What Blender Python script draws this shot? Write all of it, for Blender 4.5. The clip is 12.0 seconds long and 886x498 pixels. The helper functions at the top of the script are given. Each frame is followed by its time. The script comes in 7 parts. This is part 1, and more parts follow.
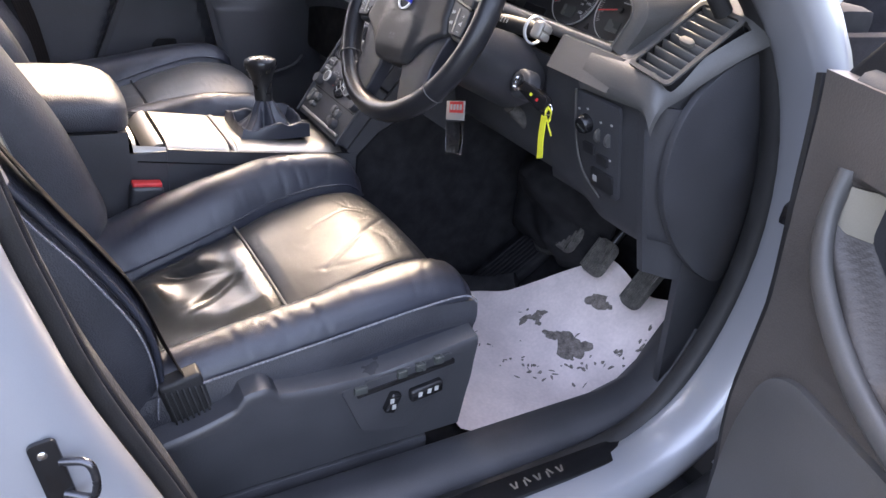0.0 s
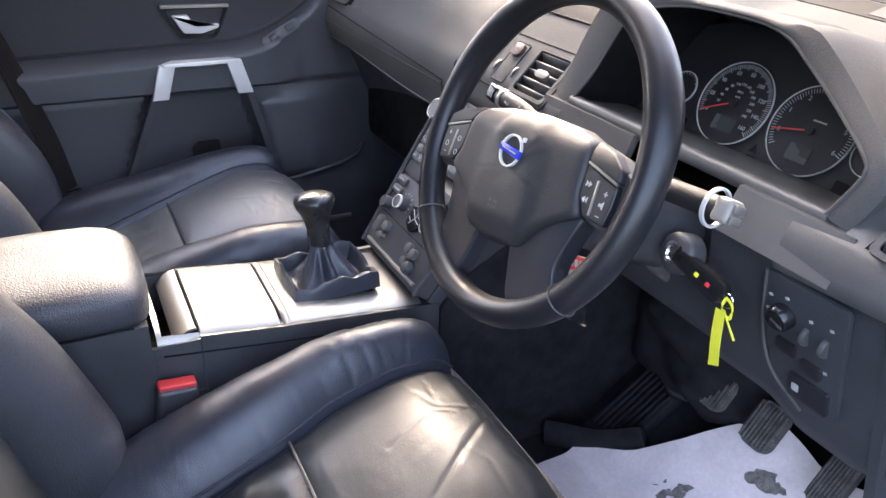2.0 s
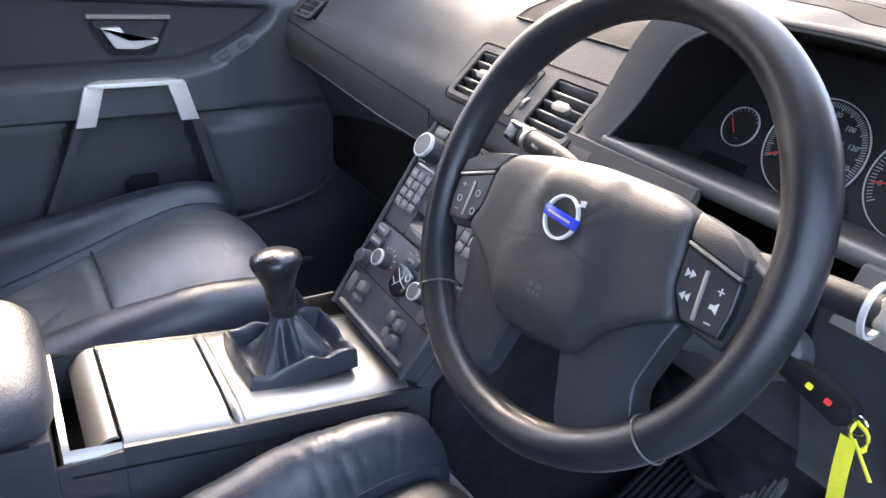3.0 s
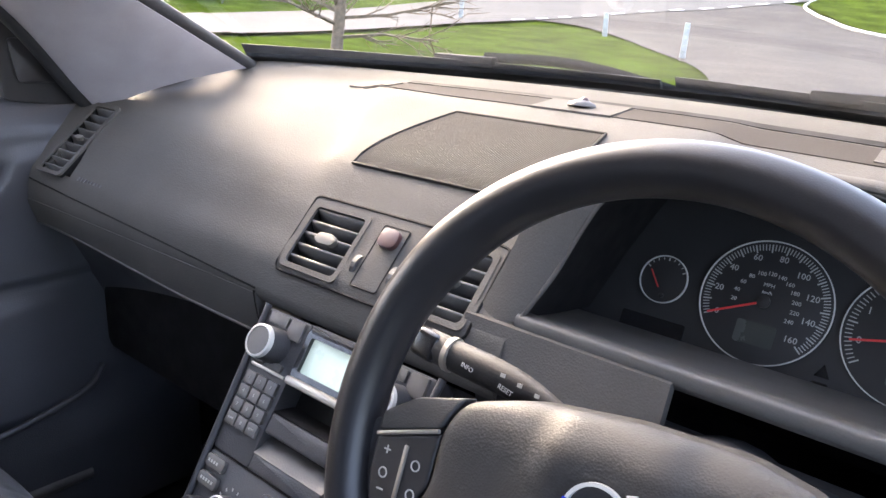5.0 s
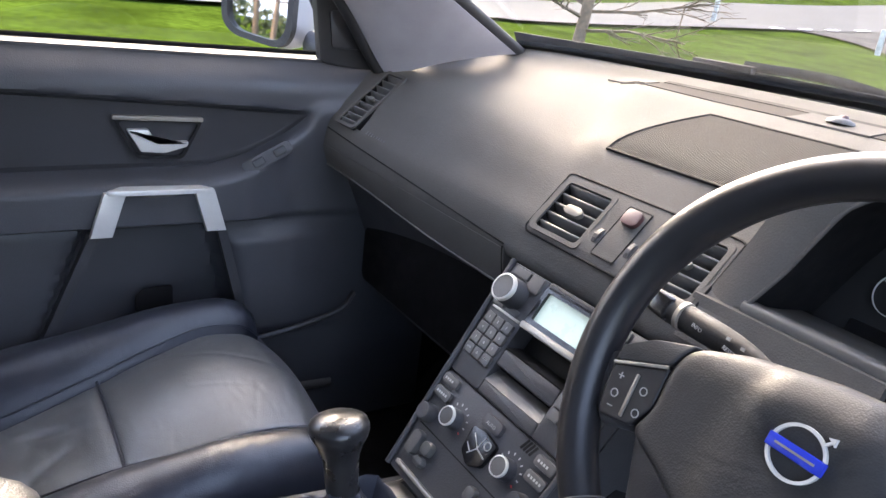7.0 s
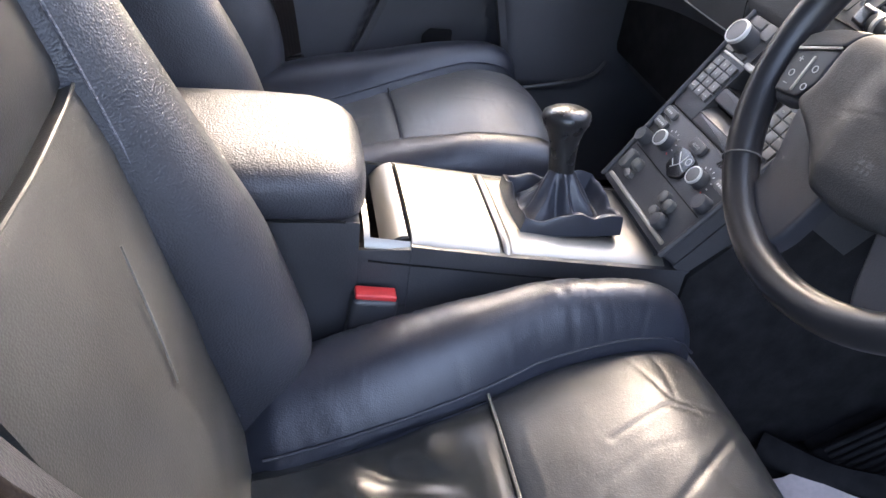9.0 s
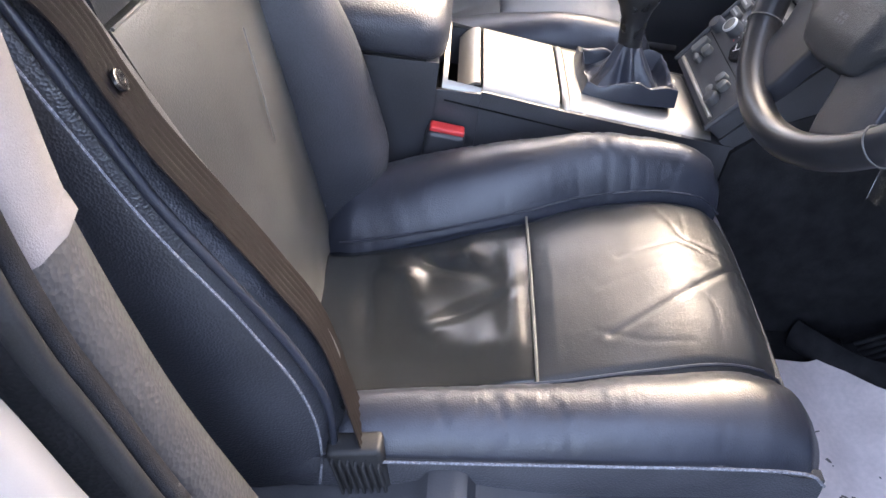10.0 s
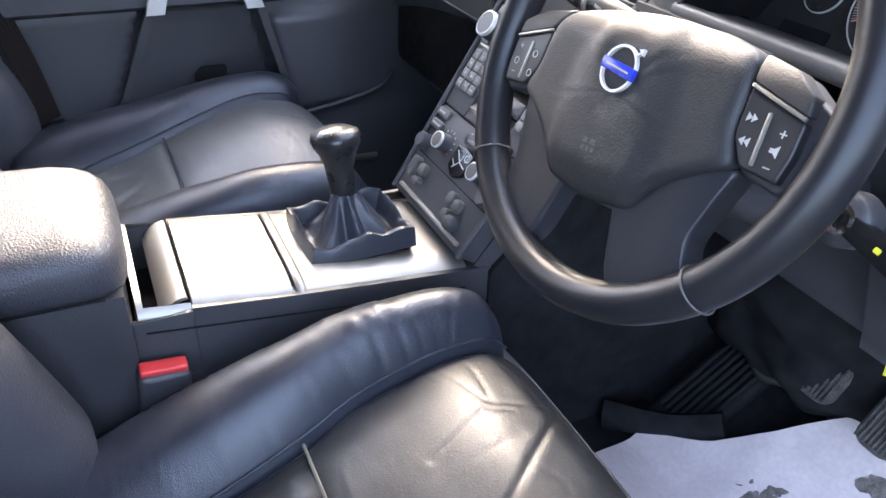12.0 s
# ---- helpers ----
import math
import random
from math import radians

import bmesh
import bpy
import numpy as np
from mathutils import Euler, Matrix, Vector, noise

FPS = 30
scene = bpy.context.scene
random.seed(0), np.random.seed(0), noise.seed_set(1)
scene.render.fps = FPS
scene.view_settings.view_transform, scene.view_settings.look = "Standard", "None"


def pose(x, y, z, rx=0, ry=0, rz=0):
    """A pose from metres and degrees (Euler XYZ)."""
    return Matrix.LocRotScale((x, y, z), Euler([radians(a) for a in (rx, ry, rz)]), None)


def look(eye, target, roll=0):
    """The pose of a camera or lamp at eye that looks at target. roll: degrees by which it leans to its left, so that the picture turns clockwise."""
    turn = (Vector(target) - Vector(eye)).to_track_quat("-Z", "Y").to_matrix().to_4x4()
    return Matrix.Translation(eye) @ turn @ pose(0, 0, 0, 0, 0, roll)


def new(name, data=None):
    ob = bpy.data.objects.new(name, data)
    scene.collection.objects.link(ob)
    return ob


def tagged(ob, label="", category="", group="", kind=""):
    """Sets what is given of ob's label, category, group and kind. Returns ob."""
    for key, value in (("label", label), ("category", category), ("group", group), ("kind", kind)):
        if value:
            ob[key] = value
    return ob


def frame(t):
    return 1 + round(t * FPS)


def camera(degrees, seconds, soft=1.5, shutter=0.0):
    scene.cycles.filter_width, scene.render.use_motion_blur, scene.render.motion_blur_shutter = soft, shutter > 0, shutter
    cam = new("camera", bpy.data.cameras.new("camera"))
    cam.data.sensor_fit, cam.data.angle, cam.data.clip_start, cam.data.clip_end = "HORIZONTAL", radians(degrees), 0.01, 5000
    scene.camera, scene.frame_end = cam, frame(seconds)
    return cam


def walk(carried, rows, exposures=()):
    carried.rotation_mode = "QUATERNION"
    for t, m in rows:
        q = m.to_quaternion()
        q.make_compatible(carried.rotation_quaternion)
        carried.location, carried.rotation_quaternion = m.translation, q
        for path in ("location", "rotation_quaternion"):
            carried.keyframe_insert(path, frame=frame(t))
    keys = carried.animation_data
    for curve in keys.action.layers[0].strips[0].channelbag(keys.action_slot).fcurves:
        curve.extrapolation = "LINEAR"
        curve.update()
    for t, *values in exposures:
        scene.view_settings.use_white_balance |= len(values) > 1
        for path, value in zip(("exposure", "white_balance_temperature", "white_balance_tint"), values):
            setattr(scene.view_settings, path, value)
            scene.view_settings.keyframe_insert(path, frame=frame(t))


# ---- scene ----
# Car axes: x to the car's right, y forward, z up from the ground; a right-hand-drive car.
cam = camera(62.38, 12.0, soft=1.5)
ROWS = [  # seconds, eye x, y, z, yaw, pitch, roll
    (0.0, 1.3905, -0.3710, 1.3811, 59.60, -28.41, -7.03),
    (0.5, 1.2559, -0.3411, 1.3743, 61.13, -35.49, -4.94),
    (1.0, 1.1861, -0.3723, 1.3654, 61.33, -36.46, -4.40),
    (1.5, 1.0885, -0.3238, 1.4140, 61.66, -31.77, -3.01),
    (2.0, 0.9941, -0.2242, 1.4548, 62.73, -28.05, -2.19),
    (2.5, 0.9036, -0.1810, 1.4366, 62.39, -26.49, -2.65),
    (2.7, 0.8475, -0.1771, 1.4141, 61.35, -26.23, -3.14),
    (4.3, 0.5338, -0.1208, 1.3917, 46.77, -22.91, -4.14),
    (4.5, 0.5201, -0.1161, 1.3933, 44.51, -21.19, -3.20),
    (5.0, 0.5011, -0.0943, 1.4111, 39.84, -17.49, -2.78),
    (5.5, 0.4844, -0.1128, 1.4297, 40.36, -15.89, -2.46),
    (6.0, 0.4893, -0.1434, 1.4299, 45.36, -16.02, -3.67),
    (6.5, 0.5112, -0.2038, 1.4390, 53.32, -17.59, -4.45),
    (7.0, 0.5592, -0.2084, 1.4151, 58.00, -19.66, -7.01),
    (7.2, 0.5824, -0.2217, 1.4068, 60.45, -20.93, -8.18),
    (8.8, 0.7659, -0.2709, 1.3610, 75.57, -32.55, -8.11),
    (9.0, 0.8048, -0.2631, 1.3573, 80.11, -35.05, -6.78),
    (9.5, 0.9197, -0.2178, 1.3595, 87.13, -40.26, -6.53),
    (10.0, 1.0203, -0.1928, 1.3673, 92.37, -41.75, -6.40),
    (10.5, 1.0402, -0.1724, 1.3851, 93.21, -40.14, -4.59),
    (11.0, 0.9962, -0.1702, 1.3954, 87.75, -36.90, -1.27),
    (11.5, 0.8918, -0.1727, 1.3816, 76.57, -34.79, -1.06),
    (12.0, 0.7927, -0.1638, 1.3599, 64.51, -32.87, -2.29),
]
walk(cam, [(t, pose(x, y, z, 90 + pitch, roll, yaw)) for t, x, y, z, yaw, pitch, roll in ROWS], exposures=[(0, 2.8, 7150, 23), (1.0, 2.95, 7150, 23), (2.5, 3.05, 6500, 19), (4.5, 3.3, 6600, 19), (5.0, 2.9, 6750, 19), (5.5, 2.75, 6800, 19), (7.0, 2.8, 6650, 18), (9.0, 3.05, 6700, 19), (10.5, 3.15, 6750, 20), (12, 3.2, 6450, 18)])

# ---------------------------------------------------------------- light
world = bpy.data.worlds.new("world")
scene.world = world
world.use_nodes = True
_wn = world.node_tree
sky = _wn.nodes.new("ShaderNodeTexSky")
sky.sky_type, sky.sun_disc = "NISHITA", False
SUN_EL, SUN_AZ = radians(30), radians(-66)          # azimuth from straight ahead, to the right positive
sky.sun_elevation, sky.sun_rotation = SUN_EL, SUN_AZ
sky.air_density, sky.dust_density = 1.0, 4.0
_wn.nodes["Background"].inputs["Strength"].default_value = 0.15
veil = _wn.nodes.new("ShaderNodeVectorMath")               # thin bright cloud over the whole sky
veil.operation = "ADD"
veil.inputs[1].default_value = (1.6, 2.0, 2.7)
_wn.links.new(sky.outputs[0], veil.inputs[0])
_wn.links.new(veil.outputs[0], _wn.nodes["Background"].inputs["Color"])
sun = new("sun", bpy.data.lights.new("sun", "SUN"))
sun.data.energy, sun.data.angle, sun.data.color = 1.15, radians(30), (1.0, 0.86, 0.62)
_sd = Vector((math.sin(SUN_AZ) * math.cos(SUN_EL), math.cos(SUN_AZ) * math.cos(SUN_EL), math.sin(SUN_EL)))
sun.matrix_world = look(_sd * 20, (0, 0, 0))


# ---------------------------------------------------------------- materials
def material(name, color, rough=0.5, metal=0.0, vary=0.15, scale=30.0, fine=600.0, bump=0.1, fine_bump=0.0, pebble=0.0,
             coat=0.0, spec=0.5, rough_vary=0.1, random_tint=0.0, wrinkle=0.0):
    """A surface with blotches at one scale, grain at another, uneven gloss and fine relief."""
    m = bpy.data.materials.new(name)
    m.use_nodes = True
    nt = m.node_tree
    n, l = nt.nodes, nt.links
    b = n["Principled BSDF"]
    tc = n.new("ShaderNodeTexCoord")
    big = n.new("ShaderNodeTexNoise")
    big.inputs["Scale"].default_value, big.inputs["Detail"].default_value = scale, 5
    small = n.new("ShaderNodeTexNoise")
    small.inputs["Scale"].default_value, small.inputs["Detail"].default_value = fine, 3
    l.new(tc.outputs["Object"], big.inputs["Vector"])
    l.new(tc.outputs["Object"], small.inputs["Vector"])
    ramp = n.new("ShaderNodeMapRange")
    ramp.inputs["From Min"].default_value, ramp.inputs["From Max"].default_value = 0.3, 0.7
    ramp.inputs["To Min"].default_value, ramp.inputs["To Max"].default_value = 1 - vary, 1 + vary
    l.new(big.outputs["Fac"], ramp.inputs["Value"])
    ramp2 = n.new("ShaderNodeMapRange")
    ramp2.inputs["From Min"].default_value, ramp2.inputs["From Max"].default_value = 0.3, 0.7
    ramp2.inputs["To Min"].default_value, ramp2.inputs["To Max"].default_value = 1 - vary * 0.7, 1 + vary * 0.7
    l.new(small.outputs["Fac"], ramp2.inputs["Value"])
    mul = n.new("ShaderNodeMath")
    mul.operation = "MULTIPLY"
    l.new(ramp.outputs[0], mul.inputs[0])
    l.new(ramp2.outputs[0], mul.inputs[1])
    last = mul.outputs[0]
    if random_tint:
        info = n.new("ShaderNodeObjectInfo")
        rr = n.new("ShaderNodeMapRange")
        rr.inputs["To Min"].default_value, rr.inputs["To Max"].default_value = 1 - random_tint, 1 + random_tint
        l.new(info.outputs["Random"], rr.inputs["Value"])
        m2 = n.new("ShaderNodeMath")
        m2.operation = "MULTIPLY"
        l.new(last, m2.inputs[0])
        l.new(rr.outputs[0], m2.inputs[1])
        last = m2.outputs[0]
    vm = n.new("ShaderNodeVectorMath")
    vm.operation = "SCALE"
    vm.inputs[0].default_value = color
    l.new(last, vm.inputs["Scale"])
    l.new(vm.outputs[0], b.inputs["Base Color"])
    rg = n.new("ShaderNodeMapRange")
    rg.inputs["From Min"].default_value, rg.inputs["From Max"].default_value = 0.3, 0.7
    rg.inputs["To Min"].default_value, rg.inputs["To Max"].default_value = max(0.02, rough - rough_vary), min(1, rough + rough_vary)
    l.new(big.outputs["Fac"], rg.inputs["Value"])
    l.new(rg.outputs[0], b.inputs["Roughness"])
    b.inputs["Metallic"].default_value = metal
    b.inputs["Specular IOR Level"].default_value = spec
    b.inputs["Coat Weight"].default_value = coat
    b.inputs["Coat Roughness"].default_value = 0.08
    height = None
    if bump:
        bp = n.new("ShaderNodeBump")
        bp.inputs["Strength"].default_value, bp.inputs["Distance"].default_value = bump, 0.002
        l.new(big.outputs["Fac"], bp.inputs["Height"])
        height = bp
    if fine_bump:
        bp = n.new("ShaderNodeBump")
        bp.inputs["Strength"].default_value, bp.inputs["Distance"].default_value = fine_bump, 0.0006
        l.new(small.outputs["Fac"], bp.inputs["Height"])
        if height:
            l.new(height.outputs[0], bp.inputs["Normal"])
        height = bp
    if pebble:
        vo = n.new("ShaderNodeTexVoronoi")
        vo.inputs["Scale"].default_value = fine * 0.8
        l.new(tc.outputs["Object"], vo.inputs["Vector"])
        bp = n.new("ShaderNodeBump")
        bp.inputs["Strength"].default_value, bp.inputs["Distance"].default_value = pebble, 0.0012
        l.new(vo.outputs["Distance"], bp.inputs["Height"])
        if height:
            l.new(height.outputs[0], bp.inputs["Normal"])
        height = bp
    if wrinkle:
        warp = n.new("ShaderNodeMapping")
        warp.inputs["Scale"].default_value = (26, 60, 30)
        warp.inputs["Rotation"].default_value = (0, 0, 0.5)
        l.new(tc.outputs["Object"], warp.inputs["Vector"])
        wn = n.new("ShaderNodeTexNoise")
        wn.noise_type = "RIDGED_MULTIFRACTAL"
        wn.inputs["Scale"].default_value, wn.inputs["Detail"].default_value = 1.0, 3
        l.new(warp.outputs[0], wn.inputs["Vector"])
        mask = n.new("ShaderNodeMapRange")
        mask.inputs["From Min"].default_value, mask.inputs["From Max"].default_value = 0.42, 0.62
        l.new(big.outputs["Fac"], mask.inputs["Value"])
        mm = n.new("ShaderNodeMath")
        mm.operation = "MULTIPLY"
        l.new(wn.outputs["Fac"], mm.inputs[0])
        l.new(mask.outputs[0], mm.inputs[1])
        bp = n.new("ShaderNodeBump")
        bp.invert = True
        bp.inputs["Strength"].default_value, bp.inputs["Distance"].default_value = wrinkle, 0.002
        l.new(mm.outputs[0], bp.inputs["Height"])
        if height:
            l.new(height.outputs[0], bp.inputs["Normal"])
        height = bp
    if height:
        l.new(height.outputs[0], b.inputs["Normal"])
    return m


def glowing(name, color, strength):
    m = material(name, color, 0.3, vary=0.05, bump=0)
    b = m.node_tree.nodes["Principled BSDF"]
    b.inputs["Emission Color"].default_value = (*color, 1)
    b.inputs["Emission Strength"].default_value = strength
    return m


def clear(name, color=(1, 1, 1), ior=1.45):
    m = bpy.data.materials.new(name)
    m.use_nodes = True
    b = m.node_tree.nodes["Principled BSDF"]
    b.inputs["Base Color"].default_value = (*color, 1)
    b.inputs["Transmission Weight"].default_value, b.inputs["Roughness"].default_value, b.inputs["IOR"].default_value = 1, 0.0, ior
    return m


M = {}
M["leather"] = material("black leather", (0.021, 0.024, 0.034), 0.36, vary=0.2, scale=9, fine=800, bump=0.12, pebble=0.22, rough_vary=0.05, spec=0.6, wrinkle=0.28)
M["leather_insert"] = material("worn smooth leather", (0.020, 0.023, 0.027), 0.37, vary=0.25, scale=9, fine=800, bump=0.06, pebble=0.12, rough_vary=0.05, spec=0.40, wrinkle=0.18)
M["leather_sag"] = material("shiny sat-in leather", (0.016, 0.018, 0.019), 0.25, vary=0.1, scale=9, fine=800, bump=0.0, pebble=0.08, rough_vary=0.02, spec=0.8)
# same black leather; its raised base colour stands in for window sheen
M["leather_sheen"] = material("black leather with sheen in its colour", (0.072, 0.078, 0.086), 0.44, vary=0.25, scale=9, fine=800, bump=0.10, pebble=0.16, rough_vary=0.06, spec=1.0, wrinkle=0.8)
M["leather_back"] = material("rubbed grey-black leather", (0.042, 0.044, 0.044), 0.40, vary=0.25, scale=7, fine=700, bump=0.08, pebble=0.2, rough_vary=0.06, spec=0.75, wrinkle=0.08)
M["rim"] = material("polished wheel leather", (0.015, 0.015, 0.017), 0.34, vary=0.08, scale=30, fine=1100, bump=0.0, fine_bump=0.12, rough_vary=0.02, spec=0.38)
M["leather_matt"] = material("grained leather", (0.032, 0.034, 0.042), 0.42, vary=0.2, scale=12, fine=580, bump=0.1, pebble=0.48, spec=0.7, wrinkle=0.15)
M["dash"] = material("soft grained dashboard plastic", (0.082, 0.080, 0.077), 0.72, vary=0.12, scale=6, fine=650, bump=0.05, pebble=0.22, rough_vary=0.06, spec=0.10)
M["strip"] = material("matt demister strip plastic", (0.045, 0.042, 0.040), 0.9, vary=0.1, scale=8, fine=500, bump=0.02, spec=0.08)
M["grille"] = material("ribbed grille plastic", (0.085, 0.079, 0.070), 0.85, vary=0.06, scale=8, fine=300, bump=0, spec=0.08)
M["plastic"] = material("dark interior plastic", (0.040, 0.041, 0.046), 0.48, vary=0.15, scale=12, fine=600, bump=0.05, pebble=0.18)
M["base_plastic"] = material("smooth dark seat base plastic", (0.040, 0.041, 0.046), 0.36, vary=0.12, scale=12, fine=600, bump=0.03, pebble=0.10, spec=0.6)
M["plastic_grey"] = material("charcoal fascia plastic", (0.075, 0.074, 0.073), 0.45, vary=0.1, scale=12, fine=600, bump=0.03, fine_bump=0.2)
M["gloss"] = material("gloss black plastic", (0.01, 0.01, 0.011), 0.2, vary=0.1, bump=0, rough_vary=0.05)
M["black"] = material("matt black recess", (0.006, 0.006, 0.007), 0.75, vary=0.1, bump=0, spec=0.2)
M["carpet"] = material("black carpet", (0.018, 0.018, 0.020), 0.95, vary=0.35, scale=30, fine=900, bump=0.5, fine_bump=0.9, spec=0.1)
M["silver"] = material("satin silver trim", (0.35, 0.332, 0.298), 0.44, metal=0.85, vary=0.06, scale=5, fine=900, bump=0.02, fine_bump=0.08, rough_vary=0.05)
M["chrome"] = material("polished chrome", (0.85, 0.85, 0.86), 0.1, metal=1, vary=0.03, bump=0, rough_vary=0.03)
M["paint"] = material("silver blue car paint", (0.34, 0.35, 0.375), 0.38, metal=0.35, vary=0.04, scale=3, fine=1500, bump=0.01, coat=0.8, rough_vary=0.04)
M["rubber"] = material("black rubber seal", (0.015, 0.015, 0.016), 0.6, vary=0.3, scale=40, fine=500, bump=0.2, fine_bump=0.3)
M["cloth_grey"] = material("light grey pillar trim", (0.19, 0.178, 0.182), 0.85, vary=0.1, scale=20, fine=900, bump=0.1, fine_bump=0.5)
M["headlining"] = material("dark grey headlining cloth", (0.15, 0.148, 0.15), 0.95, vary=0.1, scale=20, fine=900, bump=0.1, fine_bump=0.5, spec=0.1)
M["cloth_pillar"] = material("grey woven pillar cover", (0.34, 0.33, 0.355), 0.85, vary=0.1, scale=15, fine=1200, bump=0.1, fine_bump=0.4)
M["webbing"] = material("brown grey belt webbing", (0.011, 0.0085, 0.008), 0.85, spec=0.15, vary=0.2, scale=40, fine=900, bump=0.2, fine_bump=0.6)
M["red"] = material("red plastic", (0.6, 0.04, 0.04), 0.4, vary=0.08, bump=0)
M["yellow"] = material("yellow plastic tag", (0.75, 0.72, 0.05), 0.4, vary=0.1, bump=0.1)
M["white"] = material("white print", (0.38, 0.38, 0.37), 0.5, vary=0.05, bump=0)
M["blue"] = material("blue enamel", (0.02, 0.04, 0.42), 0.25, vary=0.05, bump=0)
M["amber"] = material("dark red lens", (0.055, 0.024, 0.024), 0.35, vary=0.05, bump=0)
M["dial"] = material("dial face", (0.012, 0.012, 0.013), 0.55, vary=0.1, bump=0)
M["lcd"] = glowing("pale green display", (0.42, 0.55, 0.50), 0.08)
M["lcd_off"] = material("grey display", (0.05, 0.055, 0.052), 0.25, vary=0.05, bump=0)
M["slider"] = material("grey vent slider", (0.13, 0.122, 0.108), 0.45, vary=0.08, bump=0.02)
M["beige"] = material("beige grey plastic", (0.24, 0.22, 0.19), 0.45, vary=0.08, bump=0.02)
M["bright"] = material("bright satin ring", (0.62, 0.62, 0.60), 0.32, metal=0.3, vary=0.04, bump=0, rough_vary=0.02)
M["hub"] = material("grained wheel cover plastic", (0.027, 0.027, 0.028), 0.50, spec=0.35, vary=0.12, scale=14, fine=900, bump=0.03, pebble=0.15)
M["spoke"] = material("satin wheel spoke plastic", (0.022, 0.023, 0.028), 0.40, spec=0.5, vary=0.12, scale=14, fine=900, bump=0.03, pebble=0.12)
M["key"] = material("black switch rubber", (0.016, 0.016, 0.018), 0.42, vary=0.1, bump=0)
M["door_inset"] = material("black door inset cloth", (0.030, 0.031, 0.036), 0.60, vary=0.12, scale=10, fine=700, bump=0.04, pebble=0.2, spec=0.35)
M["gunmetal"] = material("dark worn steel", (0.10, 0.10, 0.11), 0.32, metal=0.9, vary=0.2, bump=0.05)
M["door_trim"] = material("warm charcoal door trim", (0.070, 0.062, 0.057), 0.55, vary=0.12, scale=10, fine=450, bump=0.05, pebble=0.25)
M["knob"] = material("polished black leather", (0.014, 0.014, 0.015), 0.30, vary=0.2, scale=40, fine=900, bump=0.05, pebble=0.05, rough_vary=0.08)
M["door_plastic"] = material("soft dark door trim", (0.052, 0.054, 0.062), 0.45, vary=0.12, scale=8, fine=650, bump=0.04, pebble=0.15)
M["matt"] = material("dusty black seal", (0.014, 0.014, 0.015), 0.95, vary=0.2, bump=0.1, spec=0.0)
M["glass"] = clear("window glass", (0.96, 0.98, 0.97))
M["mirror"] = material("mirror silver", (0.9, 0.9, 0.9), 0.02, metal=1, vary=0.0, bump=0, rough_vary=0.0)
M["pedal"] = material("worn pedal rubber", (0.085, 0.080, 0.075), 0.8, vary=0.5, scale=60, fine=400, bump=0.5, fine_bump=0.5)
M["grass"] = material("winter lawn", (0.040, 0.062, 0.007), 0.95, vary=0.4, scale=0.9, fine=9, bump=0.6, fine_bump=0.8, spec=0.0)
M["asphalt"] = material("wet grey asphalt", (0.060, 0.055, 0.048), 0.9, spec=0.1, vary=0.35, scale=0.7, fine=12, bump=0.2, fine_bump=0.2)
M["gravel"] = material("brown gravel", (0.13, 0.095, 0.065), 0.9, vary=0.6, scale=35, fine=120, bump=0.4, spec=0.2)
M["lane"] = material("pale worn asphalt", (0.100, 0.096, 0.088), 0.9, spec=0.1, vary=0.15, scale=0.4, fine=16, bump=0.2, fine_bump=0.2)
M["line"] = material("road paint", (0.75, 0.75, 0.73), 0.6, vary=0.2, scale=8, fine=60, bump=0.1)
M["post"] = material("weathered white post", (0.42, 0.42, 0.39), 0.7, vary=0.25, scale=6, fine=60, bump=0.2)
M["bark"] = material("grey bark", (0.13, 0.092, 0.062), 0.9, vary=0.35, scale=15, fine=90, bump=0.6, fine_bump=0.5)
M["thread"] = material("pale grey thread", (0.16, 0.165, 0.19), 0.7, vary=0.5, scale=400, fine=900, bump=0.8)
# pale so that the driver's seat seam looks lit; also the backrest scratch
M["piping"] = material("pale seam highlight and scratch", (0.11, 0.11, 0.10), 0.4, vary=0.3, scale=60, bump=0.2)
M["paper"] = material("dirty pale paper mat", (0.80, 0.70, 0.69), 0.85, vary=0.08, scale=16, fine=140, bump=0.4, fine_bump=0.3, spec=0.2)
M["dirt"] = material("dried mud stain", (0.20, 0.175, 0.16), 0.95, vary=0.4, scale=90, fine=400, bump=0.6, spec=0.1)
M["pillar_low"] = material("grained grey plastic", (0.050, 0.050, 0.053), 0.55, vary=0.12, scale=30, fine=300, bump=0.2, pebble=0.6)
M["hedge"] = material("dark hedge leaves", (0.05, 0.065, 0.02), 0.8, vary=0.5, scale=1.5, fine=20, bump=0.3)


# ---------------------------------------------------------------- mesh tools
def obj(name, bm, mat, smooth=True, sharp=50):
    me = bpy.data.meshes.new(name)
    bmesh.ops.recalc_face_normals(bm, faces=bm.faces)
    if smooth:
        for f in bm.faces:
            f.smooth = True
        for e in bm.edges:
            if len(e.link_faces) == 2 and e.calc_face_angle(0) > radians(sharp):
                e.smooth = False
    bm.to_mesh(me)
    bm.free()
    me.materials.append(M[mat] if isinstance(mat, str) else mat)
    return new(name, me)


def part(name, bm, mat, parent, label="", smooth=True, sharp=50):
    ob = obj(name, bm, mat, smooth, sharp)
    ob.parent = parent
    if label:
        ob["label"] = label
    return ob


def thing(name, label, category, kind="", group="", at=(0, 0, 0)):
    ob = new(name)
    ob.location = at
    ob.empty_display_size = 0.05
    bpy.context.view_layer.update()
    return tagged(ob, label, category, group, kind)


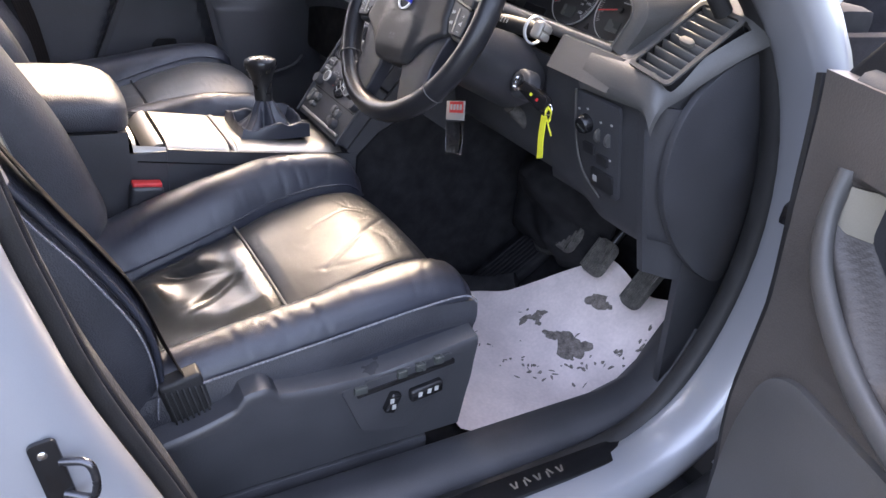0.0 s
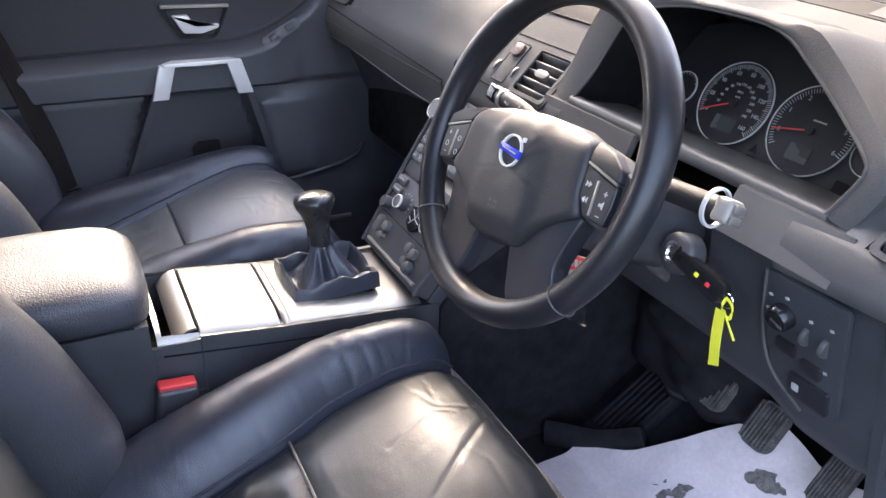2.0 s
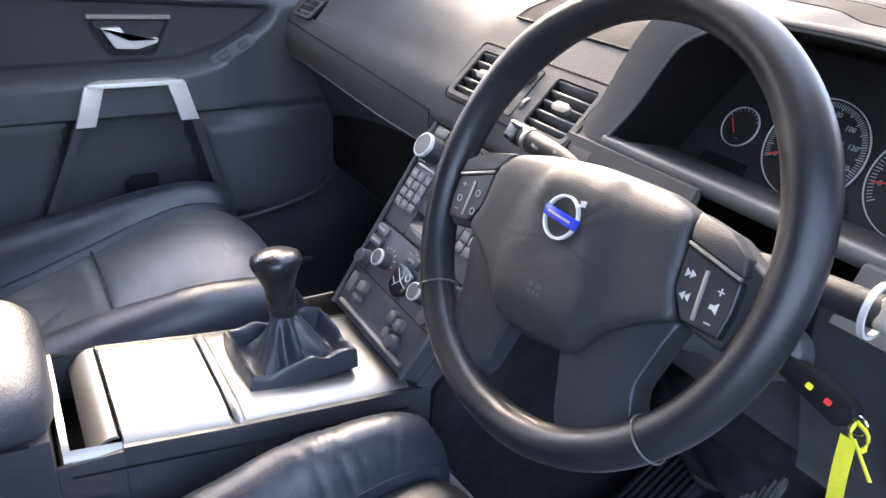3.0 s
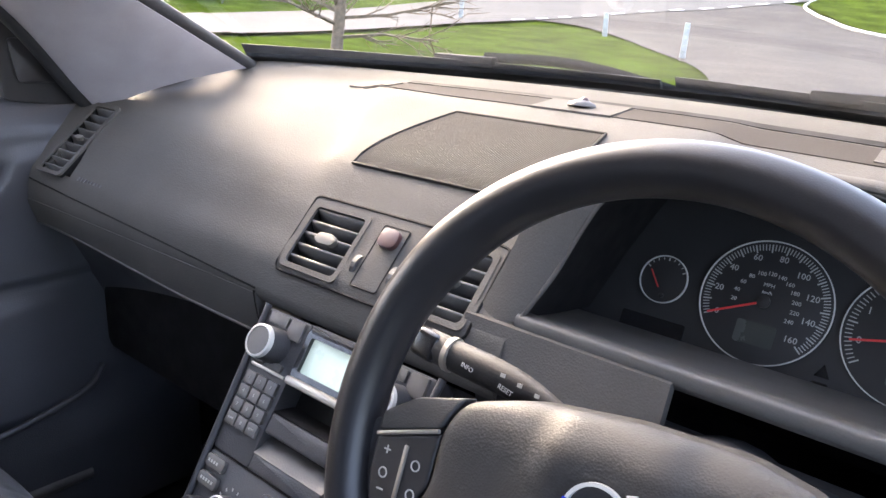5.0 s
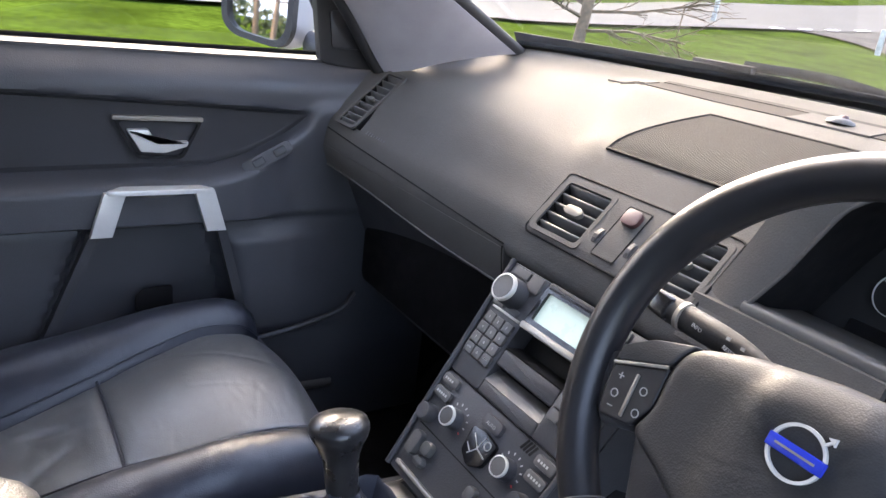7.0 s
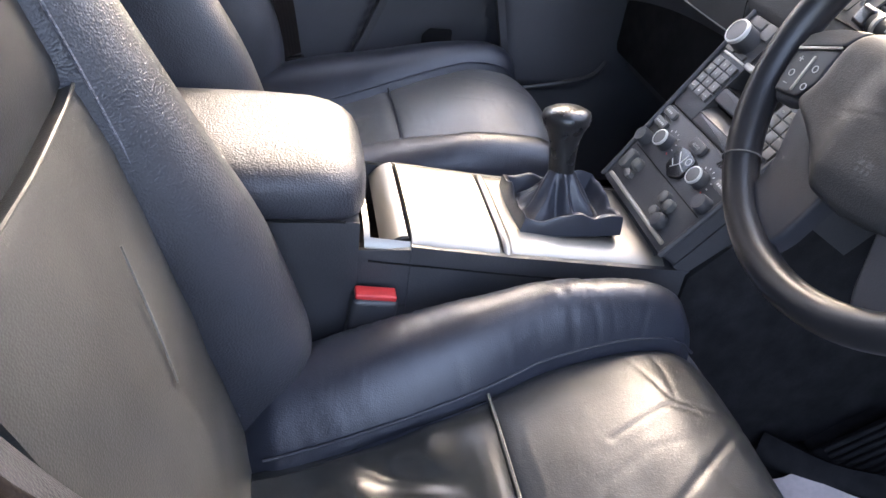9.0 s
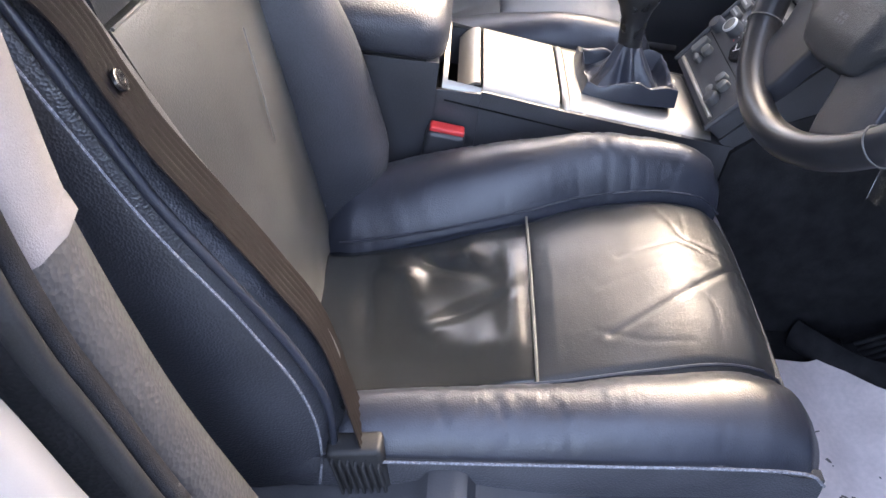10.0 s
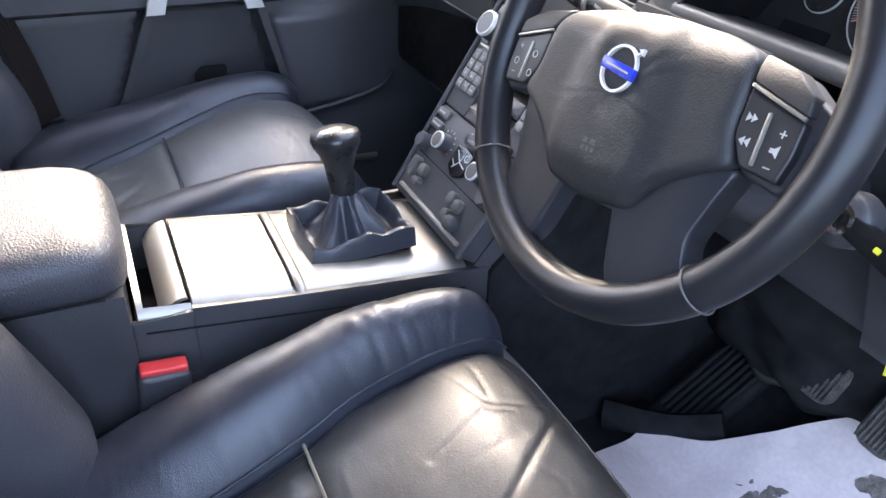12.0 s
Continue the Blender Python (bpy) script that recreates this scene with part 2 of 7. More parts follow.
def box(size, m=None, bevel=0.003, seg=2):
    """A bevelled box centred on the origin, placed by the matrix m."""
    bm = bmesh.new()
    bmesh.ops.create_cube(bm, size=1)
    bmesh.ops.scale(bm, vec=size, verts=bm.verts)
    if bevel:
        bmesh.ops.bevel(bm, geom=list(bm.edges), offset=min(bevel, min(size) * 0.45), segments=seg, affect="EDGES", profile=0.6)
    if m is not None:
        bmesh.ops.transform(bm, matrix=m, verts=bm.verts)
    return bm


def frame_m(o, xdir, ydir):
    """The matrix whose x and y run along xdir and (about) ydir from o."""
    x = Vector(xdir).normalized()
    z = x.cross(Vector(ydir)).normalized()
    y = z.cross(x)
    m = Matrix((x, y, z)).transposed().to_4x4()
    m.translation = Vector(o)
    return m


def slab(outline, depth, m=None, bevel=0.0, seg=2):
    """A plate with that outline (x, y), from z = 0 to z = depth, with a bevelled upper rim."""
    bm = bmesh.new()
    lo = [bm.verts.new((x, y, 0)) for x, y in outline]
    f = bm.faces.new(lo)
    r = bmesh.ops.extrude_face_region(bm, geom=[f])
    up = [v for v in r["geom"] if isinstance(v, bmesh.types.BMVert)]
    bmesh.ops.translate(bm, vec=(0, 0, depth), verts=up)
    if bevel:
        es = [e for e in bm.edges if all(abs(v.co.z - depth) < 1e-6 for v in e.verts)]
        bmesh.ops.bevel(bm, geom=es, offset=bevel, segments=seg, affect="EDGES", profile=0.6)
    if m is not None:
        bmesh.ops.transform(bm, matrix=m, verts=bm.verts)
    return bm


def rounded(w, h, r, n=5, cx=0, cy=0):
    out = []
    for k, (sx, sy) in enumerate(((1, 1), (-1, 1), (-1, -1), (1, -1))):
        for i in range(n + 1):
            a = radians(90 * k + 90 * i / n)
            out.append((cx + sx * (w / 2 - r) + r * math.cos(a), cy + sy * (h / 2 - r) + r * math.sin(a)))
    return out


def polyround(pts, r, n=4):
    """The polygon with its corners rounded by about r."""
    out = []
    k = len(pts)
    for i in range(k):
        p, a, b = Vector(pts[i]), Vector(pts[i - 1]), Vector(pts[(i + 1) % k])
        ra = min(r, (a - p).length * 0.45)
        rb = min(r, (b - p).length * 0.45)
        s, e = p + (a - p).normalized() * ra, p + (b - p).normalized() * rb
        for j in range(n + 1):
            t = j / n
            out.append(tuple((1 - t) ** 2 * s + 2 * t * (1 - t) * p + t * t * e))
    return out


def ring(outer, inner, depth, m=None, bevel=0.0):
    """A frame between two outlines with the same number of points."""
    bm = bmesh.new()
    n = len(outer)
    rows = []
    for pts, z in ((outer, 0), (outer, depth), (inner, depth), (inner, 0)):
        rows.append([bm.verts.new((x, y, z)) for x, y in pts])
    for a in range(4):
        p, q = rows[a], rows[(a + 1) % 4]
        for i in range(n):
            bm.faces.new((p[i], p[(i + 1) % n], q[(i + 1) % n], q[i]))
    if bevel:
        es = [e for e in bm.edges if all(abs(v.co.z - depth) < 1e-6 for v in e.verts) and abs(len(e.link_faces)) == 2
              and e.calc_face_angle(0) > 0.5]
        bmesh.ops.bevel(bm, geom=es, offset=bevel, segments=2, affect="EDGES", profile=0.6)
    if m is not None:
        bmesh.ops.transform(bm, matrix=m, verts=bm.verts)
    return bm


def backed(bm, thick):
    """Gives an open surface a back: thick is a depth, or the way to the back."""
    if not thick:
        return bm
    bmesh.ops.recalc_face_normals(bm, faces=bm.faces)
    if isinstance(thick, tuple):
        d = Vector(thick)
        faces, rim = list(bm.faces), [e for e in bm.edges if len(e.link_faces) == 1]
        twin = {v: bm.verts.new(v.co + d) for v in list(bm.verts)}
        for f in faces:
            bm.faces.new([twin[v] for v in reversed(f.verts)])
        for e in rim:
            p, q = e.verts
            bm.faces.new((p, q, twin[q], twin[p]))
    else:
        bmesh.ops.solidify(bm, geom=list(bm.faces), thickness=thick)
    return bm


def sheet(fn, nu, nv, thick=0.0):
    """The surface fn(u, v), u and v from 0 to 1; thick gives it a back."""
    bm = bmesh.new()
    g = [[bm.verts.new(fn(i / nu, j / nv)) for j in range(nv + 1)] for i in range(nu + 1)]
    for i in range(nu):
        for j in range(nv):
            bm.faces.new((g[i][j], g[i + 1][j], g[i + 1][j + 1], g[i][j + 1]))
    return backed(bm, thick)


def loft(sections, closed=True, caps=True):
    """Joins loops of the same length."""
    bm = bmesh.new()
    rows = [[bm.verts.new(p) for p in s] for s in sections]
    n = len(rows[0])
    for a, b in zip(rows, rows[1:]):
        for i in range(n if closed else n - 1):
            bm.faces.new((a[i], a[(i + 1) % n], b[(i + 1) % n], b[i]))
    if caps and closed:
        bm.faces.new(rows[0])
        bm.faces.new(rows[-1][::-1])
    return bm


def smooth_path(pts, n):
    """n + 1 points on a smooth curve through pts."""
    P = [Vector(p) for p in pts]
    P = [2 * P[0] - P[1]] + P + [2 * P[-1] - P[-2]]
    out = []
    k = len(P) - 3
    for i in range(n + 1):
        s = i / n * k
        j = min(int(s), k - 1)
        t = s - j
        a, b, c, d = P[j:j + 4]
        out.append(0.5 * ((2 * b) + (c - a) * t + (2 * a - 5 * b + 4 * c - d) * t * t + (3 * b - a - 3 * c + d) * t ** 3))
    return out


def tube(pts, radius, n=10, steps=None, closed=False, flat=1.0, up=(0, 0, 1)):
    """A tube along pts; radius is a number or a function of 0 to 1; flat squeezes it along its side vector."""
    P = [Vector(p) for p in pts] if steps is None else smooth_path(pts, steps)
    bm = bmesh.new()
    rows = []
    m = len(P)
    for i, p in enumerate(P):
        d = (P[(i + 1) % m] - P[i - 1]) if closed else (P[min(i + 1, m - 1)] - P[max(i - 1, 0)])
        d.normalize()
        u = Vector(up)
        u = (u - d * u.dot(d))
        u = u.normalized() if u.length > 1e-4 else d.orthogonal().normalized()
        s = d.cross(u)
        r = radius(i / max(1, m - 1)) if callable(radius) else radius
        rows.append([bm.verts.new(p + r * (math.cos(2 * math.pi * k / n) * u + flat * math.sin(2 * math.pi * k / n) * s)) for k in range(n)])
    for i in range(m if closed else m - 1):
        a, b = rows[i], rows[(i + 1) % m]
        for k in range(n):
            bm.faces.new((a[k], a[(k + 1) % n], b[(k + 1) % n], b[k]))
    if not closed:
        bm.faces.new(rows[0][::-1])
        bm.faces.new(rows[-1])
    return bm


def lathe(profile, m=None, n=24):
    """A body turned round z from (radius, height) pairs."""
    bm = bmesh.new()
    rows = [[bm.verts.new((r * math.cos(2 * math.pi * k / n), r * math.sin(2 * math.pi * k / n), z)) for k in range(n)] for r, z in profile]
    for a, b in zip(rows, rows[1:]):
        for k in range(n):
            bm.faces.new((a[k], a[(k + 1) % n], b[(k + 1) % n], b[k]))
    bm.faces.new(rows[0][::-1])
    bm.faces.new(rows[-1])
    if m is not None:
        bmesh.ops.transform(bm, matrix=m, verts=bm.verts)
    return bm


def lerp(a, b, t):
    return a + (b - a) * t


def interp(xs, ys, x):
    return float(np.interp(x, xs, ys))


def curve(xs, ys, x):
    """As interp, with a smooth bend at each knot and no overshoot."""
    if x <= xs[0]:
        return ys[0]
    if x >= xs[-1]:
        return ys[-1]
    k = max(i for i in range(len(xs) - 1) if xs[i] <= x)
    d = [(ys[i + 1] - ys[i]) / (xs[i + 1] - xs[i]) for i in range(len(xs) - 1)]

    def slope(i):
        if i == 0 or i == len(xs) - 1:
            return d[0] if i == 0 else d[-1]
        return 0.0 if d[i - 1] * d[i] <= 0 else 2 * d[i - 1] * d[i] / (d[i - 1] + d[i])
    h = xs[k + 1] - xs[k]
    t = (x - xs[k]) / h
    return (ys[k] * (2 * t ** 3 - 3 * t * t + 1) + ys[k + 1] * (3 * t * t - 2 * t ** 3)
            + h * (slope(k) * (t ** 3 - 2 * t * t + t) + slope(k + 1) * (t ** 3 - t * t)))


def merge(*bms):
    out = bms[0]
    for b in bms[1:]:
        me = bpy.data.meshes.new("tmp")
        b.to_mesh(me)
        out.from_mesh(me)
        b.free()
        bpy.data.meshes.remove(me)
    return out


def writing(text, size, m, mat, parent, name="lettering", depth=0.0003, align="CENTER"):
    """Raised letters in the built-in font, turned into a mesh."""
    cu = bpy.data.curves.new(name, "FONT")
    cu.body, cu.size, cu.extrude, cu.align_x, cu.align_y = text, size, depth, align, "CENTER"
    cu.resolution_u = 2
    tmp = new("tmp_text", cu)
    me = bpy.data.meshes.new_from_object(tmp)
    bpy.data.objects.remove(tmp)
    bpy.data.curves.remove(cu)
    me.materials.clear()
    me.materials.append(M[mat])
    me.transform(m)
    ob = new(name, me)
    ob.parent = parent
    return ob


# ---------------------------------------------------------------- the land round the car
def land(x, y):
    """Height of the ground: it rises to the car's left and ahead."""
    d = math.hypot(x, y)
    near = max(0.0, min(1.0, (d - 2.2) / 3.0))
    k = min(d, 62.0)
    rise = (-0.0554 * x + 0.0182 * y) * near * k / max(d, 1e-6)
    far = 0.0027 * max(0.0, k - 15.0) ** 2 * max(0.0, min(1.0, (y + 2.0) / 12.0))
    return rise + far + 0.03 * math.sin(x * 0.7 + 1) * math.sin(y * 0.6) * near


def polar(u, v):
    r = 400.0 * v ** 2.6
    a = 2 * math.pi * u
    x, y = r * math.sin(a), r * math.cos(a)
    return (x, y, land(x, y))


ground = obj("ground", sheet(polar, 144, 90), "grass")
tagged(ground, "bright green mown winter lawn sloping up to the road", "lawn", kind="structure")


def ruled(a, b, n, m, lift):
    A, B = smooth_path([(x, y, 0) for x, y in a], n), smooth_path([(x, y, 0) for x, y in b], n)

    def f(u, v):
        i = round(u * n)
        p = A[i].lerp(B[i], v)
        return (p.x, p.y, land(p.x, p.y) + lift)
    return sheet(f, n, m)


LANE_NEAR = [(-9.5, -60), (-10.6, -20), (-11.4, 0), (-12.6, 8.3), (-13.6, 13.5), (-13.9, 20.4), (-13.4, 26), (-11.7, 33.4), (-9.1, 40.7), (-3, 55), (6, 74)]
LANE_FAR = [(-13.5, -60), (-14.2, -20), (-14.9, 0), (-16.7, 9.6), (-17.3, 14), (-18.8, 22.6), (-17.9, 31), (-16.2, 38.4), (-13.6, 43.9), (-8, 58), (2, 78)]
road = obj("road", ruled(LANE_NEAR, LANE_FAR, 120, 8, 0.08), "lane")
tagged(road, "pale worn asphalt lane passing the lawn", "road", kind="structure")
junction = obj("pavement", ruled([(-15.4, 20.9), (-12.4, 22.4), (-7.4, 18.2), (-4.6, 13.9), (-3.4, 9), (-2.8, 4.5), (-2.6, 0), (-2.4, -20), (-4.5, -60)],
                                 [(-12.6, 36.6), (-9.6, 37.4), (-7.3, 33.3), (-4.9, 30.3), (2, 26), (14, 18), (20, 6), (6, -20), (-1.5, -60)], 96, 24, 0.06), "asphalt")
tagged(junction, "grey patched asphalt side road joining the lane", "road", kind="structure")
island = obj("verge", ruled([(-9.4, 40.6), (-9.2, 37.5), (-7.2, 33.6), (-4.8, 30.6), (2, 26.3)], [(-7, 44), (-3, 42), (0, 40), (4, 38), (8, 34)], 30, 6, 0.16), "grass")
tagged(island, "grass corner with a pale kerb beside the side road", "verge", kind="structure")
kerb = tagged(obj("kerb", tube([(x, y, land(x, y) + 0.10) for x, y in ((-9.5, 40.6), (-9.35, 37.4), (-8.3, 34.9), (-7.3, 33.3), (-4.9, 30.3), (2, 26))], 0.07, 8, steps=40), "post"),
              "pale concrete kerb round the grass corner", "kerb", kind="structure")
marking = thing("road_marking", "broken white give-way line across the side road's mouth", "road marking", kind="structure")
_ln = smooth_path([(x, y, 0) for x, y in LANE_NEAR[5:9]], 60)
for k_ in range(2, 54, 5):
    p_, q_ = _ln[k_], _ln[k_ + 2]
    d_ = (q_ - p_).normalized()
    n_ = Vector((-d_.y, d_.x, 0)) * .09
    part("dash", sheet(lambda u, v: (lambda c: (c.x, c.y, land(c.x, c.y) + .10))(p_.lerp(q_, u) + n_ * (2 * v - 1) + Vector((-.15, 0, 0))), 6, 1, .004), "line", marking)


def marker_post(x, y, h, lean):
    z = land(x, y)
    bm = box((0.15, 0.12, h), pose(0, 0, h / 2), 0.025)
    for v in bm.verts:
        if v.co.z > h * 0.8:
            v.co.x *= 0.85
    ob = obj("marker_post", bm, "post")
    ob.matrix_world = pose(x, y, z - 0.03, 0, lean, 20)
    return tagged(ob, "short weathered white wooden marker post on the grass", "post", group="marker posts along the road")


for px_, py_, ph_, pl_ in ((-6.81, 17.87, 0.92, 2), (-10.57, 20.92, 0.72, -1), (-15.16, 19.62, 0.80, 1)):
    marker_post(px_, py_, ph_, pl_)


def bare_tree(x, y, h, r, seed, limbs=9, low=.22, twigs=7, name="bare_tree"):
    """A leafless tree: a tapered trunk, limbs and two orders of twigs."""
    rnd = random.Random(seed)
    t = thing(name, "leafless young tree with spreading thin branches on the grass", "tree", group="bare trees")
    t.location = (x, y, land(x, y))
    lean = Vector((rnd.uniform(-.05, .05), rnd.uniform(-.05, .05), 1))
    trunk_pts = [Vector((0, 0, -0.1))] + [lean * h * k + Vector((rnd.uniform(-1, 1), rnd.uniform(-1, 1), 0)) * 0.02 * h for k in (0.3, 0.6, 0.85, 1)]
    part("trunk", tube(trunk_pts, lambda s: r * (1 - 0.85 * s), 8, steps=12), "bark", t)
    crown = bmesh.new()

    def twig(p, q, r0, r1):
        d = (q - p).normalized()
        u = d.orthogonal().normalized()
        w = d.cross(u)
        ends = [[crown.verts.new(c + rr * (u * math.cos(k * 2.0944) + w * math.sin(k * 2.0944))) for k in range(3)] for c, rr in ((p, r0), (q, r1))]
        for k in range(3):
            crown.faces.new((ends[0][k], ends[0][(k + 1) % 3], ends[1][(k + 1) % 3], ends[1][k]))

    def limb(p, d, ln, rr, order):
        """A bent branch that carries finer ones."""
        mid = p + d * ln * .5 + Vector((rnd.uniform(-1, 1), rnd.uniform(-1, 1), rnd.uniform(-.6, .9))) * ln * .07
        q = p + d * ln + Vector((0, 0, rnd.uniform(-.05, .12))) * ln
        twig(p, mid, rr, rr * .75)
        twig(mid, q, rr * .75, rr * .4)
        if order == 0:
            return
        for _ in range(twigs if order == 2 else 4):
            s = rnd.uniform(.2, 1)
            b = p.lerp(mid, s * 2) if s < .5 else mid.lerp(q, s * 2 - 1)
            d2 = (d + Vector((rnd.uniform(-1, 1), rnd.uniform(-1, 1), rnd.uniform(-.6, .7)))).normalized()
            limb(b, d2, ln * rnd.uniform(.25, .5), rr * rnd.uniform(.35, .5), order - 1)
    for i in range(limbs):
        z0 = lerp(low, 0.9, i / max(1, limbs - 1))
        a = i * 2.4 + rnd.uniform(-.5, .5)
        d = Vector((math.cos(a), math.sin(a), rnd.uniform(0.0, .5))).normalized()
        limb(lean * h * z0, d, h * lerp(0.5, 0.22, i / limbs) * rnd.uniform(.8, 1.2), r * .34, 2)
    part("crown", crown, "bark", t)
    return t


bare_tree(-9.92, 9.38, 4.0, 0.12, 5, limbs=30, low=.08, twigs=12)
for k_, (tx_, ty_, th_) in enumerate(((-26, 20, 9), (-30, 34, 10), (-22, 6, 8), (-27, -12, 10), (-20, -34, 11), (-24, -24, 10), (-17, -44, 12))):
    bare_tree(tx_, ty_, th_, 0.2, 20 + k_)


for k_ in range(11):
    bare_tree(-27 + 3.1 * k_ + 1.3 * math.sin(5 * k_), -52 - 9 * abs(math.sin(2.7 * k_)), 12 + 3 * math.sin(3.3 * k_), 0.26, 60 + k_, limbs=12, low=.3, twigs=5)


def hedge_strip(path, h, w, n, seed):
    """Many small leaf clumps along a line."""
    rnd = random.Random(seed)
    P = smooth_path([(x, y, 0) for x, y in path], 60)
    verts, faces = [], []
    for i in range(n):
        p = P[rnd.randrange(len(P) - 1)].lerp(P[rnd.randrange(len(P))], 0.0)
        hh = h * (0.6 + 0.5 * noise.noise(Vector((p.x * .25, p.y * .25, seed))))
        x, y = p.x + rnd.gauss(0, 1.1), p.y + rnd.uniform(-w, w)
        z = land(x, y) + rnd.random() ** 0.8 * max(.5, hh)
        s = rnd.uniform(.14, .4)
        k = len(verts)
        q = Euler((rnd.uniform(0, 6), rnd.uniform(0, 6), rnd.uniform(0, 6))).to_matrix()
        for c in ((-1, -.6, 0), (1, -.6, .2), (.8, .7, -.2), (-.7, .8, .3)):
            v = q @ Vector(c) * s
            verts.append((x + v.x, y + v.y, z + v.z))
        faces.append((k, k + 1, k + 2, k + 3))
    me = bpy.data.meshes.new("hedge")
    me.from_pydata(verts, [], faces)
    me.materials.append(M["hedge"])
    return tagged(new("hedge", me), "dark tangled hedge and scrub beyond the road", "hedge", kind="stuff")


hedge_strip([(-18.5, -60), (-19, -20), (-20, 0), (-23, 12), (-29, 30), (-38, 52), (-50, 80)], 2.6, 1.5, 9000, 3)
hedge_strip([(-40, -72), (-20, -70), (0, -72), (16, -70)], 4.0, 1.5, 3000, 5)
hedge_strip([(-50, 80), (-20, 84), (20, 82), (60, 70)], 6.0, 2.5, 6000, 4)


def gravel_bed(x0, x1, y0, y1, n, seed):
    """Loose stones on the ground beside the open door."""
    rnd = random.Random(seed)
    verts, faces = [], []
    for i in range(n):
        x, y = rnd.uniform(x0, x1), rnd.uniform(y0, y1)
        r = rnd.uniform(.006, .016)
        k = len(verts)
        a = rnd.uniform(0, 6.28)
        for q in range(4):
            verts.append((x + r * math.cos(a + 1.57 * q) * rnd.uniform(.7, 1.3), y + r * math.sin(a + 1.57 * q) * rnd.uniform(.7, 1.3), land(x, y) + .068))
        verts.append((x, y, land(x, y) + .070 + r * rnd.uniform(.6, 1.1)))
        faces += [(k + q, k + (q + 1) % 4, k + 4) for q in range(4)]
    me = bpy.data.meshes.new("gravel")
    me.from_pydata(verts, [], faces)
    me.materials.append(M["gravel"])
    return tagged(new("gravel", me), "loose brown gravel on the ground beside the car", "gravel", kind="stuff")


gravel_bed(.92, 2.0, -.5, 1.6, 9000, 9)


# ---------------------------------------------------------------- body shell of the car
floor = obj("floor", box((1.52, 3.2, 0.03), pose(0, -0.4, 0.435), 0), "carpet")
tagged(floor, "black carpeted car floor", "car floor", kind="structure")
firewall = obj("wall_front", sheet(lambda u, v: (lerp(-.76, .76, u), interp((0, .35, .5, 1), (.60, .82, .86, .88), v), interp((0, .35, .5, 1), (.445, .62, .8, 1.2), v)), 20, 12, 0.02), "carpet")
tagged(firewall, "black carpeted footwell bulkhead", "bulkhead", kind="structure")
kick = obj("wall_kick", merge(box((.03, .62, .80), pose(-.755, .80, .82), .005), box((.03, .40, .80), pose(.752, .86, .82), .005), box((1.5, .03, .5), pose(0, .97, 1.02), .005)), "carpet")
tagged(kick, "black trim closing the sides of the footwells", "kick panel", kind="structure")
tunnel = obj("tunnel", box((0.2, 1.4, 0.3), pose(0, 0.0, 0.59), 0.05, 3), "carpet")
tagged(tunnel, "black carpeted transmission tunnel", "car tunnel", kind="structure")
roof = obj("ceiling", sheet(lambda u, v: (lerp(-.62, .62, u), lerp(-2.0, .12, v), 1.70 + .05 * math.sin(math.pi * u) - 0.12 * max(0, v - .8) * 2), 16, 16, 0.05), "headlining")
tagged(roof, "grey cloth car headlining", "car roof", kind="structure")
skin = obj("roof_skin", sheet(lambda u, v: (lerp(-.66, .66, u), lerp(-2.08, .14, v), 1.755 + .05 * math.sin(math.pi * u) - .06 * abs(2 * u - 1) ** 4 - .24 * max(0, v - .8)), 20, 16, 0.01), "paint")
tagged(skin, "silver painted roof panel", "car roof", kind="structure")
rear = obj("wall_rear", box((1.5, 0.05, 1.2), pose(0, -2.05, 1.0), 0.01), "cloth_pillar")
tagged(rear, "grey rear cabin trim", "cabin wall", kind="structure")


def side_wall(sx, tag):
    """The body side behind the front door: lower panel, roof rail and rear pillar."""
    b = obj("wall_" + tag, merge(box((.08, 1.5, .75), pose(sx * .80, -1.30, .86), .02), box((.1, 2.3, .1), pose(sx * .66, -.95, 1.66, 0, sx * 20, 0), .03),
                                 box((.08, .3, .5), pose(sx * .74, -1.9, 1.45, 0, -sx * 15, 0), .02)), "plastic")
    return tagged(b, "dark lower trim of the car's side", "car side", kind="structure")


side_wall(-1, "left")
side_wall(1, "right")
rear_seat = thing("rear_bench", "black leather rear bench behind the front seats", "seat")
part("cushion", box((1.3, .5, .2), pose(0, -1.05, .66), .06, 4), "leather", rear_seat)
part("backrest", box((1.3, .18, .6), pose(0, -1.38, .98, -14, 0, 0), .06, 4), "leather", rear_seat)


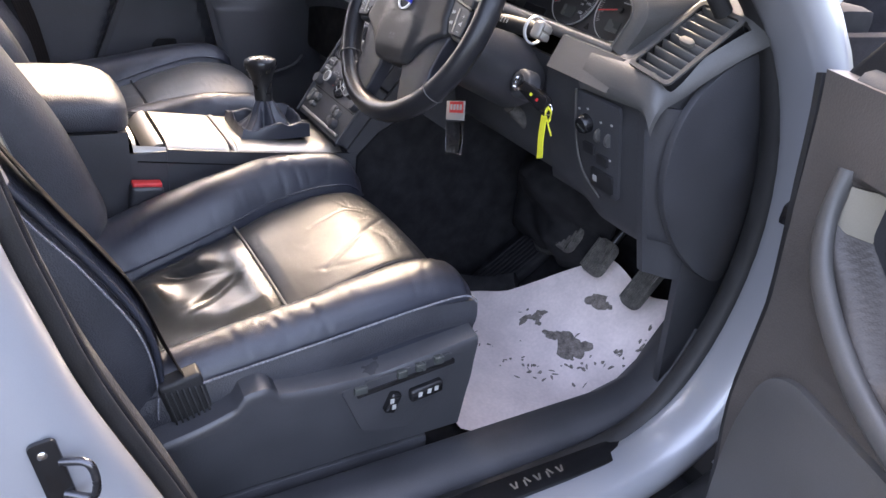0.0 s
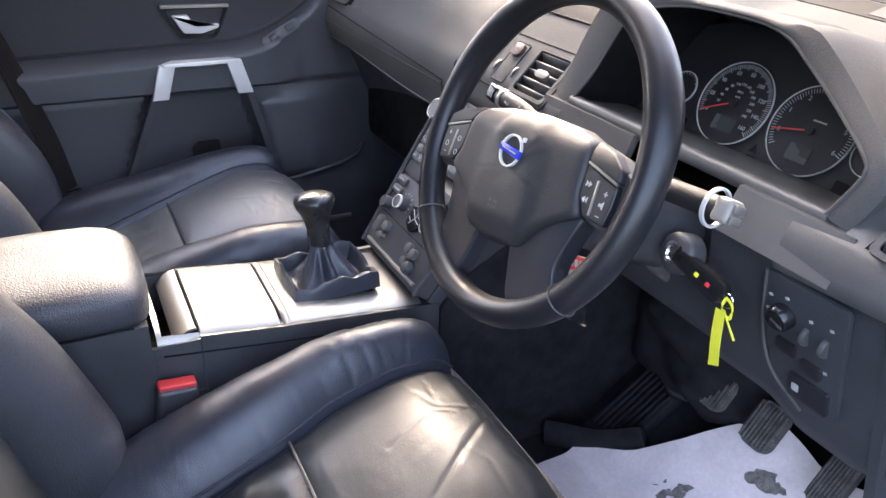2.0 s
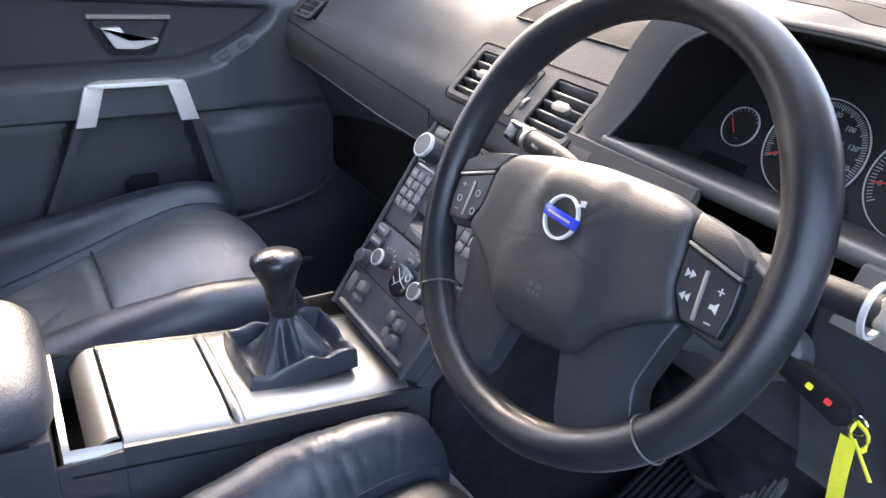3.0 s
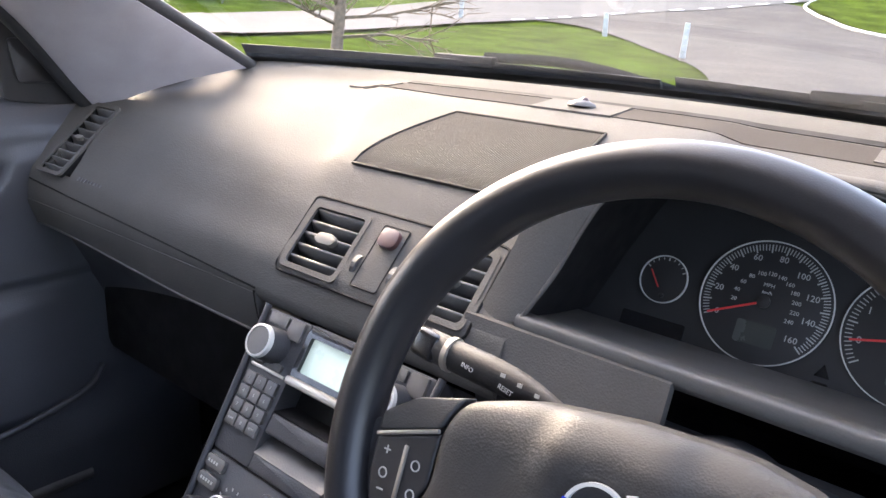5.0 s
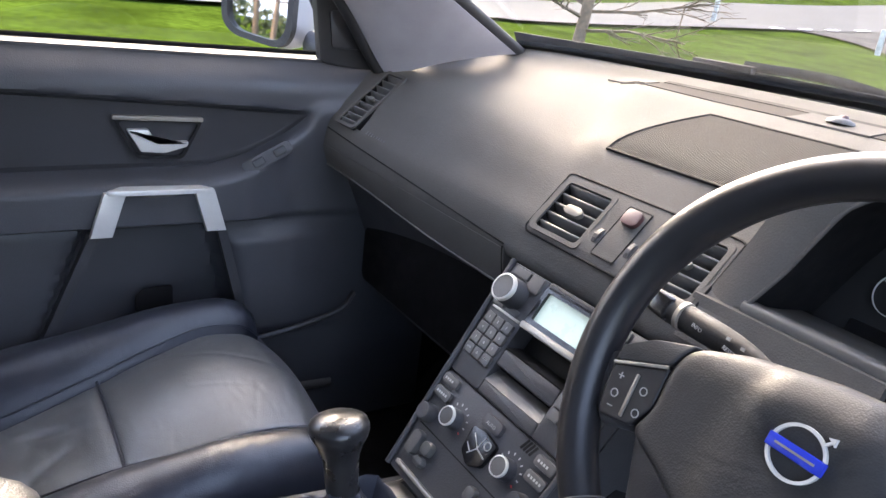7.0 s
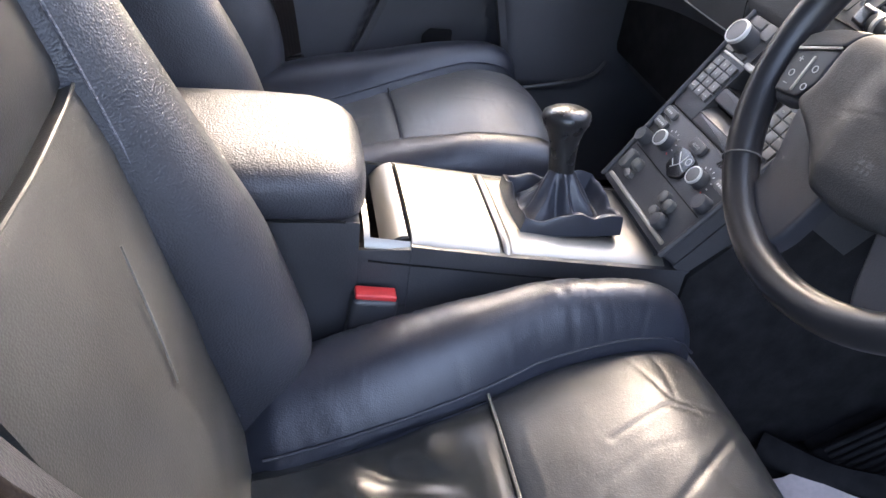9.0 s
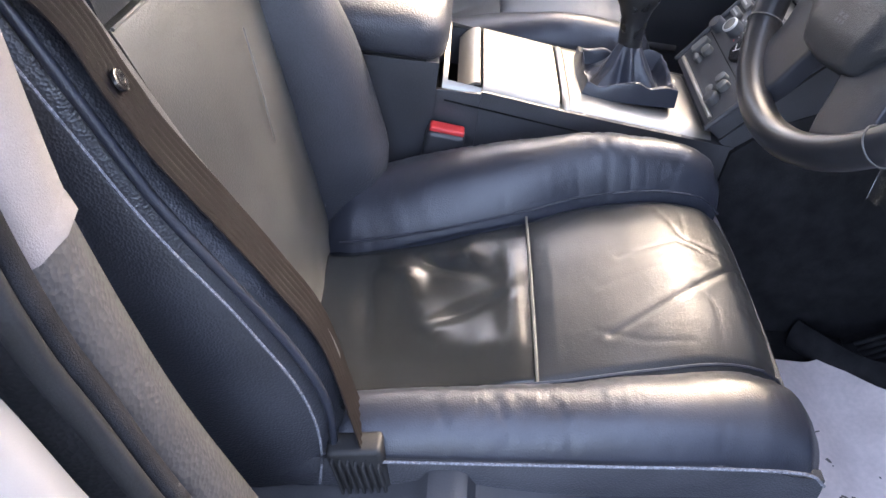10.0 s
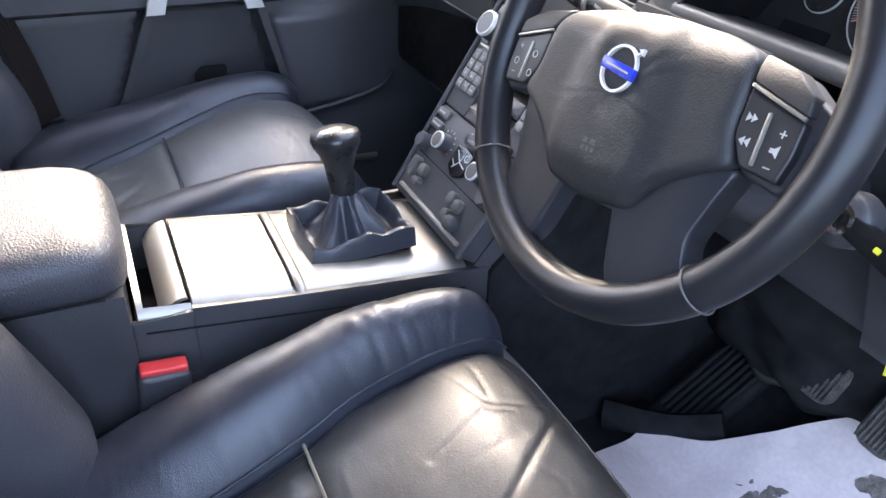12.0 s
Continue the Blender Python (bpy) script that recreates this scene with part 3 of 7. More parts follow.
def a_pillar(sx, tag):
    """Screen pillar with its woven inner cover."""
    t = tagged(new("trim_pillar_" + tag), "grey woven cover of the windscreen pillar", "pillar trim", kind="structure")
    base_o, base_i = Vector((sx * .715, .49, 1.245)), Vector((sx * .585, .68, 1.318))
    top_o, top_i = Vector((sx * .63, -.12, 1.66)), Vector((sx * .53, .0, 1.665))

    mid_o = Vector((sx * .6725, .290, 1.4525))
    outer_line = smooth_path([base_o, mid_o, top_o], 20)

    def f(u, v):
        a, b = outer_line[round(v * 20)], base_i.lerp(top_i, v)
        p = a.lerp(b, u)
        n = Vector((-sx * .5, -.6, .3)).normalized()
        return p + n * (.03 * math.sin(math.pi * u) ** .7)
    part("cover", sheet(f, 14, 20, 0.012), "cloth_pillar", t)
    part("door_seal", tube([p + Vector((sx * .006, -.012, -.004)) for p in outer_line], .013, 10), "rubber", t, "black rubber door seal")
    outer = [base_i + Vector((sx * .005, .02, 0)), top_i + Vector((sx * .005, .02, 0))]
    part("seal", tube([outer[0] + Vector((0, .03, -.02)), outer[0].lerp(outer[1], .5), outer[1]], .013, 8, steps=10), "rubber", t)
    part("outer_skin", tube([base_o.lerp(base_i, .5) + Vector((sx * .06, .10, -.02)), (base_o.lerp(base_i, .5)).lerp(top_o.lerp(top_i, .5), .5) + Vector((sx * .05, .07, .02)),
                             top_o.lerp(top_i, .5) + Vector((sx * .03, .05, .04))], .045, 10, steps=10), "paint", t, "silver painted outer skin")
    return t


a_pillar(-1, "left")
a_pillar(1, "right")


def windscreen_point(u, v):
    x = lerp(-.62, .62, u)
    y0, y1 = .93 - .24 * (abs(x) / .62) ** 2.2, .10 - .10 * (abs(x) / .62) ** 2
    return (x * lerp(1, .88, v), lerp(y0, y1, v), lerp(1.326, 1.68, v) + .015 * math.sin(math.pi * v))


screen = obj("window_screen", sheet(windscreen_point, 24, 12, 0.005), "glass")
screen.visible_shadow = False
tagged(screen, "clear curved windscreen", "windscreen", kind="structure")
frit = obj("screen_band", sheet(lambda u, v: Vector(windscreen_point(u, lerp(-.10, .018, v))) + Vector((0, -.006, .0)), 40, 3), "rubber")
tagged(frit, "black band along the foot of the windscreen", "windscreen band", kind="structure")
bonnet = obj("bonnet", sheet(lambda u, v: (lerp(-.8, .8, u), lerp(1.0 - .22 * abs(2 * u - 1) ** 2, 1.95, v), 1.19 - .02 * abs(2 * u - 1) ** 2 - .13 * v ** 2), 20, 14, 0.02), "paint")
tagged(bonnet, "silver car bonnet beyond the windscreen", "bonnet", kind="structure")
cowl = obj("cowl", sheet(lambda u, v: (lerp(-.66, .66, u), lerp(.86, 1.02, v) - .22 * abs(2 * u - 1) ** 2.2, lerp(1.285, 1.21, v)), 24, 4, 0.01), "plastic")
tagged(cowl, "black plastic cowl panel under the wipers", "cowl", kind="structure")


def wiper(x0, x1, y0, z0, name="wiper"):
    t = thing(name, "black windscreen wiper parked on the glass", "wiper", group="windscreen wipers")

    def on(x, lift):
        u = (x / .62 + 1) / 2
        p = Vector(windscreen_point(u, z0))
        return p + Vector((0, .02, .015 + lift))
    xs = [lerp(x0, x1, k / 6) for k in range(7)]
    part("blade", tube([on(x, -.004) for x in xs], .006, 8, steps=12), "black", t)
    part("spoiler", sheet(lambda u, v: on(lerp(x0, x1, u), lerp(-.006, .016 * (1 - .6 * u), v)) + Vector((0, -.012 * v, 0)), 30, 4, (0, .006, 0)), "rubber", t)
    part("arm", tube([on(lerp(x0, x1, .55), .018), on(lerp(x0, x1, .8), .016), on(x1, .0) + Vector((.06, .03, -.02))], .008, 6, steps=8, flat=.6), "black", t)
    part("bracket", box((.12, .02, .014), pose(*on(lerp(x0, x1, .5), .012), 0, 0, 4), .004), "black", t)
    return t


wiper(-.62, .05, .9, -.006)
wiper(.07, .58, .9, -.016)


# ---------------------------------------------------------------- dashboard
def surf(xs, vs, fn, skip=None, thick=0.0):
    """A surface on the grid of xs and vs, with the cells left out for which skip(x, v) holds."""
    bm = bmesh.new()
    g = [[bm.verts.new(fn(x, v)) for v in vs] for x in xs]
    for i in range(len(xs) - 1):
        for j in range(len(vs) - 1):
            if skip and skip((xs[i] + xs[i + 1]) / 2, (vs[j] + vs[j + 1]) / 2):
                continue
            bm.faces.new((g[i][j], g[i + 1][j], g[i + 1][j + 1], g[i][j + 1]))
    bmesh.ops.delete(bm, geom=[v for v in bm.verts if not v.link_faces], context="VERTS")
    return backed(bm, thick)


def steps(a, b, n, *through_):
    """Even steps from a to b that also hold the given values."""
    return sorted({round(lerp(a, b, k / n), 5) for k in range(n + 1)} | {round(q, 5) for q in through_})


def ease(a, b, x):
    t = max(0.0, min(1.0, (x - a) / (b - a)))
    return t * t * (3 - 2 * t)


DP_Y = [.388, .391, .397, .425, .454, .492, .54, .60, .69, .80, .885, .91]
DP_Z = [1.095, 1.120, 1.139, 1.170, 1.200, 1.2275, 1.246, 1.261, 1.281, 1.303, 1.322, 1.319]
DP_V = [0, .05, .08, .17, .26, .35, .44, .55, .70, .85, .97, 1.0]


def dash_point(x, v, lift=0.0):
    """The skin of the dash: x across, v from its lower front edge (0) over the top to the windscreen (1)."""
    a = max(0.0, (abs(x) - .2) / .53)
    y, z = curve(DP_V, DP_Y, v), curve(DP_V, DP_Z, v)
    low = 1 - ease(.3, .7, v) if x < 0 else 1 - ease(.0, .16, v)
    y += (-.042 if x < 0 else -.008) * a ** 2 * low
    z += .022 * a ** 2 * (1 - ease(.6, 1, v) * .4) if x < 0 else a ** 2 * (.022 * low + .006 * (1 - low) * (1 - ease(.6, 1, v)))
    y -= .23 * (abs(x) / .68) ** 2.3 * ease(.5, 1, v)
    # passenger side bulges softly, the middle stands proud behind the vents
    if x < 0:
        z += .012 * math.sin(math.pi * min(1, max(0, (-x - .17) / .5))) * ease(.1, .4, v) * (1 - ease(.6, .9, v))
    edge = curve((.2, .4, .66, .95), (-.135, -.165, -.265, -.37), v)
    z += .013 * ease(edge - .035, edge + .012, x) * (1 - ease(.2, .25, x)) * ease(.27, .40, v) * (1 - ease(.70, .95, v))
    # rolled end
    e = max(0.0, (abs(x) - .70) / .035)
    z -= .03 * e ** 2
    x += math.copysign(.033, x) * ease(.54, .68 if x > 0 else .60, abs(x)) * ease(.08, .40, v)
    return Vector((x, y, z + lift))


def vent_hole(x, v):
    mid = .044 < abs(x) < .128 and .085 < v < .255
    end = (.650 < x < .722 or -.657 < x < -.600) and .10 < v < .37
    return mid or end


VS = steps(0, 1, 44, .085, .255, .10, .37)
dash = thing("dashboard", "charcoal soft grained dashboard of a right-hand-drive car", "dashboard")
part("top_panel", surf(steps(-.735, .176, 60, .158, -.657, -.600, -.128, -.044, .044, .128), VS, dash_point, vent_hole, (0, .006, -.009)), "dash", dash)
part("top_panel", surf(steps(.176, .575, 24), [v for v in VS if v > .60], dash_point, None, (0, .006, -.009)), "dash", dash)
part("end_panel", surf(steps(.575, .735, 14, .625, .650, .722), VS, dash_point, lambda x, v: vent_hole(x, v) or (x < .625 and .12 < v < .52), (0, .006, -.009)), "plastic_grey", dash)


def vent_unit(x0, x1, v0, v1, nslat, parent, tilt, mx=0, grip=1.0):
    """An air vent in the dash: dark duct, slats, a slider and a raised frame."""
    c = dash_point((x0 + x1) / 2, (v0 + v1) / 2)
    dy = dash_point((x0 + x1) / 2, v1) - dash_point((x0 + x1) / 2, v0)
    dx = dash_point(x1, (v0 + v1) / 2) - dash_point(x0, (v0 + v1) / 2)
    w, h = dx.length, dy.length
    m = frame_m(c, dx, dy)
    vent = part("air_vent", ring(rounded(w + .010, h + .010, .008), rounded(w - .003, h - .003, .006), .0035, m @ Matrix.Translation((0, 0, -.001)), .0012), "dash", parent)
    part("duct", merge(slab(rounded(w, h, .004), .002, m @ Matrix.Translation((0, 0, -.04))),
                       ring(rounded(w + .004, h + .004, .006), rounded(w, h, .006), .04, m @ Matrix.Translation((0, 0, -.04)))), "black", vent)
    for k in range(nslat):
        yy = lerp(-h / 2, h / 2, (k + .5) / nslat)
        part("slat", box((w - .004, .0040, .019), m @ Matrix.Translation((0, yy, -.009)) @ pose(0, 0, 0, tilt, 0, 0), .001, 1), "plastic_grey", vent)
    part("slider", slab(polyround([(-.017 * grip, -.003), (-.008 * grip, -.008 * grip), (.012 * grip, -.007 * grip), (.018 * grip, .001), (.008 * grip, .007 * grip), (-.012 * grip, .006 * grip)], .003), .007,
                        m @ Matrix.Translation((mx, .002, -.003)), .002), "slider", vent)
    return vent


vent_unit(-.127, -.045, .087, .253, 5, dash, -28)
vent_unit(.045, .127, .087, .253, 5, dash, -28)
vent_unit(-.655, -.602, .104, .366, 9, dash, -25, grip=.55)
vent_unit(.652, .720, .104, .366, 9, dash, -25, grip=.8)
part("vent_surround", surf(steps(-.136, .136, 40, -.128, -.044, .044, .128), steps(.066, .275, 16, .085, .255), lambda x, v: dash_point(x, v, .0022), vent_hole, (0, .002, -.003)), "dash", dash)
_vs = [dash_point(x, v, .0022) for x, v in polyround([(-.137, .066), (-.137, .275), (.137, .275), (.137, .066)], .012, 4)]
part("surround_groove", tube(_vs, .0016, 6, closed=True), "black", dash)
# strip between the middle vents: hazard switch and two thumb wheels
HM = frame_m(dash_point(0, .17), (1, 0, 0), dash_point(0, .255) - dash_point(0, .085))
strip = part("switch_strip", slab(rounded(.036, .074, .003), .002, HM @ Matrix.Translation((0, 0, .0006)), .0006), "dash", dash)
part("strip_groove", tube([HM @ Vector((x, y, .0022)) for x, y in rounded(.0365, .0745, .003, 3)], .0010, 5, closed=True), "black", dash)
part("hazard_switch", slab(rounded(.026, .022, .008), .006, HM @ Matrix.Translation((0, .022, .003)), .0025), "amber", strip, "dull red hazard switch")
for sx in (-1, 1):
    part("thumb_wheel", lathe([(.013, -.0035), (.015, -.003), (.015, .003), (.013, .0035)], HM @ Matrix.Translation((sx * .0265, -.014, -.0085)) @ pose(0, 0, 0, 0, 90, 0), 18), "plastic", strip, smooth=False)
# loudspeaker grille with its fine ribs
GX, GV0, GV1 = .122, .365, .68


def grille_point(u, v, lift):
    e = 1 - .10 * max(0, (v - .0)) ** 2 + .05 * math.sin(math.pi * v)
    x = lerp(-GX, GX, u) * e
    return dash_point(x, lerp(GV0, GV1, v), lift)


grille = part("speaker_grille", surf([k / 164 for k in range(165)], [k / 14 for k in range(15)], lambda u, v: grille_point(u, v, .0024), lambda u, v: int(u * 164) % 2 == 0, (0, 0, -.0016)), "grille", dash, "finely ribbed grey loudspeaker grille")
part("grille_well", surf(steps(0, 1, 16), steps(0, 1, 10), lambda u, v: grille_point(u, v, .0007)), "black", grille)
_gp = [grille_point(0, k / 10, .002) for k in range(11)] + [grille_point(k / 10, 1, .002) for k in range(1, 11)] + [grille_point(1, 1 - k / 10, .002) for k in range(1, 11)] + [grille_point(1 - k / 10, 0, .002) for k in range(1, 10)]
part("grille_rim", tube(_gp, .0022, 6, closed=True), "black", dash)
# panel along the windscreen, with a demister slot and the light sensor
part("demister_panel", surf(steps(-.34, .42, 30), steps(.79, .865, 4), lambda x, v: dash_point(x, v, .0012), None, (0, 0, -.004)), "strip", dash)
part("demister_slot", surf(steps(-.30, .40, 30), steps(.872, .89, 2), lambda x, v: dash_point(x, v, .001), None, (0, 0, -.004)), "black", dash)
for xx in (-.335, .41):
    part("corner_cap", surf(steps(xx - .035, xx + .035, 6), steps(.80, .855, 3), lambda x, v: dash_point(x, v, .0024), None, (0, 0, -.004)), "dash", dash)
SN = dash_point(.015, .83, .0022)
part("sensor_base", surf(steps(-.045, .075, 8), steps(.785, .867, 4), lambda x, v: dash_point(x, v, .0028), None, (0, 0, -.004)), "dash", dash)
part("light_sensor", lathe([(.019, 0), (.018, .004), (.012, .007), (.006, .009), (.002, .0095)], pose(*SN, -8, 0, 0)), "plastic_grey", dash, "grey light sensor with a reddish lens")
part("sensor_lens", lathe([(.006, 0), (.005, .004), (.001, .006)], pose(SN.x + .003, SN.y, SN.z + .007, -8, 0, 0)), "amber", dash)
# moulded letters by the passenger's airbag, too small to read
for k, wd in enumerate((.006, .004, .005, .003, .004, .006, .004, .004)):
    part("moulded_mark", box((wd, .006 if k < 3 else .004, .0008), frame_m(dash_point(-.578 + .0075 * k, .103, .001), (1, 0, .04), dash_point(-.56, .15) - dash_point(-.56, .1)), 0), "plastic", dash)

part("carcass", merge(box((.56, .36, .26), pose(-.425, .635, .955), .02), box((.52, .30, .20), pose(.43, .70, .97), .02), box((1.44, .10, .30), pose(0, .80, 1.10), .02)), "black", dash)
# lower passenger side: trim strip, glovebox lid and its catch
def trim_edge(x):
    return dash_point(x, 0)


part("trim_strip", surf(steps(-.705, -.165, 30), steps(0, 1, 5), lambda x, v: (x, trim_edge(x).y - .0012 + .012 * v ** 1.4, lerp(trim_edge(x).z + .001, trim_edge(x).z - .056 + .018 * ease(-.3, -.7, x), v)), None, (0, .012, 0)), "dash", dash)
part("strip_groove", tube([dash_point(x, interp((-.70, -.4, -.165), (.062, .035, .012), x), .0006) for x in steps(-.690, -.168, 30)], .0013, 6), "black", dash)
part("strip_groove", tube([(-.168, trim_edge(-.168).y - .0012 + .012 * v ** 1.4, trim_edge(-.168).z + .004 - .060 * v) for v in steps(0, 1, 5)], .0013, 6), "black", dash)
part("trim_lip", tube([(x, trim_edge(x).y + .0105, trim_edge(x).z - .056 + .018 * ease(-.3, -.7, x)) for x in steps(-.705, -.165, 24)], .0020, 8), "plastic_grey", dash)
glove = part("glovebox_lid", surf(steps(-.70, -.135, 24), steps(0, 1, 10), lambda x, v: (x, trim_edge(x).y + .034 + .13 * v ** .9, lerp(trim_edge(x).z - .034, .80, v)), None, (0, .015, 0)), "plastic", dash)
part("catch", box((.055, .012, .014), pose(-.215, .441, .995, 20, 0, -8), .004), "gloss", glove)
part("lower_cover", sheet(lambda u, v: (lerp(-.72, -.11, u), lerp(.50, .84, v), .80 - .02 * math.sin(3 * v)), 8, 8, .01), "plastic", dash)

# ---------------------------------------------------------------- driver's side of the dash
def bezel_pt(x, r):
    """Lower lip of the instrument opening; r runs from the lip (0) into the recess (1)."""
    return Vector((x, lerp(.415, .525, r), lerp(1.164, 1.140, r)))


part("cluster_sill", surf(steps(.16, .60, 24), [0, .06, .2, .6, 1], lambda x, v: bezel_pt(x, v) + Vector((0, 0, -.006 if v == 0 else 0)), None, (0, 0, -.010)), "plastic_grey", dash)
# front panel below the lip: grained on the column's left, plain to the right
part("column_panel", surf(steps(.128, .325, 12), steps(0, 1, 6), lambda x, v: (x, lerp(.405, .388, v), lerp(1.156, 1.110, v)), None, (0, .012, 0)), "dash", dash, "grained panel beside the steering column")
part("right_fascia", surf(steps(.500, .640, 14), steps(0, 1, 8), lambda x, v: (x, lerp(.402, .380, v), lerp(1.158, 1.110, v)), None, (0, .014, 0)), "plastic_grey", dash)
def knee_y(z):
    return .405 + .28 * (1.115 - z)


part("knee_panel", surf(steps(.478, .738, 20), steps(0, 1, 14), lambda x, v: (x, knee_y(lerp(1.115, .888, v)) - .004 - .010 * math.sin(math.pi * min(1, v * 1.3)) + .02 * ease(.715, .738, x) + .03 * ease(.92, 1, v), lerp(1.115, .888, v) - .018 * ease(.56, .62, x) * v * (1 - ease(.68, .738, x))), None, (0, .012, 0)), "plastic", dash)
part("column_cover", surf(steps(.125, .480, 20), steps(0, 1, 12), lambda x, v: (x, knee_y(lerp(1.112, .893, v)) + .012 + .03 * ease(.92, 1, v), lerp(1.112, .893, v)), None, (0, .012, 0)), "plastic", dash)
part("lower_cover", sheet(lambda u, v: (lerp(.12, .70, u), lerp(.53, .84, v), .925 - .01 * math.sin(3 * v)), 8, 8, .01), "plastic", dash)
# hood over the instruments
HOOD_TURNS = [Vector(p) for p in ((.180, .413, 1.160), (.203, .428, 1.205), (.216, .436, 1.240), (.232, .444, 1.278), (.268, .458, 1.302), (.330, .468, 1.312), (.452, .470, 1.311),
                                  (.530, .452, 1.270), (.616, .420, 1.226), (.621, .416, 1.212), (.596, .413, 1.163))]
_soft = [HOOD_TURNS[0]]
for _a, _b, _c in zip(HOOD_TURNS, HOOD_TURNS[1:], HOOD_TURNS[2:]):
    _p, _q = _b.lerp(_a, .36), _b.lerp(_c, .36)
    _soft += [(1 - t) ** 2 * _p + 2 * t * (1 - t) * _b + t * t * _q for t in (0, .25, .5, .75, 1)]
_soft.append(HOOD_TURNS[-1])
_run = [0.0]
for _a, _b in zip(_soft, _soft[1:]):
    _run.append(_run[-1] + (_b - _a).length)


def hood_edge(s):
    """Opening edge of the hood from its left foot (0) over the top to its right foot (1)."""
    return Vector([interp(_run, [p[k] for p in _soft], s * _run[-1]) for k in range(3)])


def hood_fn(s, v):
    """The lip faces the driver: narrow along the top, a broad flat facet down the right side."""
    p = hood_edge(s)
    out = Vector((p.x - .385, 0, (p.z - 1.20) * 1.25)).normalized()
    w = .050 - .043 * ease(.21, .34, p.x) + .022 * ease(.440, .490, p.x)
    q = p + out * w * min(1, v / .2) + Vector((0, -.003 * math.sin(math.pi * min(1, v / .2)), 0))
    if v > .2:
        t = (v - .2) / .8
        back = Vector((lerp(q.x, .385 + (q.x - .385) * 1.05, t), q.y + .26 * t, q.z))
        floor_z = dash_point(max(-.7, min(.7, back.x)), .62).z - .004
        back.z = lerp(q.z, floor_z, ease(0, 1, t))
        return back
    return q


hood = part("instrument_hood", surf(steps(0, 1, 56), [0, .03, .08, .14, .2, .3, .4, .5, .6, .7, .8, .9, 1], hood_fn, None, .006), "dash", dash)
part("hood_lining", surf(steps(0, 1, 56), [0, .3, .6, 1], lambda s, v: Vector((lerp(hood_edge(s).x, .385 + (hood_edge(s).x - .385) * .96, v), lerp(hood_edge(s).y + .002, .60, v), lerp(hood_edge(s).z, 1.20 + (hood_edge(s).z - 1.20) * (.90 if hood_edge(s).z > 1.2 else 1.7), v)))), "black", hood)
part("hood_lip", tube([hood_edge(k / 80) for k in range(81)], .0022, 8), "dash", hood)
part("bezel_bar", surf(steps(.178, .600, 24), [0, 1, 2, 3, 4], lambda x, v: Vector((x, (.426, .4145, .4105, .4095, .413)[int(v)], (1.1655, 1.1668, 1.1640, 1.1545, 1.1490)[int(v)])), None, (0, .006, -.003)), "plastic_grey", dash, sharp=70)

# ---------------------------------------------------------------- instruments
GT = radians(25)
GM = frame_m((0, .551, 1.187), (1, 0, 0), (0, math.sin(GT), math.cos(GT)))
cluster = thing("instrument_cluster", "instrument cluster with white-ringed dials and red needles", "instrument cluster")
part("face", slab(polyround([(.17, -.075), (.60, -.075), (.58, .07), (.50, .10), (.27, .10), (.19, .07)], .02), .004, GM @ Matrix.Translation((0, 0, -.008))), "dial", cluster)


def dial(cx, cy, r, a0, a1, ticks, major, needle, name, label, numbers=()):
    m = GM @ Matrix.Translation((cx, cy, 0))
    d = part(name, slab([(r * math.cos(2 * math.pi * k / 48), r * math.sin(2 * math.pi * k / 48)) for k in range(48)], .002, m @ Matrix.Translation((0, 0, -.003)), .0005), "dial", cluster, label)
    circ = lambda q: [(q * math.cos(2 * math.pi * k / 64), q * math.sin(2 * math.pi * k / 64)) for k in range(64)]
    part("bezel_ring", ring(circ(r + .0006), circ(r - .0003), .003, m @ Matrix.Translation((0, 0, -.002))), "bright", d)
    bm = bmesh.new()
    for k in range(ticks + 1):
        a = radians(lerp(a0, a1, k / ticks))
        ln = .0055 * r / .055 if k % major else .0075 * r / .055
        bm = merge(bm, box((ln, .0008 if k % major else .0012, .0004), m @ pose(0, 0, -.0006, 0, 0, math.degrees(a)) @ Matrix.Translation((r * .95 - ln / 2, 0, 0)), 0))
    part("dial_scale", bm, "white", d, smooth=False)
    na = radians(needle)
    pin = m if r > .03 else m @ Matrix.Translation((.15 * r, -.70 * r, 0))
    part("needle", box((r * .84, .0018 * max(.7, r / .055), .001), pin @ pose(0, 0, .003, 0, 0, needle) @ Matrix.Translation((r * (.46 if r > .03 else .80), 0, 0)), 0), "red", d)
    part("needle_hub", lathe([(.0055 * r / .055, 0), (.0055 * r / .055, .004), (.001, .005)], pin), "dial", d)
    for txt, ang, rad, size in numbers:
        a = radians(ang)
        writing(txt, size, m @ Matrix.Translation((rad * r * math.cos(a), rad * r * math.sin(a), -.0006)), "white", d, "numeral")
    return d


A0, A1 = 206, -42
mph = [(str(n), lerp(A0, A1, n / 160), .74 if n < 100 else .70, .0078) for n in range(0, 161, 20)]
kmh = [(str(n), lerp(A0, A1, n * .6214 / 160), .47, .0052) for n in range(20, 241, 20)]
speedo = dial(.343, .001, .055, A0, A1, 80, 5, A0, "speedometer", "speedometer with white figures and a red needle", mph + kmh + [("MPH", 90, .28, .0048), ("km/h", 90, .16, .0042)])
part("trip_display", slab(rounded(.034, .02, .002), .001, GM @ Matrix.Translation((.343, -.028, -.0006))), "lcd_off", speedo)
rev = dial(.461, .001, .055, 215, -20, 60, 10, 194, "rev_counter", "rev counter with white figures and a red needle",
           [(str(n), lerp(194, -20, n / 6), .76, .0085) for n in range(0, 7)])
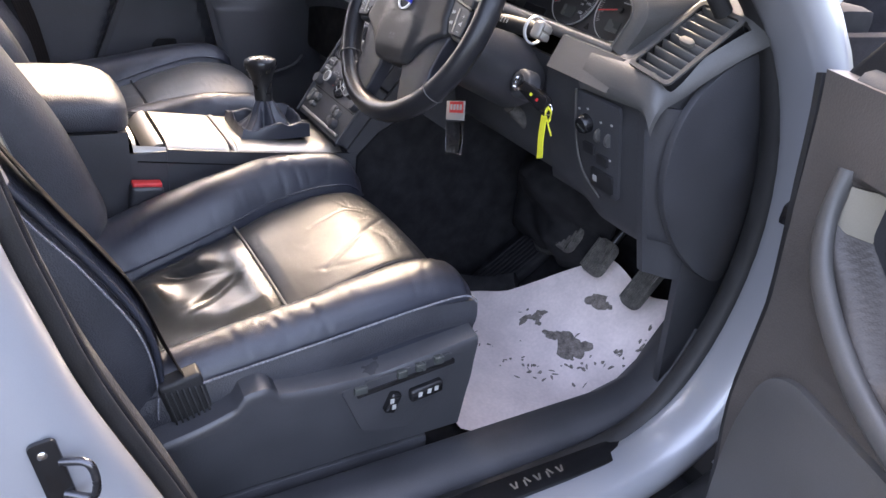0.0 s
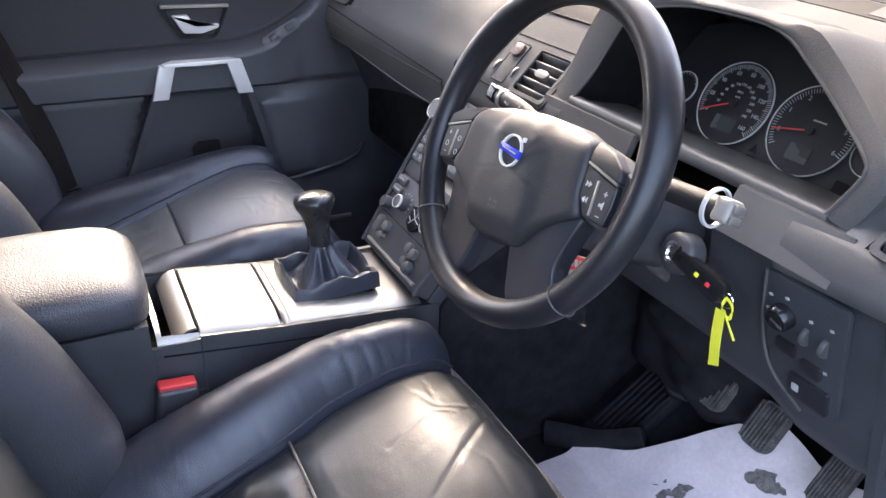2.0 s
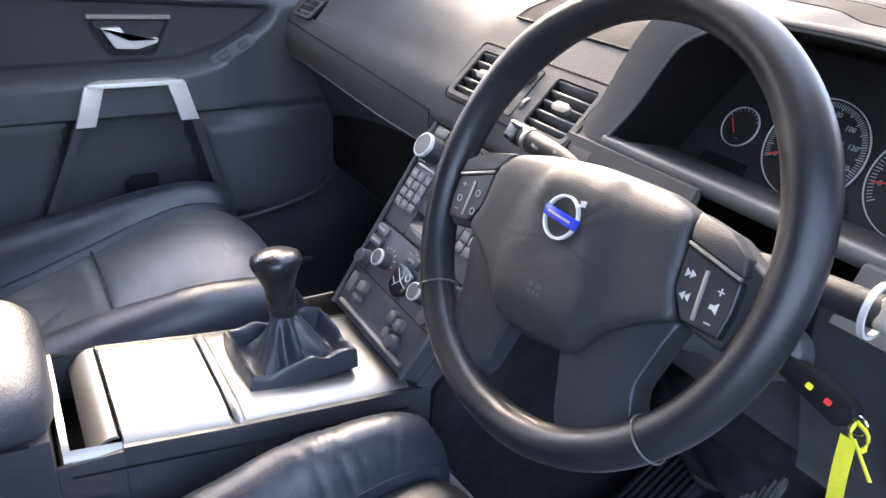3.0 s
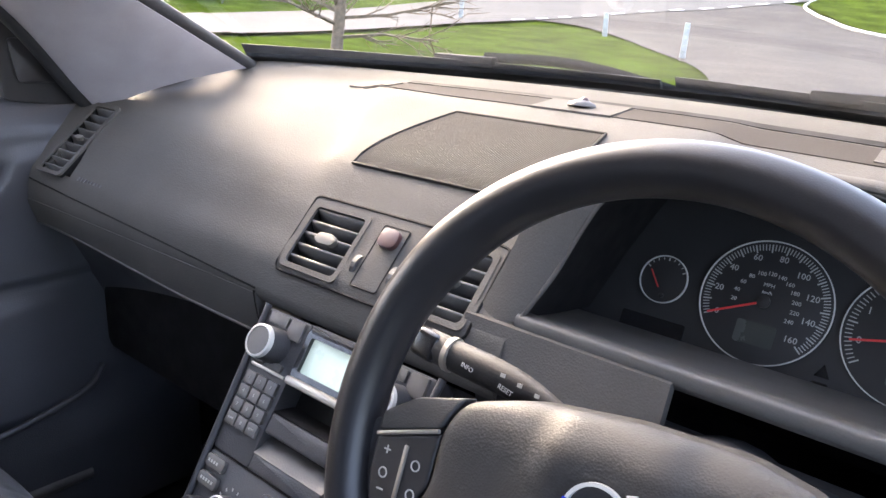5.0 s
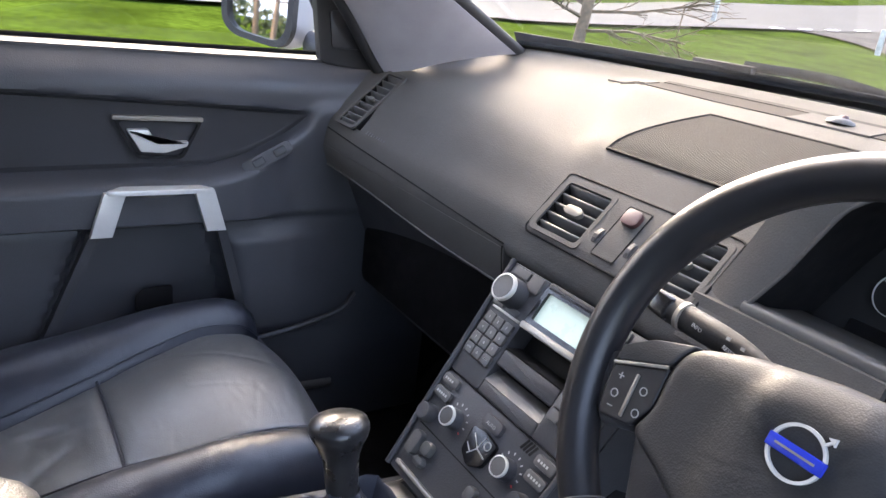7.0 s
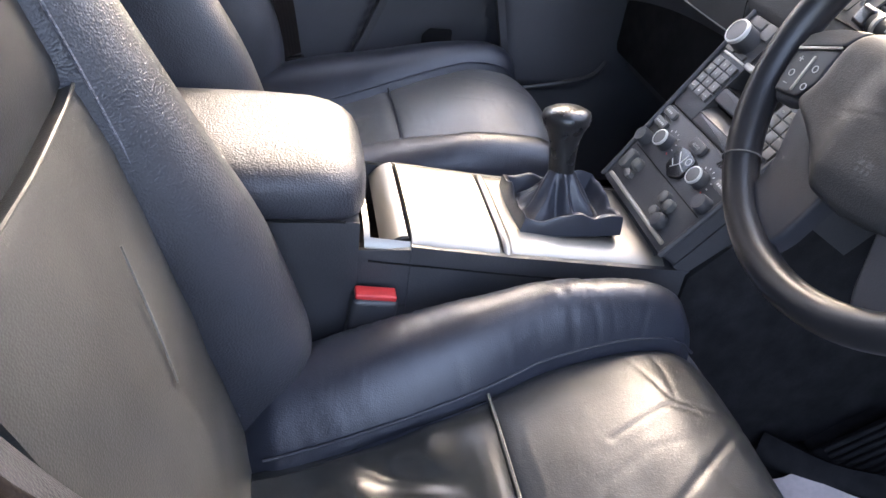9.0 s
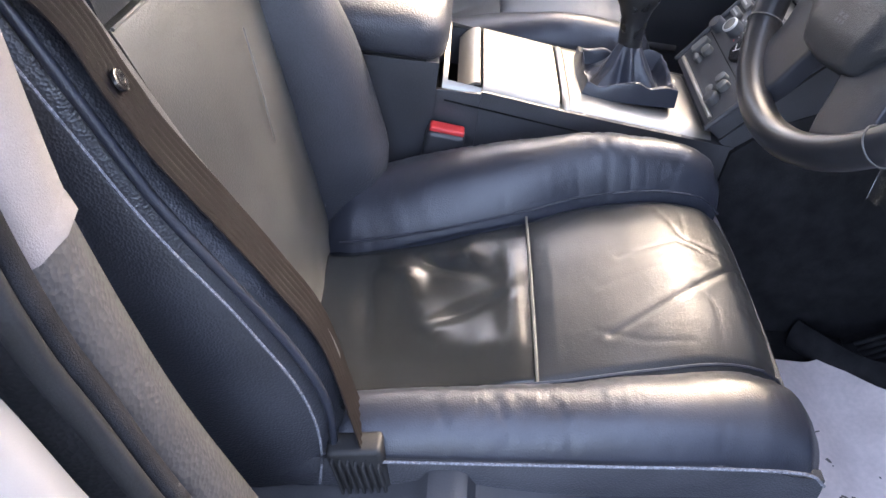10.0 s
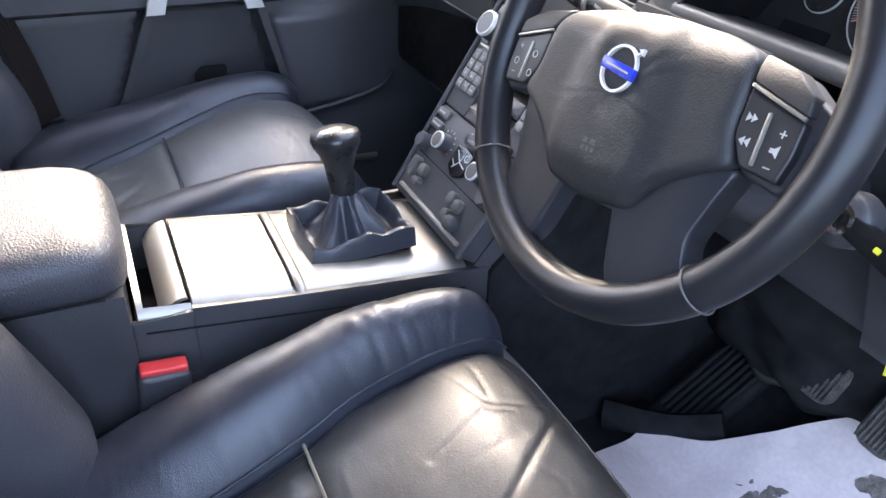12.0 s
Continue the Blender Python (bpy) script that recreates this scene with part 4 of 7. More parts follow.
part("clock_display", slab(rounded(.03, .02, .002), .001, GM @ Matrix.Translation((.461, -.028, -.0006))), "lcd_off", rev)
part("legend_bar", box((.018, .002, .0004), GM @ Matrix.Translation((.466, .014, -.0006)), 0), "white", rev)
dial(.251, -.002, .0225, 150, 30, 8, 4, 126, "fuel_gauge", "small gauge with a red needle")
dial(.543, -.004, .0225, 150, 30, 8, 4, 120, "temperature_gauge", "small gauge with a red needle")
part("message_display", slab(rounded(.062, .022, .002), .002, GM @ Matrix.Translation((.252, -.05, -.004))), "gloss", cluster)
part("message_display", slab(rounded(.05, .022, .002), .002, GM @ Matrix.Translation((.545, -.05, -.004))), "gloss", cluster)
part("warning_lamp", slab([(-.006, -.005), (.006, -.005), (0, .006)], .001, GM @ Matrix.Translation((.402, -.042, -.004))), "gloss", cluster)
part("warning_lamp", slab(rounded(.012, .009, .001), .001, GM @ Matrix.Translation((.402, -.056, -.004))), "gloss", cluster)

# ---------------------------------------------------------------- centre stack
SU = Vector((0, .178, .262)).normalized()
STK = frame_m((0, .2624, .9245), (1, 0, 0), SU)                     # x across, y up the slope, z towards the cabin
stack = thing("centre_stack", "dark grey centre stack with radio and climate controls", "control panel")


def on_stack(x, y, z=0.0):
    return STK @ Matrix.Translation((x, y, z))


for nm_, out_ in (("climate_panel", polyround([(-.104, -.098), (.104, -.098), (.112, .044), (-.112, .044)], .006)),
                  ("key_panel", polyround([(-.1125, .0455), (-.052, .0455), (-.052, .205), (-.124, .205)], .006)),
                  ("key_panel", polyround([(.052, .0455), (.1125, .0455), (.124, .205), (.052, .205)], .006)),
                  ("display_rail", rounded(.104, .012, .002, cy=.2)), ("slot_rail", rounded(.104, .022, .003, cy=.096)), ("tray_rail", rounded(.104, .018, .003, cy=.0545))):
    part(nm_, slab(out_, .03, on_stack(0, 0, -.03), .003), "plastic", stack)
part("edge_strip", tube([on_stack(-.106, -.098, .001).translation, on_stack(-.116, .06, .002).translation, on_stack(-.127, .207, .001).translation], .004, 8, steps=8), "plastic", stack)
part("edge_strip", tube([on_stack(.106, -.098, .001).translation, on_stack(.116, .06, .002).translation, on_stack(.127, .207, .001).translation], .004, 8, steps=8), "plastic", stack)
part("housing", loft([[on_stack(sx * w, y, z).translation for sx, z in ((-1, -.034), (1, -.034), (1, -.22), (-1, -.22))] for y, w in ((-.10, .102), (.05, .112), (.205, .124))]), "plastic", stack)
# display with a chrome bar, card slot and tray below it
part("display_frame", ring(rounded(.106, .052, .004, cy=.1735), rounded(.092, .038, .002, cy=.1735), .006, on_stack(0, 0, -.006), .0015), "gloss", stack)
part("display", slab(rounded(.094, .04, .001, cy=.1735), .001, on_stack(0, 0, -.006)), "lcd", stack, "pale green backlit radio display")
part("chrome_bar", box((.106, .009, .010), on_stack(.002, .1435, .002), .003), "silver", stack)
part("slot_recess", box((.1, .034, .004), on_stack(0, .124, -.028), 0), "black", stack)
part("slot_ramp", sheet(lambda u, v: on_stack(lerp(-.052, .052, u), lerp(.108, .118, v), lerp(0, -.026, v)).translation, 4, 4, .001), "black", stack)
part("tray_recess", box((.1, .028, .004), on_stack(0, .075, -.028), 0), "black", stack)
part("tray_ramp", sheet(lambda u, v: on_stack(lerp(-.052, .052, u), lerp(.0625, .082, v), lerp(.0005, -.014, v)).translation, 4, 4, .001), "plastic_grey", stack)


def rotary(x, y, r, h, ringed, name="knob"):
    k = part(name, lathe([(r * 1.05, 0), (r * 1.02, h * .4), (r, h * .85), (r * .9, h), (r * .5, h * 1.01)], on_stack(x, y, 0), 28), "plastic", stack)
    if ringed:
        part("bright_ring", lathe([(r * 1.0, h * .8), (r * .98, h * 1.04), (r * .86, h * 1.07), (r * .84, h)], on_stack(x, y, 0), 28), "bright", k)
        part("cap", lathe([(r * .85, h * .9), (r * .85, h * 1.03), (r * .5, h * 1.05)], on_stack(x, y, 0), 24), "plastic_grey", k)
    return k


rotary(-.088, .168, .0185, .028, True, "volume_knob")
rotary(.088, .168, .0185, .028, True, "tuning_knob")
for sx in (-1, 1):
    for dx, dy, w, h in ((-.013, .026, .03, .012), (.017, .022, .022, .022), (-.018, -.02, .022, .008), (.01, -.021, .024, .008)):
        part("radio_button", slab(rounded(w, h, .002), .003, on_stack(sx * .087 + dx, .170 + dy, 0), .001), "plastic_grey", stack)
part("bright_strip", box((.055, .0035, .003), on_stack(-.084, .142, .001), .001), "silver", stack)
part("bright_strip", box((.055, .0035, .003), on_stack(.084, .142, .001), .001), "silver", stack)
for sx, keys in ((-1, ("1", "2", "3", "4", "5", "6", "7", "8", "9", "AUTO", "0", "SCAN")), (1, ("CD", "FM", "AM", "", "", "", "", "", "", "", "", ""))):
    for i, txt in enumerate(keys):
        r_, c_ = divmod(i, 3)
        kx, ky = sx * .084 + (c_ - 1) * .0178, .1275 - r_ * .0155
        key = part("key", slab(rounded(.0160, .0137, .0015), .004, on_stack(kx, ky, 0), .001), "plastic_grey", stack)
        if txt:
            writing(txt, .0052 if len(txt) == 1 else .0032, on_stack(kx, ky, .0041), "white", key, "key_legend")
# climate controls
part("seam", box((.214, .0015, .001), on_stack(0, .0445, .0), 0), "black", stack)
for y_, lb in ((.0335, 4), (.0145, 5)):
    for sx in (-1, 1):
        b_ = part("climate_button", slab(rounded(.031, .0135, .004), .005, on_stack(sx * .093, y_, 0), .002), "plastic_grey", stack)
        for k in range(lb):
            part("legend_bar", box((.0026, .003, .0004), on_stack(sx * .093 - .009 + .0045 * k, y_, .0052), 0), "white", b_)
rotary(-.0935, -.0155, .0115, .016, False, "fan_knob")
rotary(.0935, -.0155, .0115, .016, False, "fan_knob")
for sx in (-1, 1):
    rotary(sx * .053, .001, .0125, .017, True, "temperature_knob")
    for k in range(9):
        a_ = radians(-30 + 26 * k)
        part("scale_mark", box((.0032, .0016, .0004), on_stack(sx * .053 + .0195 * math.cos(a_), .001 + .0195 * math.sin(a_), .0003) @ pose(0, 0, 0, 0, 0, math.degrees(a_)), 0), "white" if k else "red", stack)
au = part("auto_button", slab(rounded(.034, .017, .006), .006, on_stack(.003, .028, 0), .0025), "plastic", stack)
writing("AUTO", .006, on_stack(.003, .0265, .0062), "white", au)
part("air_direction_pad", slab(polyround([(-.022, .015), (.0, .019), (.026, .015), (.022, -.016), (.003, -.026), (-.017, -.016)], .005), .006, on_stack(.002, -.002, 0), .002), "gloss", stack)
for p_, q_ in (((-.012, .008), (.004, -.004)), ((.004, -.004), (.006, .012)), ((.004, -.004), (.02, -.008)), ((.004, -.004), (-.006, -.016)), ((-.014, -.006), (-.004, -.012))):
    part("pad_marking", tube([on_stack(.002 + p_[0], p_[1], .0063).translation, on_stack(.002 + q_[0], q_[1], .0063).translation], .0007, 5), "white", stack)
part("defrost_ring", ring([(.0055 * math.cos(a), .0055 * math.sin(a)) for a in [k * math.pi / 12 for k in range(24)]], [(.0042 * math.cos(a), .0042 * math.sin(a)) for a in [k * math.pi / 12 for k in range(24)]], .0005, on_stack(.017, .006, .0062)), "white", stack)
for k in range(4):
    part("sensor_slot", box((.003, .014, .001), on_stack(.053 + .005 * k, .036, .0) @ pose(0, 0, 0, 0, 0, -20), 0), "black", stack)
part("seam", box((.20, .0015, .001), on_stack(0, -.031, .0), 0), "black", stack)
for bx, by, bw, bh in ((-.083, -.053, .018, .031), (-.0585, -.048, .018, .017), (-.0585, -.066, .018, .012), (.034, -.047, .016, .018), (.052, -.050, .016, .018), (.040, -.068, .016, .014)):
    part("switch", slab(rounded(bw, bh, .006), .010, on_stack(bx, by, 0), .004), "plastic_grey", stack)
part("mirror_joystick", lathe([(.0115, 0), (.0115, .008), (.009, .013), (.003, .014)], on_stack(.060, -.072, 0), 24), "plastic", stack)
part("lower_lip", box((.186, .006, .008), on_stack(0, -.086, .001), .002), "silver", stack, "satin silver strip")

# ---------------------------------------------------------------- steering wheel
WC, WT = Vector((.374, .2106, 1.1789)), radians(23.2)
WM = frame_m(WC, (1, 0, 0), (0, math.sin(WT), math.cos(WT)))        # z towards the driver
wheel = thing("steering_wheel", "black leather four-spoke steering wheel, creased and worn on the rim", "steering wheel")


def on_wheel(x, y, z=0.0):
    return WM @ Matrix.Translation((x, y, z))


def rim_r(a):
    d = math.degrees(a) % 360
    grip = math.exp(-((d - 35) / 18) ** 2) + math.exp(-((d - 145) / 18) ** 2)
    return .0158 + .0016 * grip


def on_hub(x, y, z=0.0):
    """As on_wheel, for the hub and spokes: the wheel is turned seven degrees to the left."""
    return WM @ pose(0, 0, 0, 0, 0, 7) @ Matrix.Translation((x, y, z))


N_ = 144
rim_b = bmesh.new()
rows_ = []
for k in range(N_):
    a = 2 * math.pi * k / N_
    c_ = Vector((math.cos(a), math.sin(a), 0))
    rr_ = rim_r(a)
    rows_.append([rim_b.verts.new(WM @ (c_ * (.1775 + rr_ * math.cos(b)) + Vector((0, 0, rr_ * 1.12 * math.sin(b))))) for b in [2 * math.pi * j / 16 for j in range(16)]])
for k in range(N_):
    for j in range(16):
        rim_b.faces.new((rows_[k][j], rows_[(k + 1) % N_][j], rows_[(k + 1) % N_][(j + 1) % 16], rows_[k][(j + 1) % 16]))
rim = part("rim", rim_b, "rim", wheel)
for d_ in (-37, -135):
    a = radians(d_)
    part("seam_ring", tube([WM @ (Vector((math.cos(a), math.sin(a), 0)) * (.1775 + .0172 * math.cos(b)) + Vector((0, 0, .0188 * math.sin(b)))) for b in [2 * math.pi * j / 24 for j in range(24)]], .0009, 5, closed=True), "plastic_grey", rim)


EDGE_STEPS = (1, .996, .985, .965, .94, .905, .86, .80, .72, .62, .50, .36, .20, .04)


def cover(outline, height, m, skirt=.018, roll=.10, drop=.006):
    """A moulded cover with that outline: height(x, y) over its face, a rim that rolls over, and a skirt."""
    n = len(outline)
    cx_ = sum(p[0] for p in outline) / n
    cy_ = sum(p[1] for p in outline) / n
    secs = [[m @ Vector((x, y, height(x, y) - drop - skirt)) for x, y in outline]]
    for s in EDGE_STEPS:
        e = max(0.0, (s - 1 + roll) / roll)
        loop = []
        for x, y in outline:
            qx, qy = cx_ + (x - cx_) * s, cy_ + (y - cy_) * s
            loop.append(m @ Vector((qx, qy, height(qx, qy) - drop * (1 - math.sqrt(max(0.0, 1 - e * e))))))
        secs.append(loop)
    return loft(secs)


def mirrored(pts, sx):
    return [(sx * x, y) for x, y in pts][::sx]


def airbag_height(x, y):
    """The face is proud in the middle, falls away past two slanting creases and rolls back along the top."""
    w = interp((-.104, -.05, .0, .03), (.036, .046, .036, .026), y)
    z = .0255 - .0050 * ease(w, w + .016, abs(x)) - .25 * x * x
    z -= 24 * max(0.0, y - .012) ** 2 + .30 * max(0.0, -.078 - y)
    return z - .0022 * ease(.030, .021, math.hypot(x, y + .006))


def fine_outline(pts, r, n=5, step=.006):
    """The rounded polygon with extra points along its straight runs."""
    loop = polyround(pts, r, n)
    out = []
    for i, p in enumerate(loop):
        q = loop[(i + 1) % len(loop)]
        k = max(1, int(math.hypot(q[0] - p[0], q[1] - p[1]) / step))
        out += [(lerp(p[0], q[0], j / k), lerp(p[1], q[1], j / k)) for j in range(k)]
    return out


_half = [(.097, .031), (.105, .008), (.1065, -.022), (.118, -.042), (.090, -.056), (.064, -.074), (.048, -.098)]
_cover = [(0, .044), (.06, .0405)] + _half + [(0, -.105)] + [(-x, y) for x, y in _half[::-1]] + [(-.06, .0405)]
airbag = part("airbag_cover", cover(fine_outline(_cover[::-1], .010), airbag_height, on_hub(0, 0, -.004)), "hub", wheel, sharp=80)
for sx in (-1, 1):
    # lower spoke: a satin panel that dips from under the cover to the rim
    part("lower_spoke", cover(fine_outline(mirrored([(.020, -.070), (.119, -.040), (.111, -.068), (.1035, -.098), (.112, -.128), (.100, -.146), (.054, -.164), (.043, -.146), (.033, -.112)], sx), .007),
                              lambda x, y: .013 - .06 * max(0.0, -.06 - y) - .9 * max(0.0, abs(x) - .085) ** 1.5, on_hub(0, 0, -.006), .016, .08, .005), "spoke", wheel, sharp=80)
    # upper spoke with its cap, switch pad and bright line
    pad = part("spoke", cover(fine_outline(mirrored([(.097, .031), (.130, .0245), (.151, .0120), (.166, .004), (.170, -.026), (.151, -.050), (.118, -.044), (.104, -.02)], sx), .005),
                              lambda x, y: .008 - 14 * max(0.0, y - .008) ** 2, on_hub(0, 0, -.006), .014), "plastic", wheel, sharp=80)
    part("spoke_cap", cover(fine_outline(mirrored([(.0985, .0325), (.130, .0258), (.1505, .0125), (.1525, .0000), (.1055, .0125)], sx), .003),
                            lambda x, y: .0125 - 22 * max(0.0, y - .010) ** 2, on_hub(0, 0, -.002), .010, .12, .003), "hub", pad, sharp=80)
    part("switch_pad", cover(fine_outline(mirrored([(.1055, .0095), (.1520, -.0030), (.1530, -.024), (.1500, -.0425), (.121, -.0405), (.108, -.022)], sx), .003),
                             lambda x, y: .0105, on_hub(0, 0, -.001), .008, .10, .002), "key", pad, sharp=80)
    part("bright_trim", box((.047, .0028, .003), on_hub(sx * .129, .0046, .0098) @ pose(0, 0, 0, 0, 0, -sx * 15), .001), "silver", pad)
    part("divider", box((.0030, .034, .002), on_hub(sx * .1285, -.0200, .0098) @ pose(0, 0, 0, 0, 0, sx * 4), .0008), "silver", pad)
for sx, marks in ((-1, ((-.013, .008, 0), (-.013, -.006, 1), (-.013, -.016, 4), (.010, .004, 1), (.010, -.013, 1))), (1, ((-.012, .008, 2), (-.011, -.007, 5), (.013, .004, 0), (.013, -.007, 3), (.012, -.018, 4)))):
    for mx_, my_, kind_ in marks:
        mm = on_hub(sx * .1285 + mx_, -.017 + my_, .0098)
        if kind_ == 0:
            bmk = merge(box((.005, .0009, .0005), mm, 0), box((.0009, .005, .0005), mm, 0))
        elif kind_ == 1:
            bmk = ring([(.0034 * math.cos(k * .5236), .0034 * math.sin(k * .5236)) for k in range(12)], [(.0026 * math.cos(k * .5236), .0026 * math.sin(k * .5236)) for k in range(12)], .0005, mm)
        elif kind_ in (2, 5):
            mm = mm @ pose(0, 0, 0, 0, 0, 180 if kind_ == 5 else 0)
            bmk = merge(slab([(-.004, -.003), (0, 0), (-.004, .003)], .0005, mm), slab([(0, -.003), (.004, 0), (0, .003)], .0005, mm))
        elif kind_ == 3:
            bmk = slab([(-.004, -.0015), (-.001, -.0015), (.002, -.004), (.002, .004), (-.001, .0015), (-.004, .0015)], .0005, mm)
        else:
            bmk = box((.005, .0009, .0005), mm, 0)
        part("switch_marking", bmk, "white", wheel, smooth=False)
circ_ = lambda q, n=36: [(q * math.cos(2 * math.pi * k / n), q * math.sin(2 * math.pi * k / n)) for k in range(n)]
emblem = part("emblem", ring(circ_(.0180), circ_(.0160), .003, on_hub(0, -.005, .0205), .0008), "bright", wheel, "chrome ring with a blue bar")
part("emblem_bar", box((.037, .0090, .004), on_hub(0, -.005, .0225) @ pose(0, 0, 0, 0, 0, -8), .001), "blue", emblem)
part("emblem_arrow", slab([(0, 0), (.0045, .0040), (.0025, .0055), (.0075, .0065), (.0070, .0015), (.0055, .0030), (.0012, -.001)], .003, on_hub(.0118, .006, .0210)), "bright", emblem)
part("emblem_mark", box((.026, .0014, .0006), on_hub(0, -.005, .0247) @ pose(0, 0, 0, 0, 0, -8), 0), "silver", emblem)
for dx_, dy_, w_ in ((-.006, -.062, .006), (.003, -.062, .006), (-.006, -.068, .003), (0, -.068, .003), (.005, -.068, .003)):
    part("moulded_mark", box((w_, .004, .0006), on_hub(dx_, dy_, .0212), 0), "plastic", wheel)
# column
column = thing("steering_column", "black plastic steering column shroud with two stalks", "steering column")
part("shroud", loft([[on_wheel(w * math.cos(a) * (1 + .15 * math.cos(2 * a)), -.030 + h * math.sin(a), z).translation for a in [2 * math.pi * k / 24 for k in range(24)]] for z, w, h in ((-.02, .05, .04), (-.04, .062, .052), (-.12, .068, .058), (-.24, .070, .060))]), "plastic", column)


def stalk(sx, pts, ring_at, knob_at, name):
    s = part(name, tube(pts, lambda t: lerp(.0075, .0118, ease(.1, .7, t)), 14, steps=14, flat=.9), "rubber", column)
    p = smooth_path(pts, 40)
    i = round(ring_at * 40)
    d = (p[min(i + 1, 40)] - p[i - 1]).normalized()
    return s, p[i], d


s_, p_, d_ = stalk(-1, [on_wheel(-.04, .012, -.060).translation, on_wheel(-.10, .028, -.062).translation, on_wheel(-.184, .033, -.062).translation], .87, 1, "indicator_stalk")
mR = frame_m(p_, d_.orthogonal(), d_.cross(d_.orthogonal()))
part("bright_ring", lathe([(.0105, -.003), (.0128, -.002), (.0128, .002), (.0105, .003)], mR), "silver", s_)
part("end_switch", box((.022, .021, .022), on_wheel(-.182, .033, -.062) @ pose(0, 0, 0, 0, 0, -8), .005, 3), "gloss", s_)
for k, (txt, u) in enumerate((("INFO", .76), ("RESET", .56))):
    q = smooth_path([on_wheel(-.04, .012, -.060).translation, on_wheel(-.10, .028, -.062).translation, on_wheel(-.184, .033, -.062).translation], 40)[round(u * 40)]
    writing(txt, .0046, Matrix.Translation(q) @ WM.to_3x3().to_4x4() @ Matrix.Translation((.0, -.002 - .002 * k, .0112)) @ pose(0, 0, 0, 0, 0, -10), "white", s_)
for dx_ in (.0, .014, .028):
    part("stalk_marking", box((.0035, .0025, .0006), on_wheel(-.112 + dx_, .0335 - dx_ * .15, -.0508), 0), "white", s_)
s_, p_, d_ = stalk(1, [on_wheel(.05, .015, -.062).translation, on_wheel(.12, .026, -.068).translation, on_wheel(.205, .034, -.070).translation], .94, 1, "wiper_stalk")
mR = frame_m(p_, d_.orthogonal(), d_.cross(d_.orthogonal()))
part("bright_ring", ring(circ_(.0195), circ_(.0170), .004, mR @ Matrix.Translation((0, 0, -.002)), .001), "bright", s_)
part("end_cap", box((.020, .024, .022), on_wheel(.209, .035, -.070) @ pose(0, 0, 0, 0, 0, 6), .006, 3), "beige", s_, "pale grey end cap with two push buttons")
part("end_button", box((.004, .009, .016), on_wheel(.220, .040, -.070) @ pose(0, 0, 0, 0, 0, 6), .002), "silver", s_)
part("end_button", box((.004, .009, .016), on_wheel(.221, .029, -.070) @ pose(0, 0, 0, 0, 0, 6), .002), "silver", s_)
for k in range(3):
    part("stalk_marking", box((.002, .010 - .002 * k, .0006), on_wheel(.135 + .007 * k, .029, -.056), 0), "white", s_)

# ignition, key and its yellow tag
IG = Vector((.480, .352, 1.076))
lock = part("ignition_lock", lathe([(.024, -.02), (.024, 0), (.021, .004), (.013, .005), (.0125, .001)], frame_m(IG, (1, 0, 0), (0, .3, .95)), 28), "plastic", column, "grey ignition lock surround")
part("lock_ring", lathe([(.0135, 0), (.0135, .007), (.010, .008), (.009, .004)], frame_m(IG, (1, 0, 0), (0, .3, .95)), 24), "chrome", lock)
key = thing("car_key", "black remote key standing in the ignition lock", "key")
KD = (Vector((.553, .348, 1.064)) - IG)
KM = frame_m(IG + KD * .58, KD, (0, .3, 1))
part("fob", slab(polyround([(-.042, -.009), (.03, -.013), (.038, -.006), (.038, .006), (.03, .013), (-.042, .009)], .006), .013, KM @ Matrix.Translation((0, 0, -.006)), .004), "gloss", key)
for k, c_ in enumerate(("yellow", "red")):
    part("fob_button", slab(rounded(.006, .005, .0015), .0010, KM @ Matrix.Translation((-.002 + .018 * k, 0, .0065))), c_, key)
tag_top = IG + KD * 1.02 + Vector((.006, 0, 0))
part("split_ring", tube([tag_top + Vector((.008 * math.cos(a), .002, .008 * math.sin(a) - .004)) for a in [k * math.pi / 10 for k in range(20)]], .001, 6, closed=True), "chrome", key)
ktag = thing("key_tag", "yellow plastic tie tag hanging from the key", "tag")
part("loop", tube([tag_top + Vector((0, 0, .0)), tag_top + Vector((.012, -.003, -.004)), tag_top + Vector((.012, -.004, -.018)), tag_top + Vector((.0, -.003, -.012)), tag_top], .0022, 6, steps=16, flat=.5), "yellow", ktag)
part("strip", sheet(lambda u, v: tag_top + Vector((lerp(-.006, .007, u) + .008 * v, -.004 - .002 * math.sin(3 * v), -.014 - .062 * v - (.006 * (1 - u) if v > .95 else 0))), 3, 10, .0012), "yellow", ktag)
part("tail", tube([tag_top + Vector((.004, -.004, -.012)), tag_top + Vector((.014, -.006, -.022)), tag_top + Vector((.026, -.006, -.036))], .0018, 6, steps=8, flat=.5), "yellow", ktag)
# card hanging below the wheel
card = thing("hanging_card", "red and white card in a clear sleeve hanging under the column", "card")
CM = frame_m((.330, .338, .943), (.95, 0, .3), (-.15, .1, 1))
part("card_top", box((.062, .034, .0012), CM @ Matrix.Translation((0, .036, 0)), .0005), "white", card)
part("red_panel", box((.046, .02, .0006), CM @ Matrix.Translation((.004, .042, .001)), 0), "red", card)
for k in range(4):
    part("print_bar", box((.007, .010, .0004), CM @ Matrix.Translation((-.012 + .0105 * k, .042, .0015)), 0), "white", card)
part("sleeve", box((.058, .056, .001), CM @ Matrix.Translation((0, -.012, 0)), .0004), "glass", card, "clear plastic sleeve")
